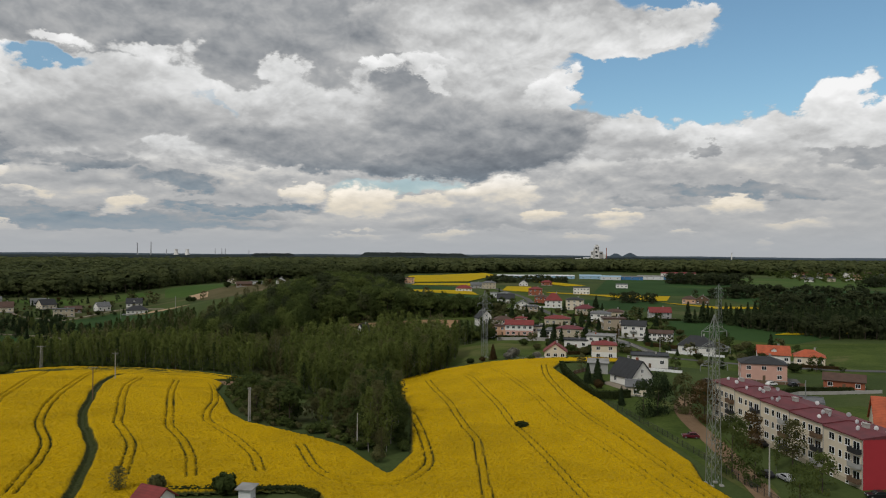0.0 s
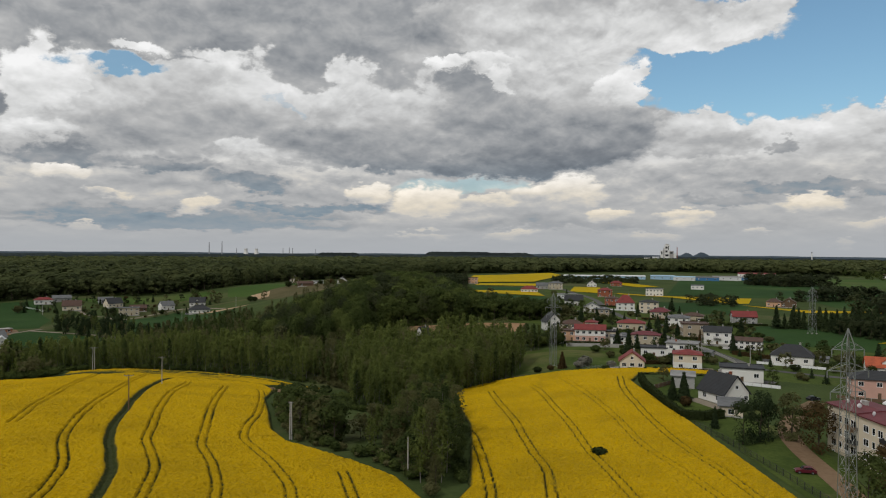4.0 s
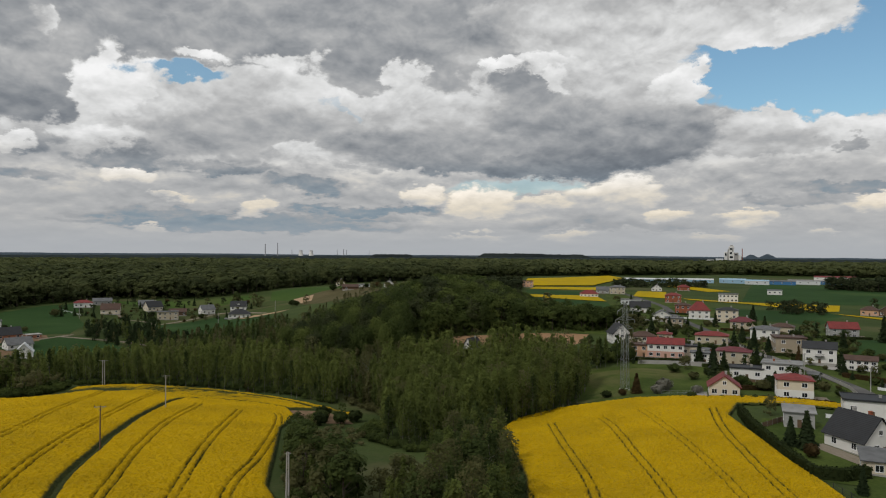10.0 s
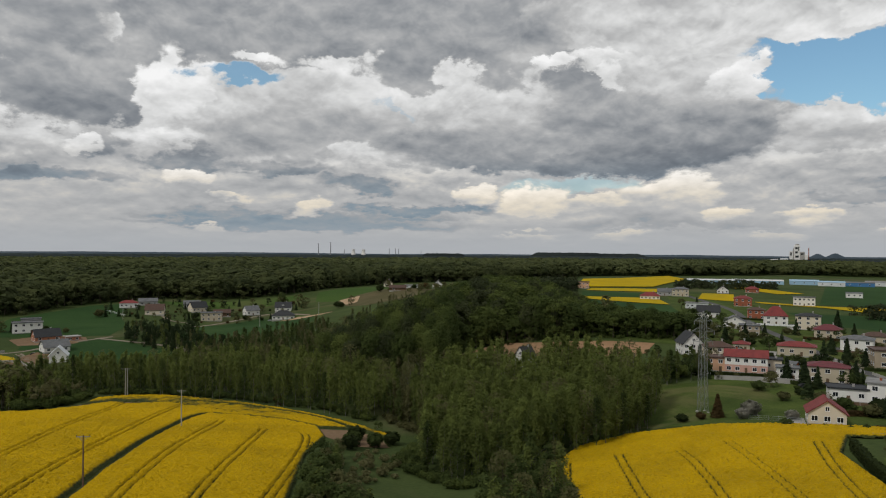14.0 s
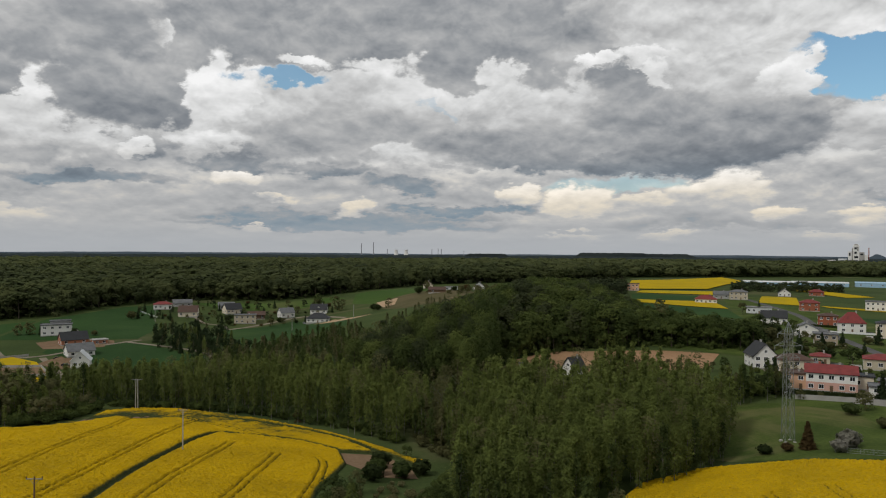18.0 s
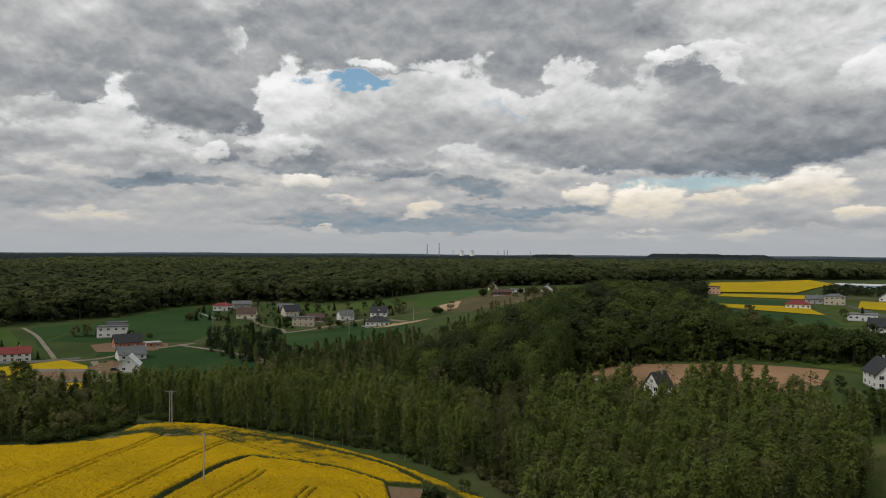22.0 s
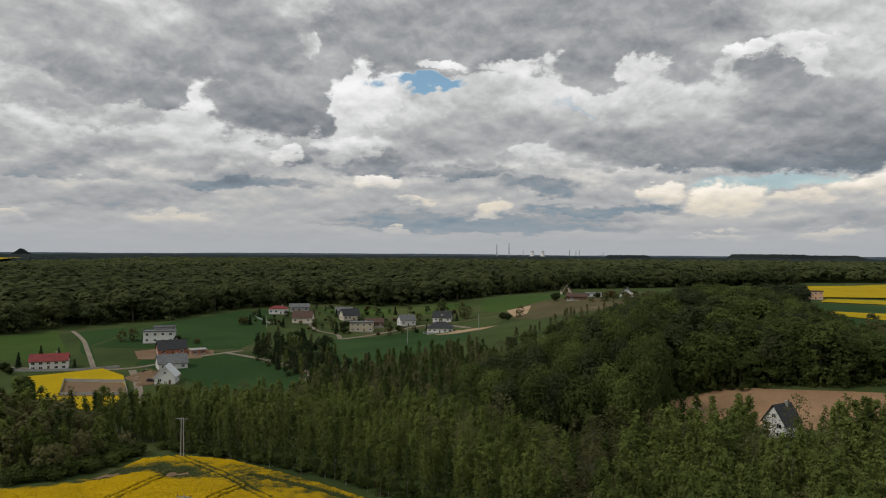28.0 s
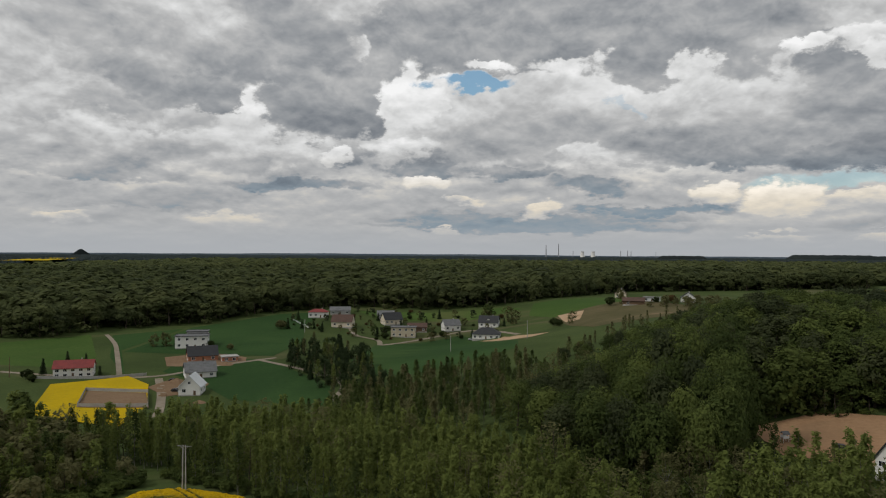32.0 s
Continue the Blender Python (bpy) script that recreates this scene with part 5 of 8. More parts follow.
def crown(kind, rng, n):
    """Leaf clumps of one tree of unit height, as n quads."""
    if kind == "birch":
        twigs = int(max(16, n / 9))
        z0 = 0.12 + 0.84 * rng.uniform(0.0, 1.0, twigs) ** 0.85
        reach = 0.142 * np.clip((z0 - 0.02) / 0.34, 0.25, 1) ** 0.8 * np.clip((1.03 - z0) / 0.60, 0.0, 1) ** 0.85 * rng.uniform(0.45, 1.2, twigs)
        an = rng.uniform(0, 6.283, twigs)
        k = rng.integers(0, twigs, n)
        s = rng.uniform(0.0, 1.0, n) ** 0.5
        out = s * reach[k]
        p = np.stack([out * np.cos(an[k]), out * np.sin(an[k]), z0[k] + out * 0.75], -1)
        p += rng.normal(0, 1, (n, 3)) * (0.017, 0.017, 0.028)
        p[:, 2] = np.minimum(p[:, 2], 1.02)
        nrm = np.c_[np.cos(an[k]) * 0.7, np.sin(an[k]) * 0.7, np.full(n, 0.75)] + rng.normal(0, 0.25, (n, 3))
        return sprays(p, nrm, 0.41 / math.sqrt(n), rng, 0.40)
    elif kind == "oak":
        tips = int(max(26, n / 26))
        u = rng.normal(0, 1, (tips, 3))
        u /= np.linalg.norm(u, axis=1)[:, None]
        u[:, 2] = np.where(u[:, 2] < -0.5, -u[:, 2], u[:, 2])
        c = u * (0.28, 0.28, 0.38) * rng.uniform(0.78, 1.05, tips)[:, None] + (0, 0, 0.58)
        low = rng.random(tips) < 0.22
        c[low] = np.c_[c[low, :2] * 0.95, rng.uniform(0.04, 0.32, int(low.sum()))]
        k = rng.integers(0, tips, n)
        off = rng.normal(0, 1, (n, 3))
        off /= np.linalg.norm(off, axis=1)[:, None]
        p = c[k] + off * 0.092 * rng.uniform(0.6, 1.08, n)[:, None]
        nrm = off * 0.7 + u[k] * 0.8 + (0, 0, 0.30)
        size = 0.68 / math.sqrt(n)
    elif kind == "dome":  # a crown of a closed canopy: lumps over its upper side
        u = rng.normal(0, 1, (n, 3))
        u[:, 2] = np.abs(u[:, 2]) * 0.9 - 0.25
        u /= np.linalg.norm(u, axis=1)[:, None]
        a, b = rng.uniform(0, 6.283, 2)
        lump = 0.90 + 0.11 * np.sin(u[:, 0] * 6 + a) * np.sin(u[:, 1] * 6 + b) + 0.08 * np.sin(u[:, 2] * 9 + a)
        p = u * (0.30, 0.30, 0.47) * (lump * rng.uniform(0.92, 1.04, n))[:, None] + (0, 0, 0.52)
        nrm = u + (0, 0, 0.2)
        size = 0.74 / math.sqrt(n)
    elif kind == "spruce":
        zt = 1 - rng.uniform(0.0, 1.0, n) ** 0.62 * 0.93
        tier = np.floor(zt * 13) / 13
        ra = (1 - zt) * 0.24 * rng.uniform(0.25, 1.1, n) * (0.75 + 0.6 * (zt - tier) * 13 * 0.5)
        an = rng.uniform(0, 6.283, n)
        p = np.stack([ra * np.cos(an), ra * np.sin(an), zt - ra * 0.35], -1)
        nrm = np.c_[np.cos(an), np.sin(an), np.full(n, 0.8)]
        size = 0.034
    elif kind == "bush":
        u = rng.normal(0, 1, (n, 3))
        u /= np.linalg.norm(u, axis=1)[:, None]
        bumps = 0.78 + 0.22 * np.sin(u[:, 0] * 5 + rng.uniform(0, 6)) * np.sin(u[:, 1] * 6 + rng.uniform(0, 6))
        p = u * (0.52, 0.52, 0.46) * (bumps * rng.uniform(0.7, 1.06, n))[:, None] + (0, 0, 0.50)
        nrm = u
        size = 0.062
    else:  # thin, budding
        zt = rng.uniform(0.25, 1.0, n)
        ra = 0.17 * np.sqrt(np.clip(1 - ((zt - 0.58) / 0.46) ** 2, 0.02, 1)) * rng.uniform(0.2, 1.1, n)
        an = rng.uniform(0, 6.283, n)
        p = np.stack([ra * np.cos(an), ra * np.sin(an), zt], -1)
        nrm = rng.normal(0, 1, (n, 3))
        size = 0.011
    return sprays(p, nrm, size * 1.25, rng, stir={"dome": 0.12, "oak": 0.22}.get(kind, 0.30), curl=0.05 if kind == "dome" else 0.3)


def trunk_quads(kind, rng):
    """Tapered trunk and some limbs of a tree of unit height, as quads of square section."""
    bends = []
    top = {"birch": 0.93, "oak": 0.66, "spruce": 0.95, "bush": 0.4}.get(kind, 0.9)
    r0 = {"birch": 0.0085, "oak": 0.018, "spruce": 0.012, "bush": 0.02}.get(kind, 0.010)
    lean = rng.normal(0, 0.02, 2)
    line = [(lean[0] * t * t + rng.normal(0, 0.004), lean[1] * t * t + rng.normal(0, 0.004), top * t, r0 * (1 - 0.8 * t)) for t in np.linspace(-0.04, 1, 6)]
    bends.append(line)
    limbs = {"birch": 7, "oak": 8, "spruce": 0, "bush": 4}.get(kind, 16)
    for _ in range(limbs):
        z0 = rng.uniform(0.3, 0.75) * top
        an, ln = rng.uniform(0, 6.283), rng.uniform(0.08, 0.17) if kind == "birch" else rng.uniform(0.12, 0.26)
        up = rng.uniform(0.5, 1.2)
        bends.append([(ln * k * math.cos(an), ln * k * math.sin(an), z0 + ln * up * k * (1.2 - 0.2 * k), r0 * (0.45 - 0.36 * k)) for k in (0, 0.5, 1)])
    quads = []
    for line in bends:
        for (ax, ay, az, ar), (bx, by, bz, br) in zip(line, line[1:]):
            ring = ((1, 0), (0, 1), (-1, 0), (0, -1))
            for (c, s), (c2, s2) in zip(ring, ring[1:] + ring[:1]):
                quads.append([(ax + c * ar, ay + s * ar, az), (ax + c2 * ar, ay + s2 * ar, az), (bx + c2 * br, by + s2 * br, bz), (bx + c * br, by + s * br, bz)])
    return np.array(quads)


def quads_mesh(name, q, mat, tone=None):
    v, k = q.reshape(-1, 3), q.shape[1]
    me = bpy.data.meshes.new(name)
    n = len(q)
    me.vertices.add(k * n)
    me.vertices.foreach_set("co", v.astype(np.float32).ravel())
    me.loops.add(k * n)
    me.loops.foreach_set("vertex_index", np.arange(k * n, dtype=np.int32))
    me.polygons.add(n)
    me.polygons.foreach_set("loop_start", np.arange(0, k * n, k, dtype=np.int32))
    me.update(calc_edges=True)
    me.materials.append(mat)
    if tone is not None:
        me.attributes.new("tone", "FLOAT", "FACE").data.foreach_set("value", tone.astype(np.float32))
    return me


RNG = np.random.default_rng(11)
SHAPES = {}


def shapes(kind, n, count=5):
    if (kind, n) not in SHAPES:
        SHAPES[kind, n] = [(crown(kind, RNG, n), trunk_quads(kind, RNG)) for _ in range(count)]
    return SHAPES[kind, n]


TREE_MESHES = {}


def tree(name, x, y, tall, kind, leaves, label, category="tree", n=420, bark=None, wide=1.0, group="", sink=0.0):
    """One tree or bush: an empty at its foot with trunk and crown."""
    key = (kind, n, leaves.name)
    if key not in TREE_MESHES:
        wood_mat = bark or (WHITE_BARK if kind == "birch" else BARK)
        TREE_MESHES[key] = [(quads_mesh("crown", c, leaves), quads_mesh("trunk", t[:20], wood_mat), quads_mesh("branching", t[20:], wood_mat) if len(t) > 20 else None) for c, t in shapes(kind, n)]
    c, t, l = TREE_MESHES[key][int(RNG.integers(0, 5))]
    m = pose(*on_land(x, y, -sink), 0, 0, RNG.uniform(0, 360)) @ Matrix.Diagonal((tall * wide, tall * wide, tall, 1))
    ob = thing(name, m, label, category, group)
    for nm, me in (("trunk", t), ("crown", c), ("branching", l if kind not in ("bush", "spruce") else None)):
        if me:
            p = new(nm, me)
            p.parent = ob
            if nm != "trunk":
                tagged(p, kind="stuff")
    return ob


def wood(name, spots, kind, leaves, label, n, bark=None, with_trunks=True, category="wood"):
    """Many trees of one kind in one mesh. spots: rows of x, y, height, width."""
    spots = np.asarray(spots, float)
    out_c, out_t, tones = [], [], []
    own = RNG.random(len(spots))
    z = land(spots[:, 0], spots[:, 1])
    pick, spin = RNG.integers(0, 5, len(spots)), RNG.uniform(0, 6.283, len(spots))
    for k, (c, t) in enumerate(shapes(kind, n)):
        at = np.nonzero(pick == k)[0]
        if not len(at):
            continue
        co, si = np.cos(spin[at]), np.sin(spin[at])
        for src, out in ((c, out_c), (t[:28], out_t)):
            if out is out_t and not with_trunks:
                continue
            x = src[None, :, :, 0] * co[:, None, None] - src[None, :, :, 1] * si[:, None, None]
            y = src[None, :, :, 0] * si[:, None, None] + src[None, :, :, 1] * co[:, None, None]
            hw = (spots[at, 2] * spots[at, 3])[:, None, None]
            q = np.stack([x * hw + spots[at, 0][:, None, None], y * hw + spots[at, 1][:, None, None], src[None, :, :, 2] * spots[at, 2][:, None, None] + z[at][:, None, None]], -1)
            out.append(q.reshape(-1, src.shape[1], 3))
            if out is out_c:
                tones.append(np.repeat(own[at], len(src)))
    me = quads_mesh(name, np.concatenate(out_c), leaves, np.concatenate(tones))
    ob = tagged(new(name, me), label, category, kind="stuff")
    if with_trunks:
        tr = new("trunks", quads_mesh("trunks", np.concatenate(out_t), bark or (WHITE_BARK if kind == "birch" else BARK)))
        tr.parent = ob
        tagged(tr, kind="stuff")
    return ob


def scatter(outline, gap, tall, vary=0.2, wide=1.0, jitter=0.45):
    """Spots for trees within an outline, about gap metres apart."""
    xs, ys = zip(*outline)
    gx, gy = np.meshgrid(np.arange(min(xs), max(xs), gap), np.arange(min(ys), max(ys), gap))
    gx, gy = gx + RNG.uniform(-jitter, jitter, gx.shape) * gap, gy + RNG.uniform(-jitter, jitter, gy.shape) * gap
    ok = inside(gx, gy, outline)
    k = int(ok.sum())
    return np.c_[gx[ok], gy[ok], tall * (1 + RNG.uniform(-vary, vary, k)), wide * RNG.uniform(0.85, 1.2, k)]


BELT = [(-255, 336), (-215, 352), (-160, 346), (-118, 343), (-92, 336), (-88, 345), (-100, 372), (-130, 388), (-190, 392), (-240, 384)]
wood("birch_belt", scatter(BELT, 3.9, 13.0, 0.22), "birch", BIRCH, "belt of young birches in first leaf", 700)
MID = [(-64, 305), (-60, 280), (-47, 269), (-37, 272), (-30, 294), (-10, 308), (0, 330), (2, 350), (-6, 385), (-30, 404), (-46, 408), (-66, 402), (-82, 372), (-80, 335)]
mid = scatter(MID, 3.9, 15.0, 0.24)
mid[:, 2] *= (1 + 0.06 * np.clip((mid[:, 1] - 345) / 35, 0, 1) - 0.10 * np.clip((mid[:, 0] + 40) / 20, 0, 1) * (mid[:, 1] > 360)) * np.where((np.abs(mid[:, 0] + 50) < 9) & (mid[:, 1] > 370), 0.70, 1.0)
near_part = mid[:, 1] < 345
wood("birch_wood", mid[near_part], "birch", BIRCH, "dense birch wood in first leaf", 1150)
wood("birch_wood", mid[~near_part & ((np.abs(mid[:, 0] + 51) > 5) | (mid[:, 1] < 398))], "birch", BIRCH, "back of a dense birch wood", 620)
# a grove of old trees climbs from the valley to the bare field; smaller ones stand at its foot
SIDE = [(-82, 372), (-74, 402), (-82, 424), (-92, 440), (-100, 452), (-130, 470), (-160, 480), (-160, 430), (-120, 400), (-100, 380)]
GROVE = [(-84, 388), (-84, 410), (-94, 436), (-101, 452), (-103, 490), (-150, 500), (-166, 470), (-158, 425), (-128, 402), (-104, 390)]
grove = scatter(GROVE, 7.2, 1.0, 0.0, 1.0)
roof = np.minimum(29.0, 15.0 + 0.40 * (grove[:, 1] - 388)) - 0.40 * np.clip(-106 - grove[:, 0], 0, None)
grove[:, 2] = np.clip(roof - land(grove[:, 0], grove[:, 1]), 9, 36) * RNG.uniform(0.84, 1.04, len(grove))
grove[:, 3] = RNG.uniform(0.85, 1.15, len(grove)) * np.clip(17.0 / grove[:, 2], 0.55, 1.1)
wood("grove", grove[::2], "oak", OAK, "tall broadleaved grove beside a bare field", 2600)
wood("grove", grove[1::4], "oak", FRESH, "fresh yellow-green trees of the grove", 2600)
wood("grove", grove[3::4], "oak", BROADLEAF, "darker green trees of the grove", 2600)
side_spots = scatter(SIDE, 4.8, 12.0, 0.28, 1.15)
side_spots = side_spots[~inside(side_spots[:, 0], side_spots[:, 1], GROVE)]
wood("mixed_wood", side_spots[::2], "birch", OAK, "mixed wood on the valley side", 900)
wood("mixed_wood", side_spots[1::4], "birch", BARE, "olive budding trees on the valley side", 800)
wood("mixed_wood", side_spots[3::4], "oak", OAK, "round green trees on the valley side", 900)
GAP = [(-92, 338), (-84, 328), (-74, 322), (-66, 308), (-76, 335), (-82, 372), (-98, 374), (-90, 350)]
gap_spots = scatter(GAP, 3.6, 10.5, 0.35, 1.1)
wood("mixed_wood", gap_spots[::2], "birch", BARE, "brown budding trees between belt and wood", 700)
wood("mixed_wood", gap_spots[1::2], "birch", OAK, "young green trees between belt and wood", 700)
wood("brush", scatter(GAP, 3.0, 2.6, 0.4, 1.3), "bush", BARE, "brown brush under the trees", 200, with_trunks=False, category="brush")
SCRUB = [(-160, 425), (-160, 482), (-190, 500), (-222, 474), (-236, 446), (-230, 410), (-180, 405)]
scrub_spots = scatter(SCRUB, 4.4, 8.5, 0.3, 1.25)
wood("scrub", scrub_spots[::3], "birch", BARE, "olive-brown scrub below the cereal field", 600)
wood("scrub", np.concatenate([scrub_spots[1::3], scrub_spots[2::3]]), "birch", OAK, "green scrub below the cereal field", 600)
RISE = [(-176, 496), (-150, 480), (-96, 466), (-60, 482), (-20, 488), (-10, 520), (-20, 580), (-60, 640), (-105, 655), (-150, 622), (-168, 560)]
hill = scatter(RISE, 8.2, 18.0, 0.24, 1.08)
hill = hill[~inside(hill[:, 0], hill[:, 1], GROVE)]
# the wood falls away towards its western and eastern ends
cap = 19 - 0.27 * np.clip(-100 - hill[:, 0], 0, None) - 0.27 * np.clip(hill[:, 0] + 70, 0, None) + 0.13 * np.clip(560 - hill[:, 1], 0, None) - 0.05 * np.clip(hill[:, 1] - 590, 0, None)
hill[:, 2] = np.minimum(hill[:, 2], cap * RNG.uniform(0.85, 1.0, len(hill)))
hill = hill[hill[:, 2] > 4.5]
wood("hill_wood", hill[::2], "oak", OAK, "tall broadleaved wood on a hill", 1500)
wood("hill_wood", hill[1::4], "oak", BROADLEAF, "darker trees of the hill wood", 1500)
wood("hill_wood", hill[3::4], "oak", FRESH, "fresh yellow-green trees of the hill wood", 1500)
low = scatter(RISE, 7.0, 7.0, 0.3, 1.3)
wood("hill_wood", low[edge_away(low[:, 0], low[:, 1], RISE) < 9], "birch", BARE, "budding trees at the foot of the hill wood", 500)

# ---- the flats beside the field ----
def balcony_mesh():
    bm = bmesh.new()
    box(bm, -1.15, 0.0, -1.5, 1.5, -0.14, 0.0, 0.02)
    box(bm, -1.15, -1.08, -1.5, 1.5, 0.08, 1.0, 0.015)
    for s in (-1.5, 1.44):
        box(bm, -1.08, 0.0, s, s + 0.06, 0.08, 0.95)
    me = bpy.data.meshes.new("balcony")
    bm.to_mesh(me)
    bm.free()
    return me


def flats():
    ob = thing("apartment_block", pose(84, 147.5, 1.55, 0, 0, 8.1), "long cream three-storey flats with maroon roofs and crimson end", "apartment block")
    long, deep = 12.3, 11.0
    rails = []
    for mat in (TIMBER, GREY_WALL, DARK_METAL):
        me = balcony_mesh()
        me.materials.append(mat)
        rails.append(me)
    for k in range(5):
        y0, tall = k * long, 10.4 + 0.26 * k
        bm = bmesh.new()
        box(bm, 0, deep, y0, y0 + long, -1.5, tall)
        part("wall", bm, CREAM, ob)
        bm = bmesh.new()
        prism(bm, [(-0.45, tall), (deep + 0.45, tall), (deep + 0.45, tall + 0.25), (deep / 2, tall + 0.85), (-0.45, tall + 0.25)], y0 - 0.1, y0 + long - 0.1 + (0.3 if k == 4 else 0), "y")
        bmesh.ops.recalc_face_normals(bm, faces=bm.faces)
        part("roof", bm, R_MAROON, ob)
        bm = bmesh.new()
        box(bm, -0.06, 0, y0, y0 + long - 0.01, -1.5, 1.15, 0.01)
        part("plinth", bm, BEIGE, ob)
        bm = bmesh.new()
        box(bm, -0.12, 0.02, y0 + 0.05, y0 + 0.22, 0, tall)
        part("downpipe", bm, GREY_WALL, ob)
        for f in range(3):
            z = 1.3 + f * 3.05
            for yy, w in ((4.6, 1.5), (6.9, 0.9), (9.6, 1.7)):
                window_part(ob, -(y0 + yy), z + 1.45, w, 1.45, 0, -90, PLASTIC)
            b = new("balcony", rails[(k + f) % 3])
            b.parent = ob
            b.matrix_basis = pose(0, y0 + 1.9, z)
            window_part(ob, -(y0 + 1.9), z + 1.15, 1.9, 2.0, 0, -90, PLASTIC)
        for yy in (4.6, 9.6):
            window_part(ob, -(y0 + yy), 0.45, 0.8, 0.5, -0.06, -90, PLASTIC)
        bm = bmesh.new()
        box(bm, 5.2, 6.0, y0 + 5.6, y0 + 7.2, tall + 0.3, tall + 1.7, 0.03)
        box(bm, 5.1, 6.1, y0 + 5.5, y0 + 7.3, tall + 1.7, tall + 1.82)
        part("chimney", bm, CONCRETE, ob)
    bm = bmesh.new()
    box(bm, -0.02, deep + 0.02, -0.05, 0.0, -1.5, 10.45)
    part("end_wall", bm, RED_PAINT, ob, "crimson painted end wall")
    return ob


flats()


def dish():
    ob = thing("satellite_dish", Matrix(), "white satellite dish on a short mast", "satellite dish", "dishes on the flats")
    bm = bmesh.new()
    rings = [[bm.verts.new((0.55 * r * math.cos(a), -0.35 + 0.16 * r * r, 0.9 + 0.6 * r * math.sin(a))) for a in [i * math.pi / 6 for i in range(12)]] for r in (0.25, 0.65, 1.0)]
    bm.faces.new(rings[0])
    for a, b in zip(rings, rings[1:]):
        for i in range(12):
            bm.faces.new((a[i], a[(i + 1) % 12], b[(i + 1) % 12], b[i]))
    bmesh.ops.solidify(bm, geom=bm.faces[:], thickness=0.03)
    part("reflector", bm, PLASTIC, ob)
    bm = bmesh.new()
    bar(bm, (0, 0, 0), (0, 0, 1.0), 0.035, 6)
    bar(bm, (0, -0.3, 0.55), (0, -0.85, 0.8), 0.02)
    part("mast", bm, STEEL, ob)
    return ob


FIRST_DISH = dish()
for i in range(24):
    k = i % 5
    at = pose(84, 147.5, 1.55, 0, 0, 8.1) @ pose(1.0 + RNG.uniform(0, 8.5), k * 12.3 + RNG.uniform(0.6, 11.6), 10.4 + 0.26 * k + 0.35, 0, 0, RNG.uniform(-50, 20)) @ Matrix.Scale(RNG.uniform(0.7, 0.95), 4)
    d = FIRST_DISH if i == 0 else copy_thing(FIRST_DISH, at)
    d.matrix_basis = at


# ---- masts and poles ----
def pylon(x, y, tall, half, turn, label):
    """A lattice mast: legs, bracing panel by panel, and three cross-arms."""
    ob = thing("pylon", pose(*on_land(x, y), 0, 0, turn), label, "pylon", "pylons")

    def wide(z):
        return half * (1 - 0.45 * z / tall)

    corners = ((-1, -1), (1, -1), (1, 1), (-1, 1))
    for a, b in corners:
        bm = bmesh.new()
        bar(bm, (a * wide(0), b * wide(0), -0.3), (a * wide(tall * 0.92), b * wide(tall * 0.92), tall * 0.92), 0.075)
        part("leg", bm, STEEL, ob)
        bm = bmesh.new()
        box(bm, a * wide(0) - 0.4, a * wide(0) + 0.4, b * wide(0) - 0.4, b * wide(0) + 0.4, -0.6, 0.35, 0.05)
        part("footing", bm, CONCRETE, ob)
    bm = bmesh.new()
    n = int(tall / 3.0)
    zs = [tall * 0.92 * i / n for i in range(n + 1)]
    for z0, z1 in zip(zs, zs[1:]):
        for (a, b), (c, d) in zip(corners, corners[1:] + corners[:1]):
            bar(bm, (a * wide(z0), b * wide(z0), z0), (c * wide(z1), d * wide(z1), z1), 0.028)
            bar(bm, (c * wide(z0), d * wide(z0), z0), (a * wide(z1), b * wide(z1), z1), 0.028)
            bar(bm, (a * wide(z1), b * wide(z1), z1), (c * wide(z1), d * wide(z1), z1), 0.025)
    part("bracing", bm, STEEL, ob)
    bm = bmesh.new()
    for a, b in corners:
        bar(bm, (a * wide(tall * 0.92), b * wide(tall * 0.92), tall * 0.92), (0, 0, tall), 0.10)
    part("peak", bm, STEEL, ob)
    for z, reach in ((tall * 0.90, 2.9), (tall * 0.80, 3.7), (tall * 0.70, 3.1)):
        bm = bmesh.new()
        for s in (-1, 1):
            for b in (-1, 1):
                bar(bm, (s * wide(z), b * wide(z), z), (s * reach, 0, z + 0.1), 0.05)
                bar(bm, (s * wide(z), b * wide(z), z + 1.3), (s * reach, 0, z + 0.1), 0.045)
            bar(bm, (s * reach, 0, z + 0.1), (s * reach, 0, z - 1.1), 0.09, 6)
        part("cross_arm", bm, STEEL, ob)
    return ob


pylon(54.5, 150, 35.5, 1.15, 12, "tall grey lattice pylon beside the rape field")
pylon(15, 338, 32, 1.25, 20, "grey-green lattice pylon on the pasture")
pylon(168, 455, 27, 1.6, 20, "grey lattice pylon behind the gardens")


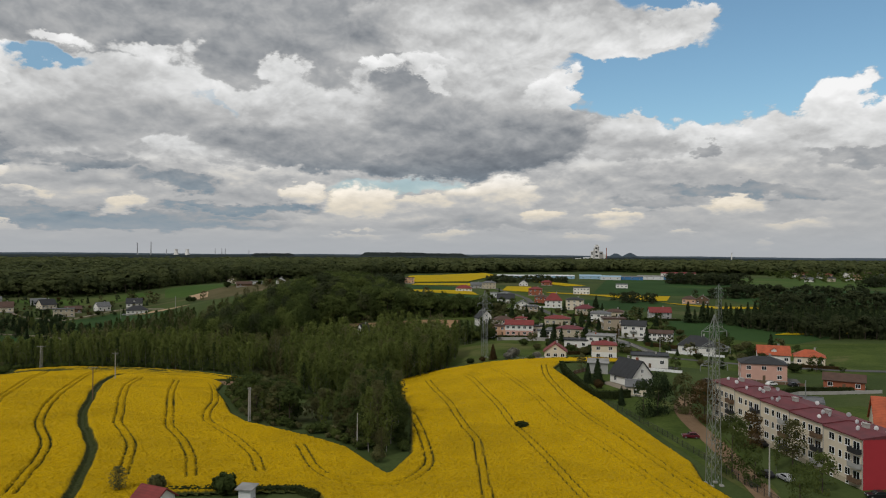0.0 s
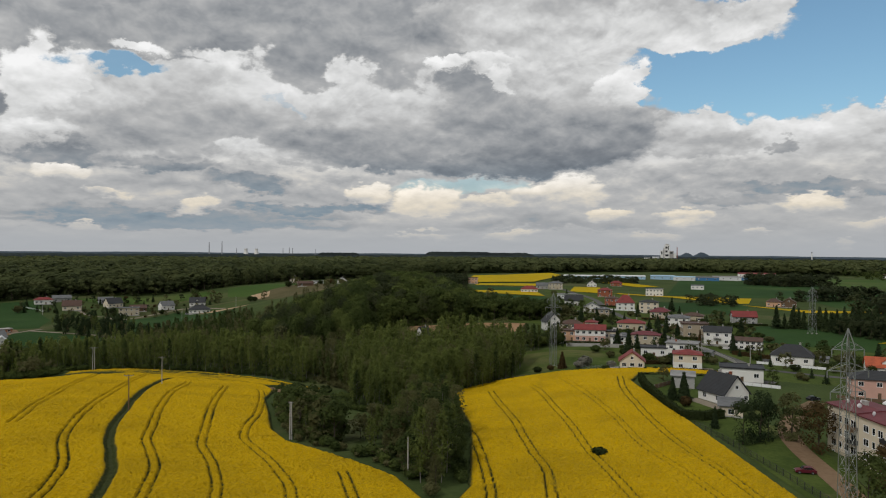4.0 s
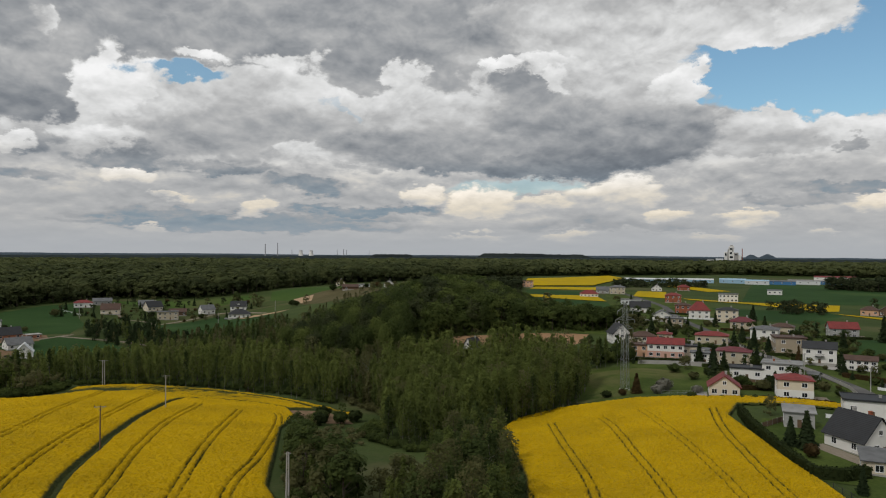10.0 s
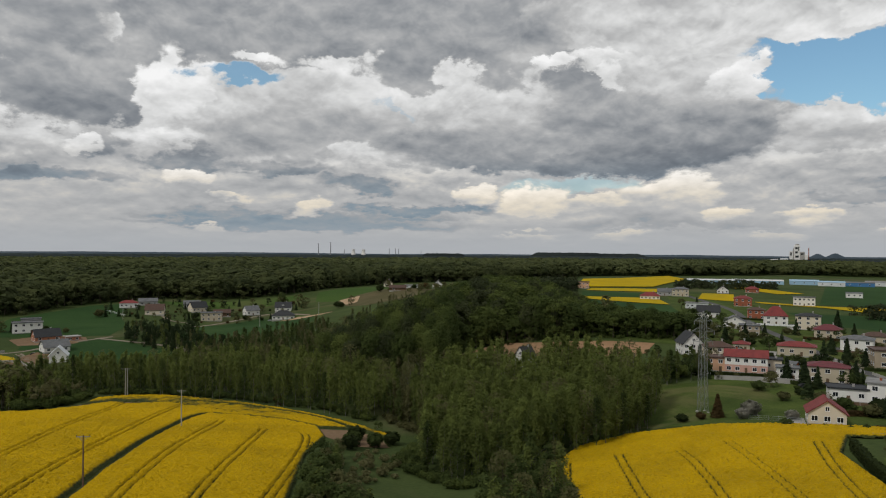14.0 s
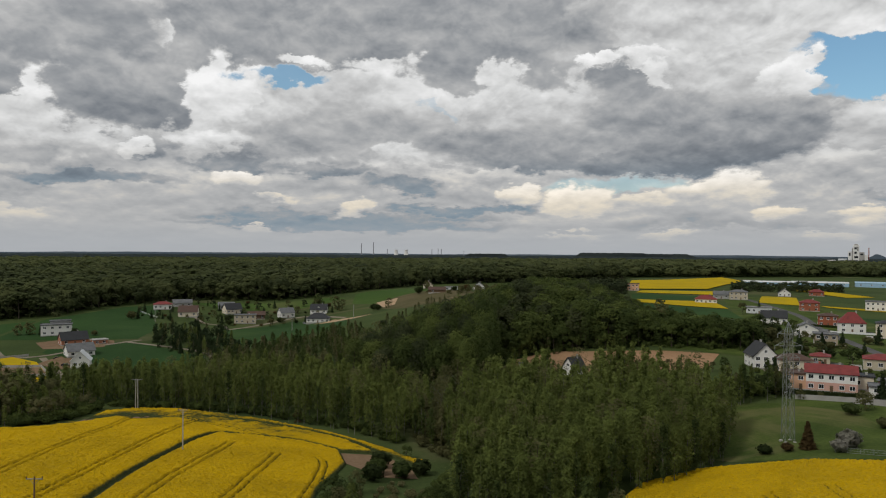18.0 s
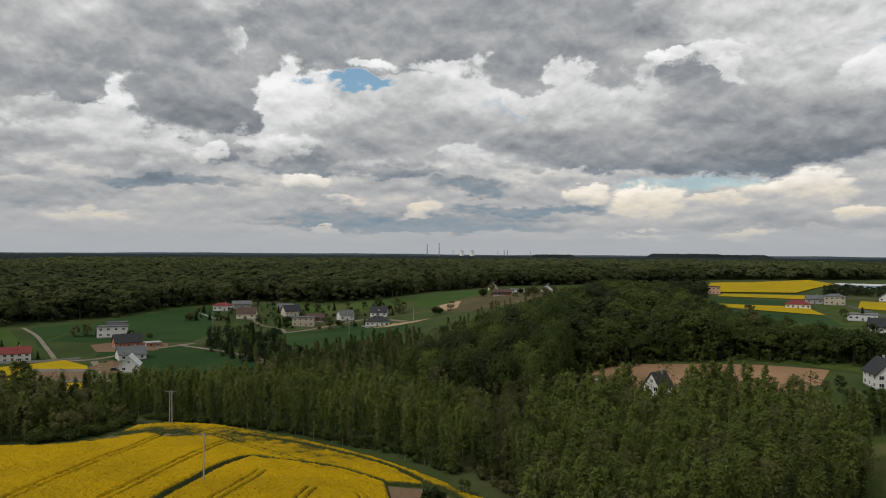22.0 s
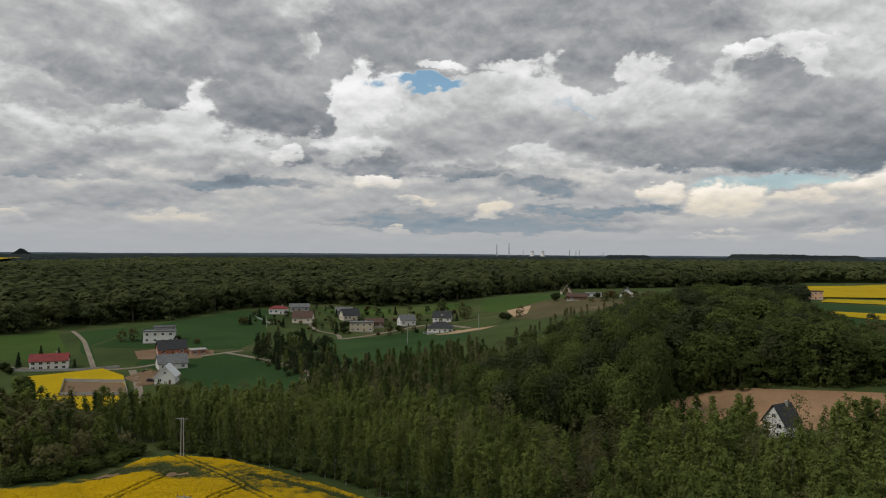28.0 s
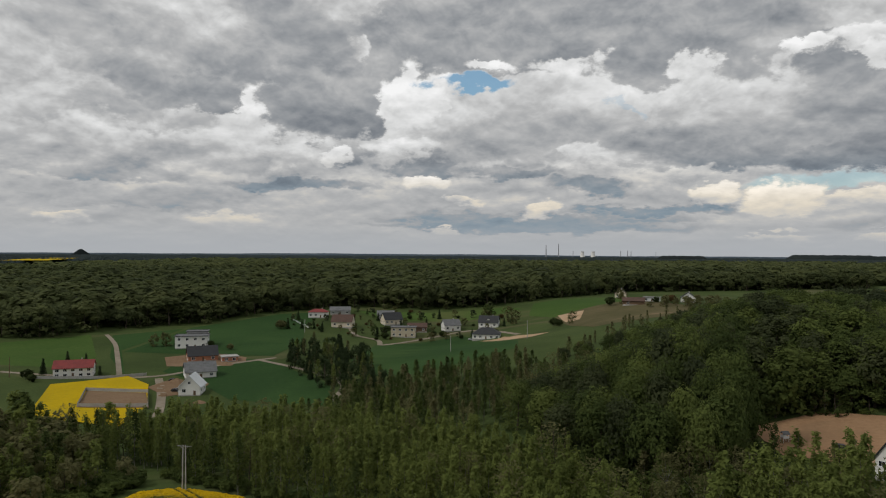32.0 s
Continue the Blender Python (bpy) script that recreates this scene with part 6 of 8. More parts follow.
def line_pole(x, y, tall, turn, mat, label, twin=0.0, arm=1.3, top=True):
    ob = thing("power_pole", pose(*on_land(x, y), 0, 0, turn), label, "utility pole", "power poles")
    for s in ((-twin / 2, twin / 2) if twin else (0.0,)):
        bm = bmesh.new()
        bar(bm, (s, 0, -0.8), (s * 0.7, 0, tall), 0.19, 8, 0.12)
        part("pole", bm, mat, ob)
    if top:
        bm = bmesh.new()
        box(bm, -arm, arm, -0.07, 0.07, tall - 0.35, tall - 0.2, 0.01)
        for s in (-0.6, 0.6):
            bar(bm, (s * arm, 0, tall - 0.3), (0, 0, tall - 1.2), 0.035)
        part("cross_arm", bm, STEEL, ob)
        for s in (-0.92, 0.0, 0.92):
            bm = bmesh.new()
            bar(bm, (s * arm, 0, tall - 0.2), (s * arm, 0, tall + 0.12), 0.07, 6)
            part("insulator", bm, R_BROWN, ob)
    return ob


line_pole(-108.7, 214.5, 10.2, 20, TIMBER, "weathered wooden power pole beside the ditch")
line_pole(-134.5, 283, 11.6, 20, CONCRETE, "pale concrete power pole in the rape")
line_pole(-194.5, 335, 11.4, 20, CONCRETE, "twin concrete power pole at the field edge", 0.9, 1.9)
line_pole(-55.3, 194, 9.2, 10, CONCRETE, "pale twin concrete pole before bushes", 0.45, 0.6)
line_pole(-22.5, 169, 8.6, 10, CONCRETE, "pale concrete pole before birches", top=False)
line_pole(-232, 594, 10, 0, CONCRETE, "pale concrete pole on dry ground", top=False)
line_pole(-262, 560, 9, 0, CONCRETE, "thin pole in green cereal", top=False)
line_pole(63, 143, 10.5, 0, CONCRETE, "concrete lamp pole before the flats", top=False)
line_pole(96, 196, 14, 0, STEEL, "thin grey pole behind the flats", top=False)
line_pole(98, 340, 8.5, 30, CONCRETE, "street pole beside the village road", 0, 0.9)
line_pole(86, 372, 8.5, 30, CONCRETE, "concrete street pole in the village", 0, 0.9)
line_pole(-400, 590, 9, 0, CONCRETE, "concrete pole in the hamlet", 0, 0.9)
line_pole(-404, 398, 9.5, 8, TIMBER, "leaning timber pole before a garden", top=False)


# ---- fences, walls, hedges ----
def fence(points, gap, tall, mat, label, solid=False, category="fence"):
    """Posts along a line with a railing or panel in each bay."""
    c = [Vector((*p, 0)) for p in points]
    spots = []
    for a, b in zip(c, c[1:]):
        k = max(1, round((b - a).length / gap))
        spots += [a.lerp(b, i / k) for i in range(k)]
    spots.append(c[-1])
    first = on_land(spots[0].x, spots[0].y)
    ob = thing("fence", Matrix.Translation(first), label, category)
    at = [Vector(on_land(s.x, s.y)) - Vector(first) for s in spots]
    bm = bmesh.new()
    box(bm, -0.06, 0.06, -0.06, 0.06, -0.4, tall + 0.1, 0.015)
    post = bpy.data.meshes.new("post")
    bm.to_mesh(post)
    bm.free()
    post.materials.append(CONCRETE if solid else mat)
    for p in at:
        o = new("post", post)
        o.parent, o.location = ob, p
    for a, b in zip(at, at[1:]):
        bm = bmesh.new()
        up = Vector((0, 0, 1))
        d = (b - a).normalized().cross(up) * 0.025
        if solid:
            lo, hi = (0.02, tall)
            corners = [a + up * lo, b + up * lo, b + up * hi, a + up * hi]
            v = [bm.verts.new(q + s * d) for s in (-1, 1) for q in corners]
            for loop in ((0, 1, 2, 3), (7, 6, 5, 4), (0, 4, 5, 1), (1, 5, 6, 2), (2, 6, 7, 3), (3, 7, 4, 0)):
                bm.faces.new([v[i] for i in loop])
        else:
            for z in (0.15, tall * 0.55, tall):
                bar(bm, a + up * z, b + up * z, 0.03)
            for i in range(1, 9):
                q = a.lerp(b, i / 9)
                bar(bm, q + up * 0.15, q + up * tall, 0.016, 3)
        panel = part("panel", bm, mat, ob)
        if not solid:
            tagged(panel, kind="stuff")
    return ob


fence([(47, 222), (51, 210), (56, 187), (59, 168), (61, 150), (62.5, 138)], 2.6, 1.6, DARK_METAL, "dark wire fence along the rape field")
fence([(88, 318), (93, 345), (92, 374), (84, 410)], 2.6, 1.3, CONCRETE, "pale concrete fence along the village road", True)
fence([(70, 480), (78, 430), (82, 412)], 3.0, 1.2, CONCRETE, "pale concrete garden wall", True, "wall")
fence([(24, 388), (40, 386), (52, 384)], 2.8, 1.7, CONCRETE, "pale concrete garden wall below the pink house", True, "wall")
fence([(24, 326), (34, 322), (42, 318)], 2.6, 1.3, STEEL, "grey wire garden fence beside the pasture")
fence([(86, 303), (72, 301), (52, 301)], 2.6, 1.2, STEEL, "wire fence behind the rape")
fence([(-353, 405), (-329, 419), (-306, 403), (-327, 386), (-353, 405)], 3.0, 1.9, CONCRETE, "low concrete wall round a fallow plot", True, "wall")
fence([(-394, 404), (-372, 425), (-362, 441)], 3.0, 1.3, CONCRETE, "pale garden fence before a red-roofed house", True)
fence([(-440, 620), (-424, 612), (-410, 605)], 3.0, 1.3, PLASTIC, "white garden fence in the hamlet")
fence([(100, 232), (118, 246), (150, 252)], 3.0, 1.2, CONCRETE, "low garden wall behind the flats", True, "wall")
fence([(45, 268), (52, 276), (60, 280)], 2.6, 1.5, TIMBER, "grey timber fence behind the hedge", True)


def hedge(points, wide, tall, leaves, label):
    """A clipped hedge: a dense core and leaf clumps over all its faces."""
    c = np.array(points, float)
    seg = [(a, b) for a, b in zip(c, c[1:])]
    p, nrm, core = [], [], []
    for a, b in seg:
        ln = np.linalg.norm(b - a)
        k = int(ln * 26)
        t = RNG.uniform(0, 1, k)
        side = np.array([-(b - a)[1], (b - a)[0]]) / ln
        face = RNG.integers(0, 3, k)
        off = np.where(face == 0, -0.5, np.where(face == 1, 0.5, RNG.uniform(-0.5, 0.5, k))) * wide
        z = np.where(face == 2, tall, RNG.uniform(0, tall, k)) * RNG.uniform(0.94, 1.04, k)
        xy = a + (b - a) * t[:, None] + side * off[:, None]
        p.append(np.c_[xy, land(xy[:, 0], xy[:, 1]) + z])
        nrm.append(np.c_[side * np.sign(off)[:, None] * (face < 2)[:, None], np.where(face == 2, 1.0, 0.2)])
        s = side * wide * 0.42
        n = max(1, int(ln / 4))
        for i in range(n):
            u, v = a + (b - a) * i / n, a + (b - a) * (i + 1) / n
            lo = [np.r_[q, float(land(*q)) - 0.2] for q in (u - s, v - s, v + s, u + s)]
            hi = [q + (0, 0, tall * 0.95 + 0.2) for q in lo]
            core += [hi, [lo[0], lo[1], hi[1], hi[0]], [lo[2], lo[3], hi[3], hi[2]], [lo[1], lo[2], hi[2], hi[1]], [lo[3], lo[0], hi[0], hi[3]]]
    q = np.concatenate([cards(np.concatenate(p), np.concatenate(nrm), 0.24, RNG), np.array(core)])
    ob = new("hedge", quads_mesh("hedge", q, leaves))
    return tagged(ob, label, "hedge")


hedge([(43.5, 287), (42.2, 270), (43.3, 247), (45.5, 229), (51, 228.5), (57, 231.5)], 1.6, 2.6, HEDGE, "tall clipped dark hedge round a garden")
hedge([(53, 331), (66, 333), (76, 336)], 1.4, 1.6, RUST, "low orange-brown clipped hedge")
hedge([(76, 240), (84, 239), (90, 250)], 1.4, 1.8, HEDGE, "clipped dark hedge behind a lane")
hedge([(104, 238), (120, 250), (140, 252)], 1.4, 2.0, HEDGE, "dark hedge behind the flats")
hedge([(84, 298), (92, 312), (96, 326)], 1.4, 1.7, HEDGE, "dark clipped hedge beside the village road")
hedge([(100, 372), (112, 362), (124, 356)], 1.6, 1.8, RUST, "brown and green hedge along a road")
hedge([(88, 180), (90, 200)], 1.4, 1.5, RUST, "brown hedge behind the flats")


# ---- cars ----
def car(x, y, turn, paint, label):
    ob = thing("car", pose(*on_land(x, y, 0.14), 0, 0, turn), label, "car", "parked cars")
    bm = bmesh.new()
    prism(bm, [(-2.1, 0.28), (2.1, 0.28), (2.15, 0.62), (1.95, 0.82), (0.95, 0.95), (-1.75, 0.98), (-2.1, 0.85), (-2.15, 0.5)], -0.86, 0.86, "y")
    prism(bm, [(0.95, 0.92), (0.25, 1.44), (-1.15, 1.46), (-1.85, 0.96)], -0.72, 0.72, "y")
    bmesh.ops.recalc_face_normals(bm, faces=bm.faces)
    bmesh.ops.bevel(bm, geom=bm.edges[:], offset=0.05, segments=1, affect="EDGES")
    part("body", bm, paint, ob)
    for s in (-1, 1):
        bm = bmesh.new()
        prism(bm, [(0.72, 0.98), (0.22, 1.36), (-1.10, 1.38), (-1.6, 1.0)], s * 0.735 - 0.01, s * 0.735 + 0.01, "y")
        part("side_window", bm, GLASS, ob)
    bm = bmesh.new()
    slab(bm, [(1.0, -0.62, 0.96), (1.0, 0.62, 0.96), (0.33, 0.58, 1.42), (0.33, -0.58, 1.42)], 0.02)
    part("windscreen", bm, GLASS, ob)
    for sx in (-1.3, 1.35):
        for sy in (-0.82, 0.82):
            bm = bmesh.new()
            bar(bm, (sx, sy - 0.1, 0.30), (sx, sy + 0.1, 0.30), 0.31, 12)
            wheel = part("wheel", bm, DARK_METAL, ob)
            bm = bmesh.new()
            bar(bm, (sx, sy - 0.11, 0.30), (sx, sy + 0.11, 0.30), 0.19, 8)
            part("rim", bm, STEEL, wheel)
    for s in (-0.6, 0.6):
        bm = bmesh.new()
        box(bm, 2.02, 2.13, s - 0.18, s + 0.18, 0.6, 0.74, 0.02)
        part("headlight", bm, PLASTIC, ob)
    return ob


MAROON_CAR = painted("maroon_car_paint", (0.10, 0.012, 0.022), 0.05, 0.3)
BLACK_CAR = painted("black_car_paint", (0.012, 0.012, 0.014), 0.05, 0.3)
SILVER_CAR = painted("silver_car_paint", (0.34, 0.35, 0.37), 0.05, 0.3)
WHITE_CAR = painted("white_car_paint", (0.66, 0.66, 0.66), 0.05, 0.3)
car(62, 187, 172, MAROON_CAR, "maroon saloon car on the grass")
car(77.5, 181, 100, BLACK_CAR, "black car parked before the flats")
car(68, 156, 100, BLACK_CAR, "black estate car under the trees")
car(71, 153.5, 100, SILVER_CAR, "dark silver car under the trees")
car(84, 142.5, 175, BLACK_CAR, "black car beside the red end wall")
car(93, 262, 20, BLACK_CAR, "black car on the village lane")
car(116, 262, 20, WHITE_CAR, "white car before a garage")
car(124, 262, 20, BLACK_CAR, "dark car before a garage")
car(53, 377, 10, BLACK_CAR, "dark car in a garden yard")
car(-296, 640, 30, SILVER_CAR, "silver car beside a new house")
car(-340, 440, 40, BLACK_CAR, "black van at the building yard")
car(-322, 428, 20, BLACK_CAR, "dark car beside the unfinished house")

# ---- trees by the flats and the gardens ----
GARDEN = "garden trees"
tree("pine", 55, 207, 11.5, "oak", SPRUCE, "dark pine beside the field fence", n=1600, wide=0.82, group=GARDEN)
tree("pine", 60, 210, 13, "oak", SPRUCE, "tall dark pine beside the lane", n=1600, wide=0.82, group=GARDEN)
tree("pine", 63, 213, 10, "oak", SPRUCE, "dark pine beside the lane", n=1600, wide=0.82, group=GARDEN)
tree("tree", 69, 214, 12, "oak", BARE, "budding tree beside the lane", n=1040, group=GARDEN)
tree("tree", 71.5, 204, 12.5, "oak", RUST, "brown budding tree on the grass", n=2200, group=GARDEN)
tree("tree", 61, 157, 13.5, "oak", FRESH, "green lime tree beside the pylon", n=2400, wide=0.95, group=GARDEN)
tree("tree", 63, 150, 8.5, "oak", OAK, "small green tree beside a path", n=1040, group=GARDEN)
tree("tree", 74, 178, 9.5, "oak", RUST, "brown budding tree before the flats", n=1040, group=GARDEN)
tree("tree", 76.5, 162, 11, "bare", BARE, "bare brown tree before the flats", n=1800, wide=1.5, group=GARDEN)
tree("tree", 72, 160, 8, "birch", BIRCH, "slender green tree before the flats", n=840, group=GARDEN)
tree("tree", 75, 146, 8.5, "oak", BIRCH, "pale green tree before the flats", n=1240, group=GARDEN)
tree("tree", 66, 136.5, 8.5, "oak", FRESH, "bright green tree by the lane", n=2200, group=GARDEN)
tree("bush", -43, 134.5, 4.6, "bush", OAK, "round green bush at the field edge", "bush", n=1040)
tree("tree", -62, 132, 5.5, "bare", BARE, "bare shrub at the field edge", n=1400, wide=1.7)
tree("bush", -56, 135, 3.6, "bush", BARE, "brown bush at the field edge", "bush", n=840)
tree("bush", 18.6, 192, 2.6, "bush", HEDGE, "lone dark bush in the rape", "bush", n=840, wide=1.5)
house(-53.8, 124, 25, 5.2, 4.6, 2.4, "gable", 1.7, WHITE, R_RED, "small shed with red roof at the field edge", 1, 1, 1, 0, name="shed", category="shed")
house(-38.3, 131.5, 8, 2.4, 2.2, 2.2, "shed", 0.3, PALE_STEEL, R_FELT, "small pale garden shed beside rape", 1, 0, 0, 0, door=False, name="shed", category="shed")
hedge([(-58, 133), (-50, 134.5), (-40, 136), (-30, 137.5), (-25, 134)], 1.2, 1.3, HEDGE, "low dark hedge along the field's foot")
tree("spruce", 50.5, 250, 9, "spruce", SPRUCE, "dark blue spruce in a garden", n=1040, wide=1.3, group=GARDEN)
tree("spruce", 47.5, 252, 7, "spruce", SPRUCE, "dark spruce in a garden", n=1040, wide=1.3, group=GARDEN)
tree("bush", 49.5, 243, 3.6, "bush", RUST, "golden-brown shrub in a garden", "bush", n=840, group=GARDEN)
tree("tree", 51, 284, 6, "oak", BARE, "budding yellow tree behind rape", n=840, group=GARDEN)
tree("tree", 52, 221, 6, "spruce", SPRUCE, "small dark fir beside rape", n=840, group=GARDEN)
tree("tree", 88, 284, 6.5, "oak", OAK, "round willow beside a white house", n=1040, group=GARDEN)
tree("spruce", 18.5, 330, 7.2, "spruce", RUST, "dark red-brown cypress on the pasture", n=1240, wide=1.4, group=GARDEN)
tree("bush", 13.5, 328, 2.6, "bush", RUST, "rust-brown bush beside the pylon", "bush", n=640, wide=1.3, group=GARDEN)
tree("bush", 8, 326, 2.8, "bush", HEDGE, "dark green bush on the pasture", "bush", n=640, wide=1.4, group=GARDEN)
tree("tree", 28, 331, 5.0, "bush", BLOSSOM, "white flowering fruit tree", n=1240, wide=1.2, group=GARDEN)
tree("tree", 25, 326, 3.6, "bush", BLOSSOM, "small white flowering tree", n=840, wide=1.2, group=GARDEN)
tree("tree", 38, 324, 3.0, "bush", BLOSSOM, "white flowering shrub by a fence", n=840, wide=1.4, group=GARDEN)
for x, y, tall in ((49, 387, 9.5), (53.5, 380, 10), (57, 377, 8), (70, 391, 11), (72, 387, 9), (84, 443, 10), (116, 582, 11), (113, 575, 8), (103, 452, 8), (108, 520, 9), (45, 700, 9), (-4, 508, 8), (-7, 507, 7), (-11, 505, 8)):
    tree("spruce", x, y, tall, "spruce", SPRUCE, "dark spruce in a village garden", n=600, wide=1.25, group=GARDEN)
tree("spruce", 92, 400, 8, "spruce", RUST, "golden cypress beside a tan house", n=600, group=GARDEN)
for x, y, tall, mat in ((28, 536, 12, OAK), (19, 500, 12, SPRUCE), (24, 510, 11, OAK), (14, 495, 9, OAK), (32, 680, 9, BARE), (38, 560, 9, OAK), (10, 505, 10, BARE), (45, 540, 10, OAK), (36, 500, 8, BARE)):
    tree("tree", x, y, tall, "oak", mat, "broad garden tree in the village", n=840, wide=1.15, group=GARDEN)

# shrubs and small trees between the houses
BUILT = [tuple(o.location[:2]) for o in scene.objects if o.get("category") in ("house", "garage", "shed", "building", "barn")]
ROADS = np.concatenate([smooth_line(l, 4.0) for l in ([(78, 290), (95, 330), (92, 380), (80, 430), (74, 500), (68, 590), (70, 700), (52, 820)], [(95, 330), (120, 318), (170, 300)])])
GARDENS = [(20, 385), (48, 340), (100, 300), (170, 290), (165, 360), (130, 420), (150, 520), (110, 600), (100, 780), (30, 860), (10, 760), (35, 620), (20, 480)]
count = 0
for x, y, tall, _ in scatter(GARDENS, 9.5, 5.0, 0.5):
    if min(math.dist((x, y), b) for b in BUILT) < 8.5 or np.hypot(ROADS[:, 0] - x, ROADS[:, 1] - y).min() < 5 or count > 230:
        continue
    count += 1
    kind, mat, what = [("bush", HEDGE, "dark green garden shrub"), ("oak", OAK, "small green garden tree"), ("bush", BARE, "brown budding garden shrub"), ("spruce", SPRUCE, "small dark garden fir"), ("oak", BARE, "budding garden fruit tree"), ("bush", OAK, "green shrub in a garden")][count % 6]
    tall = tall * {"bush": 0.62, "oak": 1.0, "spruce": 1.25}[kind]
    tree("bush" if kind == "bush" else "tree", x, y, tall, kind, mat, what, "bush" if kind == "bush" else "tree", n=400, wide=1.4, group=GARDEN)

# the hamlet's gardens
for x, y, tall, kind, mat in ((-402, 610, 6, "spruce", SPRUCE), (-406, 606, 5, "spruce", SPRUCE), (-412, 600, 7, "spruce", SPRUCE), (-418, 592, 8, "spruce", SPRUCE), (-421, 588, 7, "bush", BARE), (-398, 604, 4, "bush", HEDGE),
                              (-365, 623, 8, "oak", OAK), (-360, 630, 7, "oak", OAK), (-373, 690, 7, "oak", BARE), (-440, 625, 8, "spruce", SPRUCE), (-404, 640, 6, "oak", BARE), (-352, 618, 5, "bush", HEDGE),
                              (-401, 412, 8, "spruce", SPRUCE), (-408, 428, 8.5, "spruce", SPRUCE), (-405, 436, 7, "spruce", SPRUCE), (-375, 425, 6, "spruce", SPRUCE), (-396, 402, 5, "bush", HEDGE), (-388, 400, 4, "bush", HEDGE),
                              (-421, 495, 9, "oak", BARE), (-426, 490, 8, "oak", BARE), (-415, 498, 8, "spruce", SPRUCE), (-395, 506, 5, "bush", HEDGE), (-380, 508, 4, "bush", BARE), (-325, 650, 5, "bush", HEDGE), (-312, 690, 12, "oak", BARE),
                              (-300, 700, 12, "oak", BARE), (-318, 705, 13, "oak", OAK), (-288, 690, 10, "oak", BARE), (-245, 660, 6, "bush", HEDGE), (-238, 652, 5, "bush", HEDGE), (-230, 655, 8, "oak", BARE), (-232, 730, 7, "bush", HEDGE), (-225, 738, 9, "oak", BARE),
                              (-200, 735, 5, "bush", HEDGE), (-190, 740, 6, "bush", RUST), (-245, 790, 9, "oak", BARE)):
    tree("bush" if kind == "bush" else "tree", x, y, tall, kind, mat, {"bush": "dark garden shrub in the hamlet", "oak": "budding tree beside the hamlet", "spruce": "dark fir in a hamlet garden"}[kind], "bush" if kind == "bush" else "tree", n=440, wide=1.2, group="trees of the hamlet")

HAMLET_PLOTS = [(-448, 625), (-425, 592), (-398, 598), (-345, 612), (-300, 632), (-276, 660), (-285, 700), (-335, 720), (-400, 705), (-448, 680)]
for k, (x, y, tall, _) in enumerate(scatter(HAMLET_PLOTS, 13, 5.0, 0.4)):
    if min(math.dist((x, y), b) for b in BUILT) < 10:
        continue
    kind, mat, what = [("oak", BARE, "budding fruit tree in a hamlet garden"), ("bush", HEDGE, "dark shrub in a hamlet garden"), ("oak", BROADLEAF, "small dark tree in a hamlet garden"), ("spruce", SPRUCE, "dark fir in a hamlet garden"), ("bush", RUST, "brown shrub in a hamlet garden")][k % 5]
    tree("bush" if kind == "bush" else "tree", x, y, tall * (0.6 if kind == "bush" else 1.1), kind, mat, what, "bush" if kind == "bush" else "tree", n=360, wide=1.3, group="trees of the hamlet")

# the copse of pines
for k, (x, y, tall, wide) in enumerate(scatter([(-345, 520), (-314, 489), (-277, 466), (-240, 442), (-216, 438), (-220, 452), (-255, 486), (-285, 515), (-318, 535), (-345, 540)], 7.0, 9.5, 0.3)):
    kind, mat, what = [("oak", SPRUCE, "dark pine of a small copse"), ("birch", BIRCH, "young birch in a pine copse"), ("spruce", SPRUCE, "dark spruce of a small copse"), ("oak", SPRUCE, "dark pine of a small copse"), ("birch", BARE, "budding birch in a pine copse")][k % 5]
    tree("pine" if mat is SPRUCE else "birch", x, y, tall, kind, mat, what, n=600, wide=0.9 if kind == "oak" else 1.2, group="trees of the copse")

# thickets between the two halves of the field
NEAR_L = [(-59, 207), (-51, 195), (-42, 191), (-46, 207), (-60, 226), (-70, 246), (-80, 280), (-87, 278), (-75, 242)]
for k, (x, y, tall, wide) in enumerate(scatter(NEAR_L, 4.8, 9.5, 0.3)):
    kind, mat, what = [("oak", OAK, "green bushy tree at the field edge"), ("oak", BARE, "budding willow at the field edge"), ("bush", OAK, "broad green bush at the field edge"), ("birch", BIRCH, "young birch at the field edge")][k % 4]
    tree("tree", x, y, tall * (0.7 if kind == "bush" else 1.0) * (0.5 if y > 262 else 0.78 if y > 238 else 1.0), kind, mat, what, n=900, wide=1.2, group="trees of the thicket")
NEAR_R = [(-19, 160), (-14, 168), (-14, 200), (-18, 235), (-24, 258), (-32, 258), (-33, 232), (-31, 205), (-28, 184), (-24, 172)]
for k, (x, y, tall, wide) in enumerate(scatter(NEAR_R, 4.4, 12.5, 0.25)):
    kind, mat, what = [("birch", BIRCH, "tall birch of the hollow"), ("birch", BIRCH, "tall birch of the hollow"), ("oak", OAK, "green tree of the hollow"), ("bare", BARE, "bare tree of the hollow"), ("birch", OAK, "birch of the hollow")][k % 5]
    tree("tree" if kind != "birch" else "birch", x, y, tall * (0.8 if kind == "oak" else 1), kind, mat, what, n=1100, wide=1.15, group="trees of the thicket")
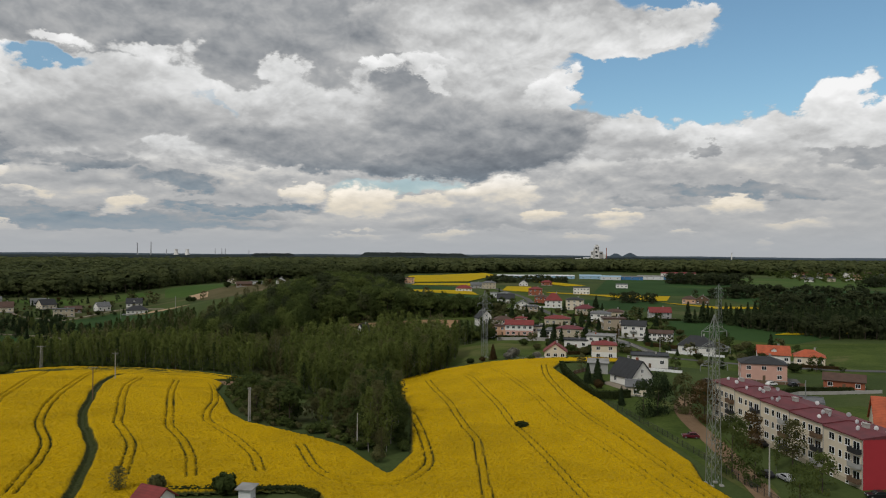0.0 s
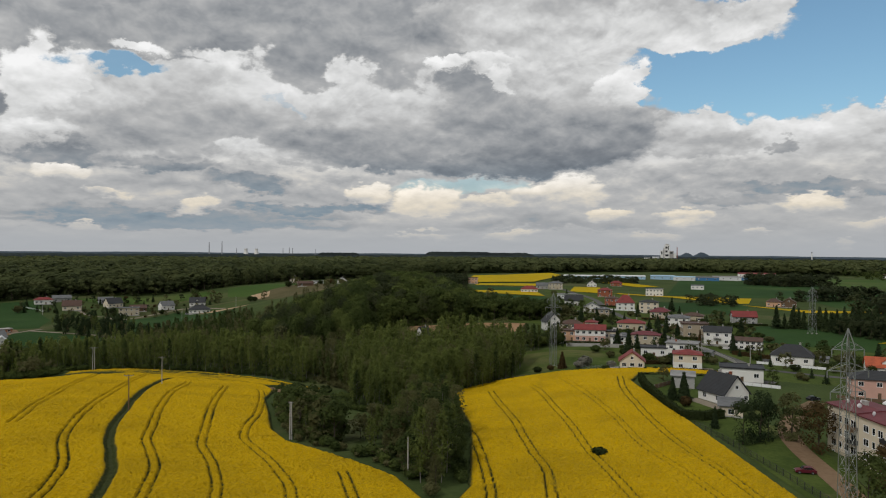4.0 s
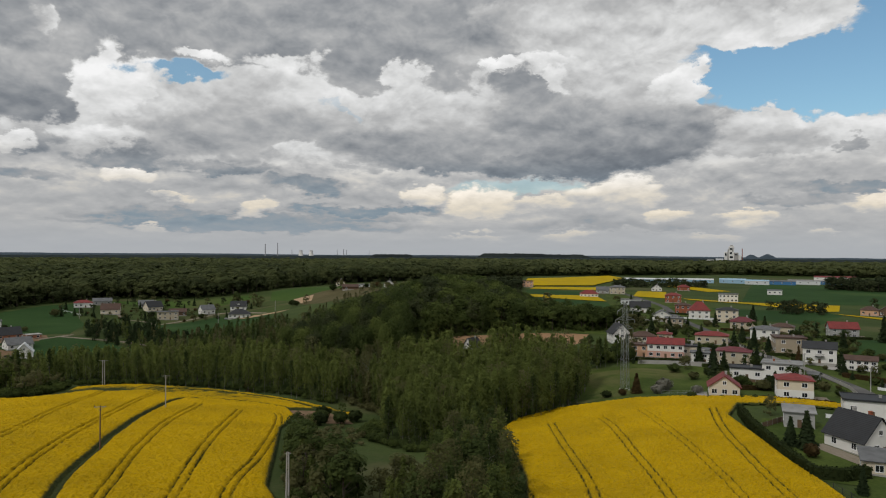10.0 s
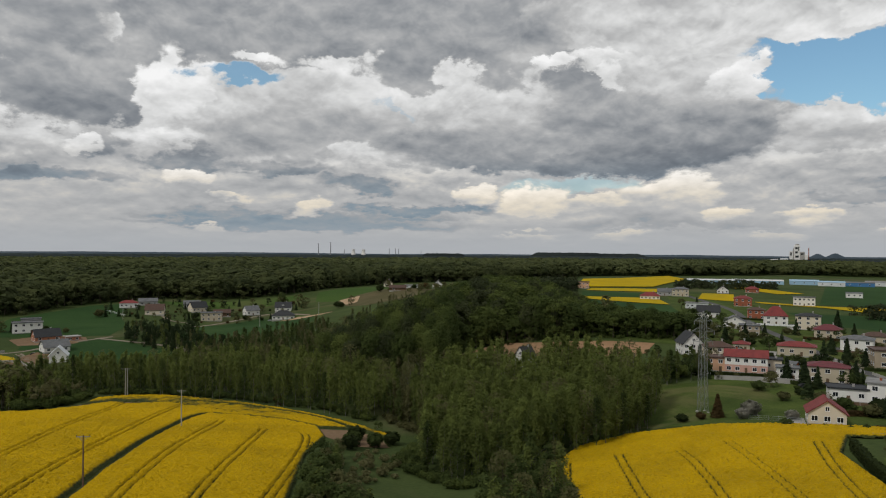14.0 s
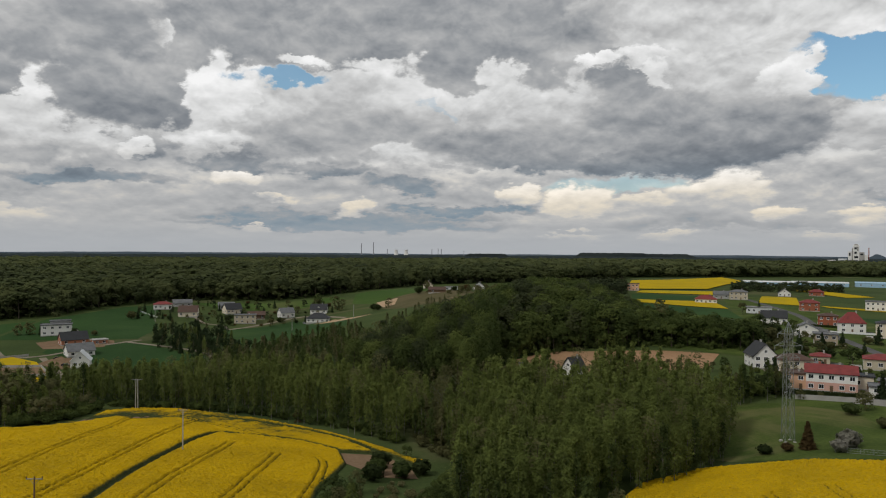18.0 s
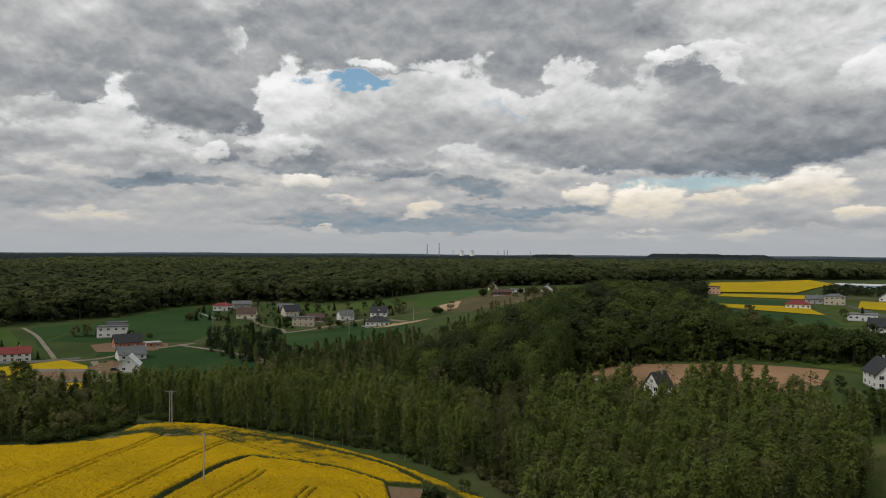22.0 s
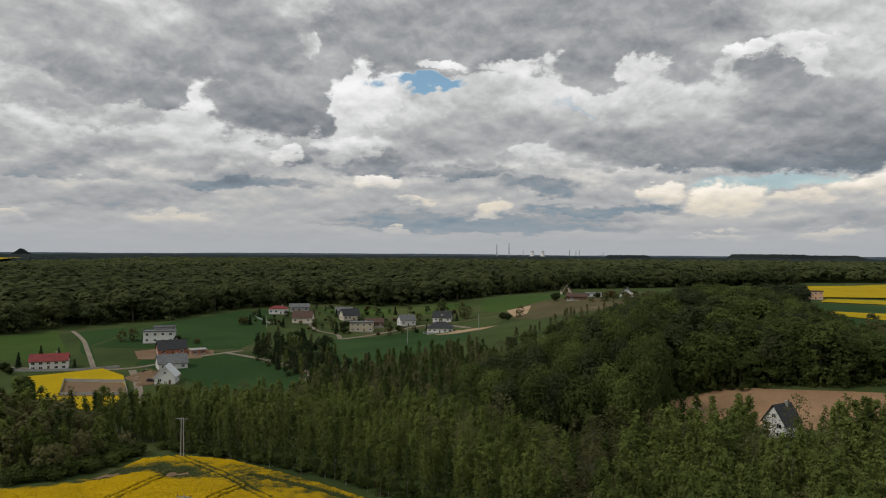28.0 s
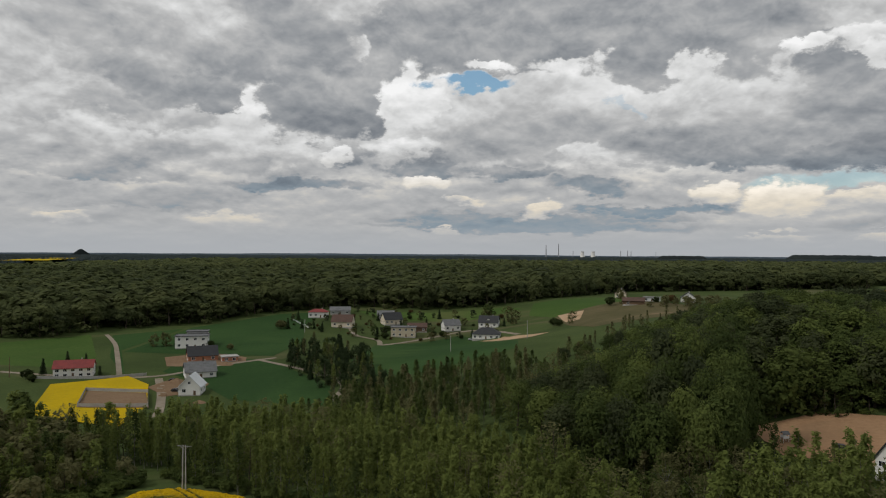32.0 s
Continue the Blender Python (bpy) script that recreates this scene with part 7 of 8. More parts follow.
for k, (x, y, tall, wide) in enumerate(scatter([(-41, 197), (-34, 188), (-27, 179), (-20, 170), (-15.5, 161), (-13.5, 168), (-22, 188), (-30, 205), (-38, 208)], 3.6, 6.5, 0.35)):
    kind, mat, what = [("bare", BARE, "grey budding sapling of the hollow"), ("oak", BARE, "grey-green willow of the hollow"), ("birch", BARE, "budding birch of the hollow"), ("birch", BIRCH, "young birch of the hollow")][k % 4]
    tree("tree", x, y, tall, kind, mat, what, n=1000, wide=1.3, group="trees of the thicket")


BRUSH = [(-14.5, 154), (-18, 162), (-23, 170), (-32, 178), (-39, 183), (-46, 187.5), (-52.5, 191.5), (-60, 203), (-68, 224), (-77, 247), (-88, 275), (-82, 277), (-71, 249), (-63, 226), (-55, 206), (-49, 197), (-43, 191), (-29, 182), (-17, 168)]
for leaves, k, what in ((BARE, 0, "dry brown and grey brush along the crop"), (OAK, 1, "green brush along the crop")):
    wood("brush", scatter(BRUSH, 2.3, 2.2, 0.4, 1.2)[k::2], "bush", leaves, what, 260, with_trunks=False, category="brush")
wood("brush", scatter([(-13, 163), (-11, 170), (-13, 200), (-15, 225), (-20, 260), (-24, 262), (-17, 220), (-15, 190)], 2.4, 2.4, 0.4, 1.2), "bush", OAK, "green brush beside the crop", 260, with_trunks=False, category="brush")


def row(points, gap, tall, kind, mats, what, name, group, wide=1.0, spread=1.5, n=840):
    for k, (x, y) in enumerate(smooth_line(points, gap)):
        x, y = x + RNG.uniform(-spread, spread), y + RNG.uniform(-spread, spread)
        tree(name, x, y, tall * RNG.uniform(0.75, 1.15), kind, mats[k % len(mats)], what, n=n, wide=wide, group=group)


row([(-256, 337), (-215, 345), (-160, 340), (-118, 337), (-93, 330)], 3.6, 14, "birch", (BIRCH, BIRCH, OAK), "white-stemmed birch at the wood's edge", "birch", "birches along the belt", 1.0)
row([(-62, 302), (-59, 279), (-47, 268), (-37, 270), (-31, 291), (-11, 306), (0, 328)], 3.6, 13, "birch", (BIRCH, OAK, BIRCH), "white-stemmed birch at the wood's edge", "birch", "birches of the wood", 1.05)
wood("brush", scatter([(-66, 303), (-62, 279), (-48, 266), (-38, 271), (-34, 268), (-36, 263), (-48, 261), (-67, 277), (-71, 303)], 2.2, 2.3, 0.4, 1.3), "bush", OAK, "green brush at the foot of the birch wood", 220, with_trunks=False, category="brush")
wood("brush", scatter([(-74, 296), (-84, 290), (-80, 268), (-66, 250), (-60, 262), (-66, 284)], 4.5, 2.0, 0.5, 1.4), "bush", BARE, "brown brush on the meadow", 220, with_trunks=False, category="brush")
row([(-9, 374), (0, 376), (9, 380)], 3.4, 16, "birch", (BIRCH,), "tall white-stemmed birch beside the pasture", "birch", "birches of the wood", 1.0)
row([(-76, 306), (-84, 292), (-90, 312)], 6, 4.5, "bush", (HEDGE, OAK), "dark bush in the meadow", "bush", "trees of the thicket", 1.3)
row([(-4, 378), (6, 382), (16, 388), (24, 396)], 2.6, 12, "birch", (BIRCH, OAK, BARE), "slender birch beside the pasture", "birch", "birches of the wood", 1.1, 3.5)
row([(-6, 384), (6, 390), (18, 396), (20, 410)], 3.4, 7, "bush", (OAK, HEDGE, BIRCH), "dense bush beside the pasture", "bush", "birches of the wood", 1.3, 3.0)
row([(14, 500), (22, 510), (30, 520), (34, 535), (30, 548)], 4.0, 8, "bush", (HEDGE, OAK, BARE), "dense dark bush behind the village", "bush", GARDEN, 1.3, 3.0)
row([(-34, 430), (-20, 426), (10, 430)], 6, 5.5, "oak", (OAK, BARE), "tree beside the bare field", "tree", "birches of the wood", 1.1)


# ---- small things by the bare field ----
def playhouse(x, y, turn):
    ob = thing("playhouse", pose(*on_land(x, y), 0, 0, turn), "small white wooden playhouse with a slide", "playhouse")
    for a in (-0.8, 0.8):
        for b in (-0.7, 0.7):
            bm = bmesh.new()
            box(bm, a - 0.06, a + 0.06, b - 0.06, b + 0.06, -0.3, 2.6, 0.01)
            part("post", bm, PLASTIC, ob)
    bm = bmesh.new()
    box(bm, -0.9, 0.9, -0.8, 0.8, 1.1, 1.2, 0.01)
    part("deck", bm, TIMBER, ob)
    for y0, y1 in ((-0.8, -0.74), (0.74, 0.8)):
        bm = bmesh.new()
        box(bm, -0.72, 0.72, y0, y1, 1.22, 2.0, 0.01)
        part("side_board", bm, PLASTIC, ob)
    bm = bmesh.new()
    roof_mesh(bm, "gable", 1.9, 1.7, 2.5, 0.7, 0.15, 0.06)
    part("roof", bm, R_GREY, ob)
    bm = bmesh.new()
    slab(bm, [(0.9, -0.3, 1.15), (0.9, 0.3, 1.15), (3.2, 0.3, 0.1), (3.2, -0.3, 0.1)], 0.06)
    part("slide", bm, PLASTIC, ob)
    bm = bmesh.new()
    for s in (-0.5, 0.5):
        bar(bm, (-0.9, s * 0.8, 1.15), (-1.6, s * 0.8, 0.0), 0.04)
    for k in range(1, 4):
        bar(bm, (-0.9 - 0.175 * k, -0.4, 1.15 - 0.29 * k), (-0.9 - 0.175 * k, 0.4, 1.15 - 0.29 * k), 0.03)
    part("ladder", bm, TIMBER, ob)


playhouse(-81, 452, 40)


def trailer(x, y, turn):
    ob = thing("trailer", pose(*on_land(x, y, 0.1), 0, 0, turn), "dark covered trailer on bare earth", "trailer")
    bm = bmesh.new()
    box(bm, -1.5, 1.5, -0.9, 0.9, 0.5, 2.0, 0.06)
    part("body", bm, DARK_METAL, ob)
    for s in (-1, 1):
        bm = bmesh.new()
        bar(bm, (0, s * 0.85, 0.32), (0, s * 1.02, 0.32), 0.32, 12)
        part("wheel", bm, DARK_METAL, ob)
    bm = bmesh.new()
    bar(bm, (1.5, 0, 0.55), (2.6, 0, 0.45), 0.05)
    part("drawbar", bm, STEEL, ob)


trailer(-67, 446, 20)


def mound(x, y, half, tall, mat, label):
    """A tipped heap of earth or sand."""
    u = np.linspace(-1, 1, 17)
    uu, vv = np.meshgrid(u, u)
    r = np.hypot(uu, vv)
    z = tall * np.clip(1 - r, 0, 1) ** 0.8 * (1 + 0.3 * np.sin(uu * 5 + x) * np.sin(vv * 6 + y)) + RNG.normal(0, 0.04, uu.shape) * (r < 1) - 0.15 * (r >= 1)
    gx, gy = x + uu * half, y + vv * half * 0.7
    k = (np.arange(16)[:, None] * 17 + np.arange(16)).ravel()
    ob = mesh_object("earth_mound", np.stack([gx.ravel(), gy.ravel(), (land(gx, gy) + z + 0.1).ravel()], -1), np.stack([k, k + 1, k + 18, k + 17], -1), mat)
    return tagged(ob, label, "mound")


for x, y, half, tall in ((-338, 440, 4.5, 1.6), (-330, 437, 3.5, 1.2), (-349, 478, 5, 1.3), (-372, 487, 4, 1.5), (-362, 492, 5, 1.2), (-320, 420, 2.5, 0.9), (-296, 420, 3, 1.0)):
    mound(x, y, half, tall, EARTH, "tipped heap of brown earth on a building plot")
for x, y, half, tall in ((-62, 438, 4, 0.9), (-268, 634, 5, 1.0)):
    mound(x, y, half, tall, SAND, "low heap of pale sand beside a house")
# plots of the village: a paved yard and a fence or hedge before each house
PLOTS = [o for o in list(scene.objects) if o.get("category") == "house" and o.location.x > 15 and 225 < o.location.y < 640]
for k, o in enumerate(PLOTS):
    span = [c for c in o.children if c.name.startswith("wall")][0]
    w, d = span.dimensions.x, span.dimensions.y
    m = o.matrix_basis

    def at(u, v):
        p = m @ Vector((u, v, 0))
        return p.x, p.y

    side = 1 if k % 2 else -1
    x0 = side * (w / 2 + 0.4)
    patch("paved_yard", [at(x0, -d / 2 - 4), at(x0 + side * 4.5, -d / 2 - 4), at(x0 + side * 4.5, d / 2), at(x0, d / 2)][::side], (TRACK, ASPHALT, CONCRETE)[k % 3], "paved yard beside a village house", "yard", 0.14, 2)
    a, b = at(-w / 2 - 5, -d / 2 - 5.5), at(w / 2 + 5, -d / 2 - 5.5)
    if k % 3 == 0:
        hedge([a, b], 1.2, 1.3, (HEDGE, RUST, OAK)[(k // 3) % 3], "clipped hedge before a village house")
    elif k % 3 == 1:
        fence([a, b], 3.2, 1.1, (PLASTIC, TIMBER, CONCRETE)[(k // 3) % 3], "low garden fence before a village house", True)
    else:
        for t in np.linspace(0, 1, 5):
            x, y = a[0] + (b[0] - a[0]) * t + RNG.uniform(-1, 1), a[1] + (b[1] - a[1]) * t + RNG.uniform(-1, 1)
            tree("bush", x, y, RNG.uniform(1.4, 3.0), "bush", (HEDGE, OAK, BARE, BIRCH)[int(RNG.integers(0, 4))], "garden shrub before a village house", "bush", n=300, wide=1.3, group=GARDEN)
    if k % 4 == 0:
        sx, sy = at(-side * (w / 2 + 3.5), d / 2 + 3)
        house(sx, sy, 10 + k * 7 % 30, 3.6, 3.0, 2.1, ("gable", "shed")[k % 2], 0.8, (TIMBER, GREY_WALL, BRICK)[k % 3], (R_GREY, R_BROWN)[k % 2], "small garden shed behind a house", 1, 1, 0, 0, name="shed", category="shed", door=False)

# odd trees that stand out of the woods
tree("tree", -98, 352, 8.5, "oak", BIRCH, "round bright green tree among birches", n=1600, wide=1.2)
tree("tree", -132, 338, 4.5, "oak", RUST, "small rust-brown tree before birches", n=900, wide=1.1)
tree("tree", -86, 318, 4.0, "oak", OAK, "round green shrub on the meadow", n=900, wide=1.3)
for x, y, tall in ((-86, 352, 16), (-90, 362, 15), (-84, 366, 16), (-94, 378, 15), (-88, 388, 15), (-78, 346, 14)):
    tree("tree", x, y, tall, "bare", BARE, "bare pale-stemmed tree between the woods", n=900, bark=WHITE_BARK, wide=1.2)
for x, y, tall in ((-60, 411, 8), (-62, 406, 9), (-40, 409, 7), (-36, 410, 9), (-32, 414, 9), (-64, 416, 9), (-66, 422, 9), (-67, 428, 8)):
    tree("birch", x, y, tall, "birch", BIRCH, "slender birch beside the white house", n=1000, wide=1.0, group="birches of the wood")

# ---- more woods, the great forest and the distance ----
WEST = [(-208, 292), (-203, 304), (-206, 318), (-212, 334), (-255, 345), (-285, 340), (-310, 310), (-300, 260), (-262, 226), (-228, 266)]
west = scatter(WEST, 4.6, 12.5, 0.30, 1.15)
west[:, 2] *= np.where(west[:, 0] < -250, 1.3, 1.0)
west[:, 2] *= 0.55 + 0.45 * np.clip(edge_away(west[:, 0], west[:, 1], WEST) / 14, 0, 1)
wood("thicket", west[::2], "birch", BIRCH, "thicket of mixed young trees", 480)
wood("thicket", west[1::4], "birch", OAK, "green saplings of the thicket", 480)
wood("thicket", west[3::4], "oak", BARE, "grey willows of the thicket", 480)
wood("bare_thicket", scatter(WEST, 15, 10, 0.3, 1.4), "bare", BARE, "bare grey trees in the thicket", 420)
wood("bare_trees", np.concatenate([scatter(MID, 13, 15, 0.2, 1.3), scatter(BELT, 16, 15, 0.2, 1.3), scatter(SIDE, 11, 15, 0.2, 1.4)]), "bare", BARE, "bare grey-brown trees among birches", 420)
wood("brush", np.concatenate([scatter([(-205, 291), (-199.5, 305), (-203, 319), (-208, 332), (-216, 340), (-213, 322), (-211, 300)], 2.4, 3.2, 0.4, 1.3), scatter([(-215, 341), (-160, 340.5), (-118, 337), (-93, 330.5), (-92, 336), (-118, 343), (-160, 346), (-215, 349)], 2.6, 2.2, 0.5, 1.3)]), "bush", OAK, "green brush at the foot of the birches", 240, with_trunks=False, category="brush")
ACROSS = [(-96, 466), (-60, 480), (-20, 482), (20, 478), (24, 492), (0, 520), (-40, 510), (-80, 490)]
wood("wood_edge", scatter(ACROSS, 5.0, 11, 0.3, 1.25), "oak", OAK, "row of trees behind the bare field", 900)
EAST = [(148, 478), (176, 470), (205, 408), (240, 398), (300, 425), (310, 480), (200, 500)]
wood("conifer_wood", scatter(EAST, 6.5, 11.5, 0.25, 1.2), "spruce", SPRUCE, "dark conifer wood behind the gardens", 420)
wood("wood_edge", scatter([(176, 462), (205, 398), (245, 386), (310, 400), (312, 425), (240, 405)], 7, 11, 0.25, 1.1), "oak", BROADLEAF, "broadleaved wood edge", 500)
HEDGEROW = np.concatenate([
    scatter([(40, 930), (150, 962), (165, 1015), (60, 1020)], 9, 7.0, 0.4, 1.5), scatter([(290, 990), (350, 960), (420, 1010), (320, 1050)], 9, 13, 0.3, 1.3),
    scatter([(215, 690), (330, 730), (420, 720), (420, 740), (320, 752)], 8, 11, 0.3, 1.3), scatter([(250, 560), (420, 600), (420, 622), (250, 590)], 8, 12, 0.3, 1.2),
    scatter([(480, 700), (640, 760), (640, 790), (470, 730)], 9, 12, 0.3, 1.2), scatter([(560, 960), (900, 1010), (900, 1060), (560, 1000)], 10, 13, 0.3, 1.3),
    scatter([(150, 640), (190, 640), (180, 700), (150, 690)], 8, 7, 0.3, 1.3), scatter([(-60, 860), (-100, 800), (-110, 930), (-70, 960)], 8, 10, 0.3, 1.3)])
wood("hedgerow_trees", HEDGEROW, "oak", BROADLEAF, "hedgerow trees between far fields", 200)
wood("shrub_row", np.concatenate([scatter([(-200, 700), (-150, 690), (-140, 745), (-190, 760)], 9, 5, 0.4, 1.3), scatter([(-30, 640), (-10, 480), (0, 480), (-20, 640)], 9, 7, 0.4, 1.3)]), "oak", BARE, "brown shrubs on dry slopes", 150)
FRONT = [(-500, 452), (-506, 505), (-480, 566), (-484, 652), (-455, 706), (-382, 730), (-330, 765), (-322, 806), (-315, 900), (-300, 985), (-200, 1060), (-80, 1190), (-80, 1300),
         (-700, 1200), (-1100, 700), (-900, 380)]
front = scatter(FRONT, 10.0, 19.5, 0.36, 1.45)
rim = edge_away(front[:, 0], front[:, 1], FRONT) < 45
hem = edge_away(front[:, 0], front[:, 1], FRONT) < 13
front[hem, 2] *= 0.8
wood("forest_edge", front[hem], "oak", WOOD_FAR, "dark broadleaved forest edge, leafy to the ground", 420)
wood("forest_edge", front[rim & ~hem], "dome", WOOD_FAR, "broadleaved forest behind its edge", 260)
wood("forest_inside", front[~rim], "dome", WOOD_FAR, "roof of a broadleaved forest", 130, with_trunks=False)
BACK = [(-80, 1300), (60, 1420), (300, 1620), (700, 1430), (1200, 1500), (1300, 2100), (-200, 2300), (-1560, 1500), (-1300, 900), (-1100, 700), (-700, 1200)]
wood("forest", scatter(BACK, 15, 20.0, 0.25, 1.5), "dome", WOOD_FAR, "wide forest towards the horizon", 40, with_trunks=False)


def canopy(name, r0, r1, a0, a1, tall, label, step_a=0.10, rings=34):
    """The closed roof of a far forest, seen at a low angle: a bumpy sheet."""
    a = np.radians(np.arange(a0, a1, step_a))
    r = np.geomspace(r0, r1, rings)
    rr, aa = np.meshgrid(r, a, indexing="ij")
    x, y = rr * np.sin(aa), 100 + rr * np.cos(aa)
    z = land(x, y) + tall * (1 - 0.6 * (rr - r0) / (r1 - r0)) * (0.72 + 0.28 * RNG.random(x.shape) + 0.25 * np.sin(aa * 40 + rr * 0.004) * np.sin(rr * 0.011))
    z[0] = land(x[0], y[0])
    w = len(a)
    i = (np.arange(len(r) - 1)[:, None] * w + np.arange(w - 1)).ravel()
    ob = mesh_object(name, np.stack([x.ravel(), y.ravel(), z.ravel()], -1), np.stack([i, i + w, i + w + 1, i + 1], -1), HAZED_CANOPY)
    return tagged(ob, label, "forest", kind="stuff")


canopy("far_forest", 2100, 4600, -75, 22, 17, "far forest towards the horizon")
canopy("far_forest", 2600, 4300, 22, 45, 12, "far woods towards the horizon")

# ---- works, towers and hills in the distance ----
def hall(x, y, turn, w, d, tall, wall, roof, label, rise=1.2):
    return house(x, y, turn, w, d, tall, "gable", rise, wall, roof, label, 1, max(3, int(w / 9)), 0, 0, door=False, name="factory_hall", category="factory", over=0.3, group="works beyond the village", plinth=False, attic=False)


hall(95, 1090, 8, 58, 30, 3.6, PALE_BLUE, PALE_STEEL, "long pale blue factory hall")
hall(155, 1102, 8, 62, 30, 4.0, PALE_BLUE, PALE_STEEL, "long pale blue factory hall with light roof")
hall(212, 1108, 10, 34, 28, 5, PALE_BLUE, PALE_BLUE, "blue factory hall beyond the village")
hall(238, 1085, 12, 30, 20, 5, PALE_STEEL, PALE_BLUE, "white hall with blue roof")
hall(268, 1100, 14, 44, 24, 4.5, BLUE_SHEET, R_GREY, "deep blue factory hall with grey roof")
hall(310, 1130, 14, 40, 24, 5, PALE_STEEL, R_FELT, "pale warehouse with felt roof")
hall(352, 1150, 15, 34, 22, 4.5, BLUE_SHEET, R_FELT, "blue and white warehouse hall")
hall(421, 1345, 18, 62, 22, 5, WHITE, R_RED, "long white hall with red roof", 2.0)
hall(204, 868, 12, 14, 10, 4.5, WHITE, R_GREY, "small white pavilion beyond green fields", 0.8)


def mine_tower(x, y):
    ob = thing("mine_tower", pose(*on_land(x, y), 0, 0, -12), "tall pale concrete winding tower of a colliery", "tower")
    for name, a, b, deep, h, mat in (("shaft", -10, 10, 12, 70, WHITE), ("stair_shaft", -14, -10.2, 8, 58, CONCRETE), ("headframe_house", -26, -14.2, 11, 47, WHITE), ("annex", 10.2, 26, 11, 44, CONCRETE),
                                    ("annex", 26.2, 37, 9, 34, WHITE), ("annex", -58, -30, 9, 20, PALE_STEEL), ("annex", -92, -66, 8, 15, WHITE)):
        bm = bmesh.new()
        box(bm, a, b, -deep, deep, -5, h, 0.4)
        part(name, bm, mat, ob)
    bm = bmesh.new()
    box(bm, -6, 6, -8, 8, 70, 74, 0.3)
    part("machine_room", bm, CONCRETE, ob)
    for x0, x1, y, z0, z1 in ((-6, 2, -12.3, 54, 62), (-6, 2, -12.3, 38, 46), (4, 7, -12.3, 48, 64), (-23, -18, -11.3, 30, 42), (13, 22, -11.3, 33, 39), (-6, 6, -12.3, 22, 30)):
        bm = bmesh.new()
        box(bm, x0, x1, y, y + 0.5, z0, z1)
        part("window", bm, GLASS, ob)
    bm = bmesh.new()
    bar(bm, (40, 0, 0), (40, 0, 60), 1.9, 8, 1.4)
    part("stack", bm, BRICK, ob)
    return ob


mine_tower(617, 3085)


def stack(x, y, tall, r, mat, label):
    ob = thing("chimney", pose(*on_land(x, y)), label, "chimney", "chimneys of the power station")
    bm = bmesh.new()
    bar(bm, (0, 0, -5), (0, 0, tall), r, 12, r * 0.6)
    part("shaft", bm, mat, ob)
    bm = bmesh.new()
    bar(bm, (0, 0, tall), (0, 0, tall + 2), r * 0.7, 12)
    part("rim", bm, DARK_METAL, ob)
    return ob


def far_spot(degrees, away):
    return -10 + away * math.sin(radians(degrees)), 110 + away * math.cos(radians(degrees))


# stained concrete with a bluish grey haze tint mixed into its paint
HAZY = painted("hazed_weathered_concrete", (0.30, 0.31, 0.33), 0.1)
for deg, tall, r in ((-24.45, 66, 3.4), (-23.5, 72, 3.4), (-22.4, 30, 2.4), (-18.85, 34, 2.6), (-18.35, 36, 2.6), (-18.1, 34, 2.6), (-20.9, 20, 2.2), (-16.3, 26, 2.0)):
    stack(*far_spot(deg, 4500), tall + 9, r, HAZY, "tall slender grey chimney on the horizon")
for deg in (-21.7, -20.9):
    ob = thing("cooling_tower", pose(*on_land(*far_spot(deg, 4500))), "pale cooling tower on the horizon", "tower", "chimneys of the power station")
    bm = bmesh.new()
    rings = []
    for z, r in ((-4, 17), (14, 12.5), (30, 9.5), (40, 10.5)):
        rings.append([bm.verts.new((r * math.cos(i * math.pi / 8), r * math.sin(i * math.pi / 8), z)) for i in range(16)])
    for a, b in zip(rings, rings[1:]):
        for i in range(16):
            bm.faces.new((a[i], a[(i + 1) % 16], b[(i + 1) % 16], b[i]))
    part("shell", bm, WHITE, ob)
stack(*far_spot(22.0, 3300), 40, 3.0, WHITE, "slender white chimney on the horizon")

# pale blue of the horizon hills is air haze put into their base colour
HAZED_HILL = soil_like("hazed_wooded_hill", (0.045, 0.062, 0.079), (0.063, 0.084, 0.104), 0.006, 0.05, (0.083, 0.105, 0.119), rise=1.0)
DARK_HILL = soil_like("spoil_heap", (0.016, 0.021, 0.022), (0.024, 0.030, 0.029), 0.008, 0.05, (0.030, 0.038, 0.034), rise=1.0)


def heap(deg, away, half, top, tall, mat, label, name="spoil_heap", uneven=1.0):
    """A long mound with a flat or rounded top, broadside to the valley."""
    x, y = far_spot(deg, away)
    u = np.linspace(-1, 1, 49)
    v = np.linspace(-1, 1, 13)
    uu, vv = np.meshgrid(u, v)
    shape = np.clip((1 - np.abs(uu)) / max(1e-3, 1 - top), 0, 1) * np.clip((1 - np.abs(vv)) * 2.2, 0, 1)
    z = tall * shape + RNG.normal(0, uneven, uu.shape) * shape
    a = -radians(deg)
    lx, ly = uu * half, vv * half * 0.5
    gx, gy = x + lx * math.cos(a) - ly * math.sin(a), y + lx * math.sin(a) + ly * math.cos(a)
    i = (np.arange(12)[:, None] * 49 + np.arange(48)).ravel()
    ob = mesh_object(name, np.stack([gx.ravel(), gy.ravel(), (land(gx, gy) - 3 + z).ravel()], -1), np.stack([i, i + 1, i + 50, i + 49], -1), mat)
    return tagged(ob, label, "hill", kind="structure")


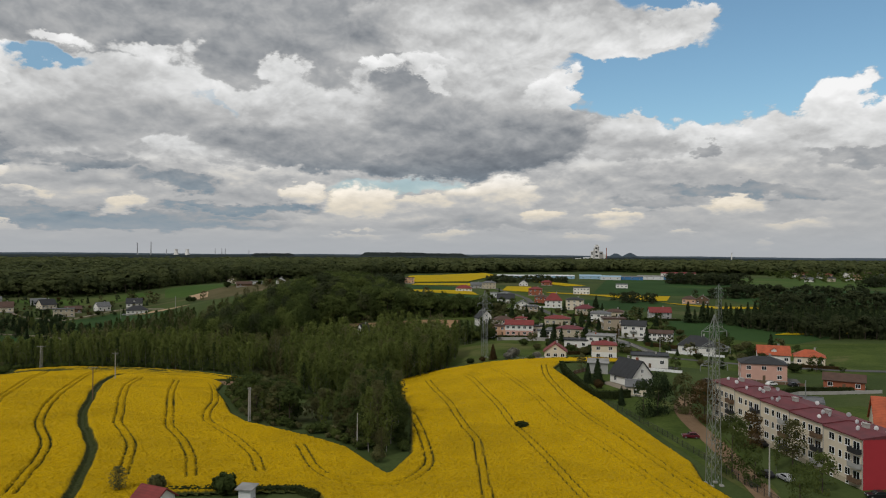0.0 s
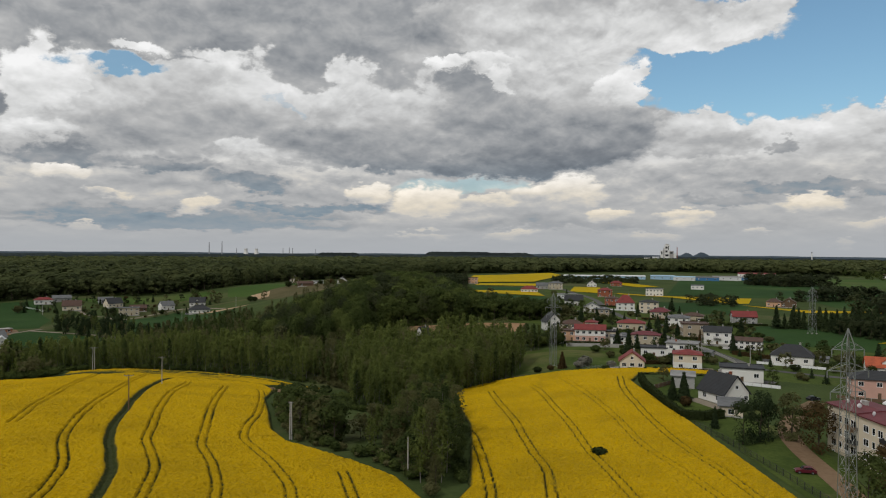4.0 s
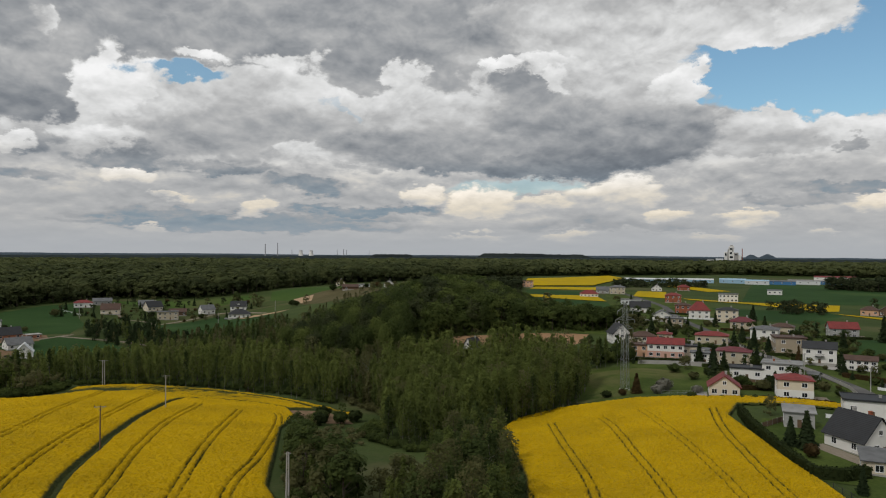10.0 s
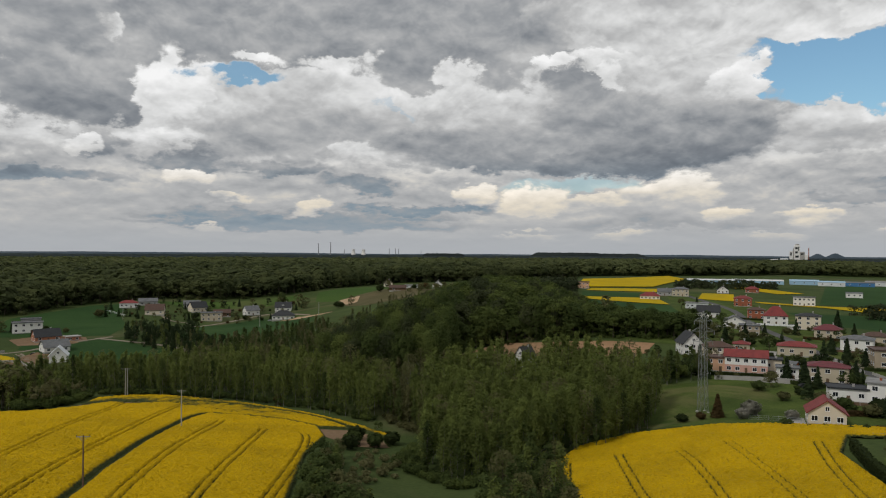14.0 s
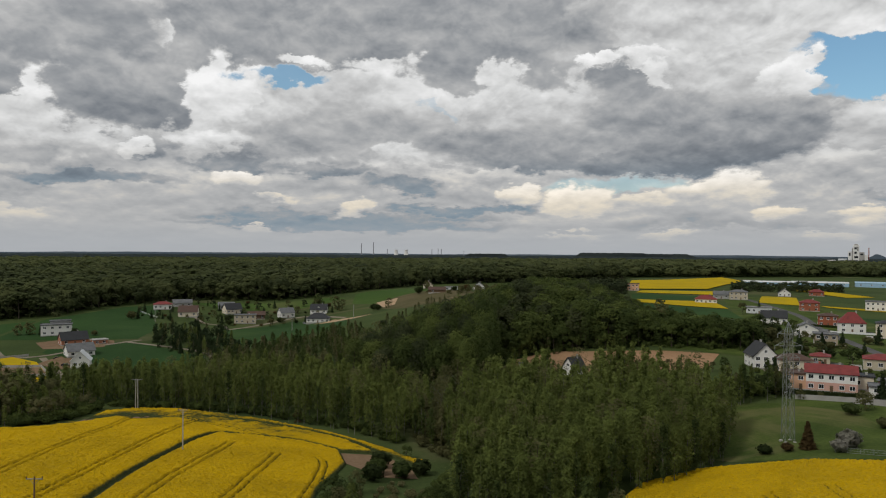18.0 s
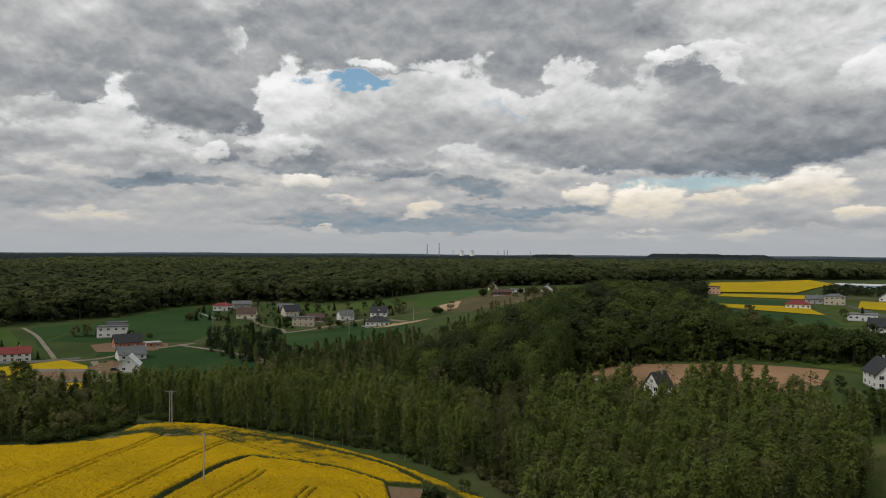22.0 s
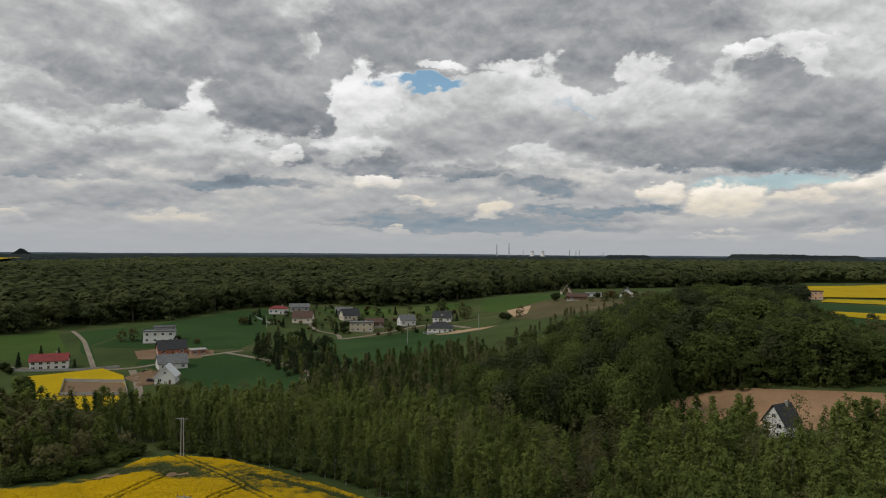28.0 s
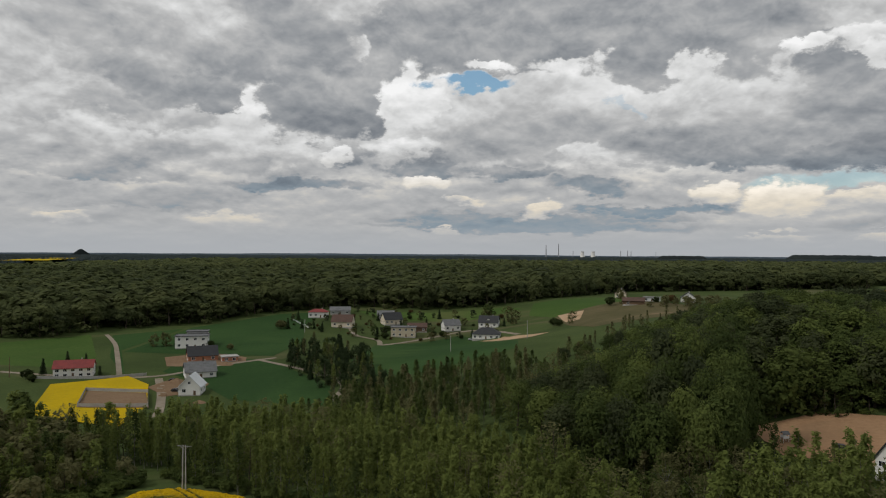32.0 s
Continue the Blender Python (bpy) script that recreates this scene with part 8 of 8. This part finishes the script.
heap(-4.7, 4300, 230, 0.78, 31, DARK_HILL, "flat-topped dark spoil heap on the horizon")
heap(-1.6, 4320, 260, 0.7, 27, DARK_HILL, "lower shoulder of a spoil heap")
heap(-14.5, 3600, 130, 0.7, 26, DARK_HILL, "low dark spoil heap on the horizon")
heap(13.2, 4300, 70, 0.1, 34, HAZED_HILL, "cone-shaped spoil heap on the horizon")
heap(14.3, 4300, 80, 0.1, 37, HAZED_HILL, "cone-shaped spoil heap on the horizon")
heap(-58.6, 4300, 60, 0.1, 38, DARK_HILL, "small cone-shaped heap on the horizon")


def ridge():
    """The rim of the land: low wooded hills all round the horizon."""
    a = np.radians(np.arange(-180, 180.01, 0.4))
    wave = 5 * np.sin(a * 9 + 1) + 3 * np.sin(a * 23) + 1.2 * np.sin(a * 71 + 2)
    rows = []
    for r, k in ((4400, -0.4), (4600, 0.75), (4760, 1.0), (5200, 0.9)):
        x, y = -30 + r * np.sin(a), 120 + r * np.cos(a)
        base = 15.0
        rows.append(np.stack([x, y, np.where(k < 0, land(x, y) - 4, base + k * (11 + wave * 0.5) + RNG.normal(0, 0.25, len(a)))], -1))
    w = len(a)
    i = (np.arange(3)[:, None] * w + np.arange(w - 1)).ravel()
    ob = mesh_object("backdrop_hills", np.concatenate(rows), np.stack([i, i + w, i + w + 1, i + 1], -1), HAZED_HILL)
    return tagged(ob, "low hazy wooded hills along the horizon", "hills", kind="structure")


ridge()
# a far suburb
for k in range(44):
    x, y = 560 + (k * 47) % 420 + (k // 9) * 40, 1130 + (k // 9) * 95 + (k * 29) % 60
    house(x, y, 26 + (k * 31) % 40 - 20, 11 + k % 4, 9, 4.2 + (k % 3) * 0.9, ("gable", "hip", "gable_y")[k % 3], 3.0, (WHITE, BEIGE, WHITE, PEACH)[k % 4], (R_GREY, R_RED, R_BROWN, R_DARK)[(k * 3) % 4],
          ("pale suburban house with pitched roof", "pale suburban house with hipped roof", "pale gabled house in a far suburb")[k % 3], 1, 2, 0, 1, door=False, group="far suburb", plinth=False, attic=False)
wood("suburb_trees", scatter([(540, 1100), (1050, 1100), (1250, 1480), (620, 1480)], 24, 9, 0.4, 1.3), "oak", OAK, "trees among far houses", 70, with_trunks=False)
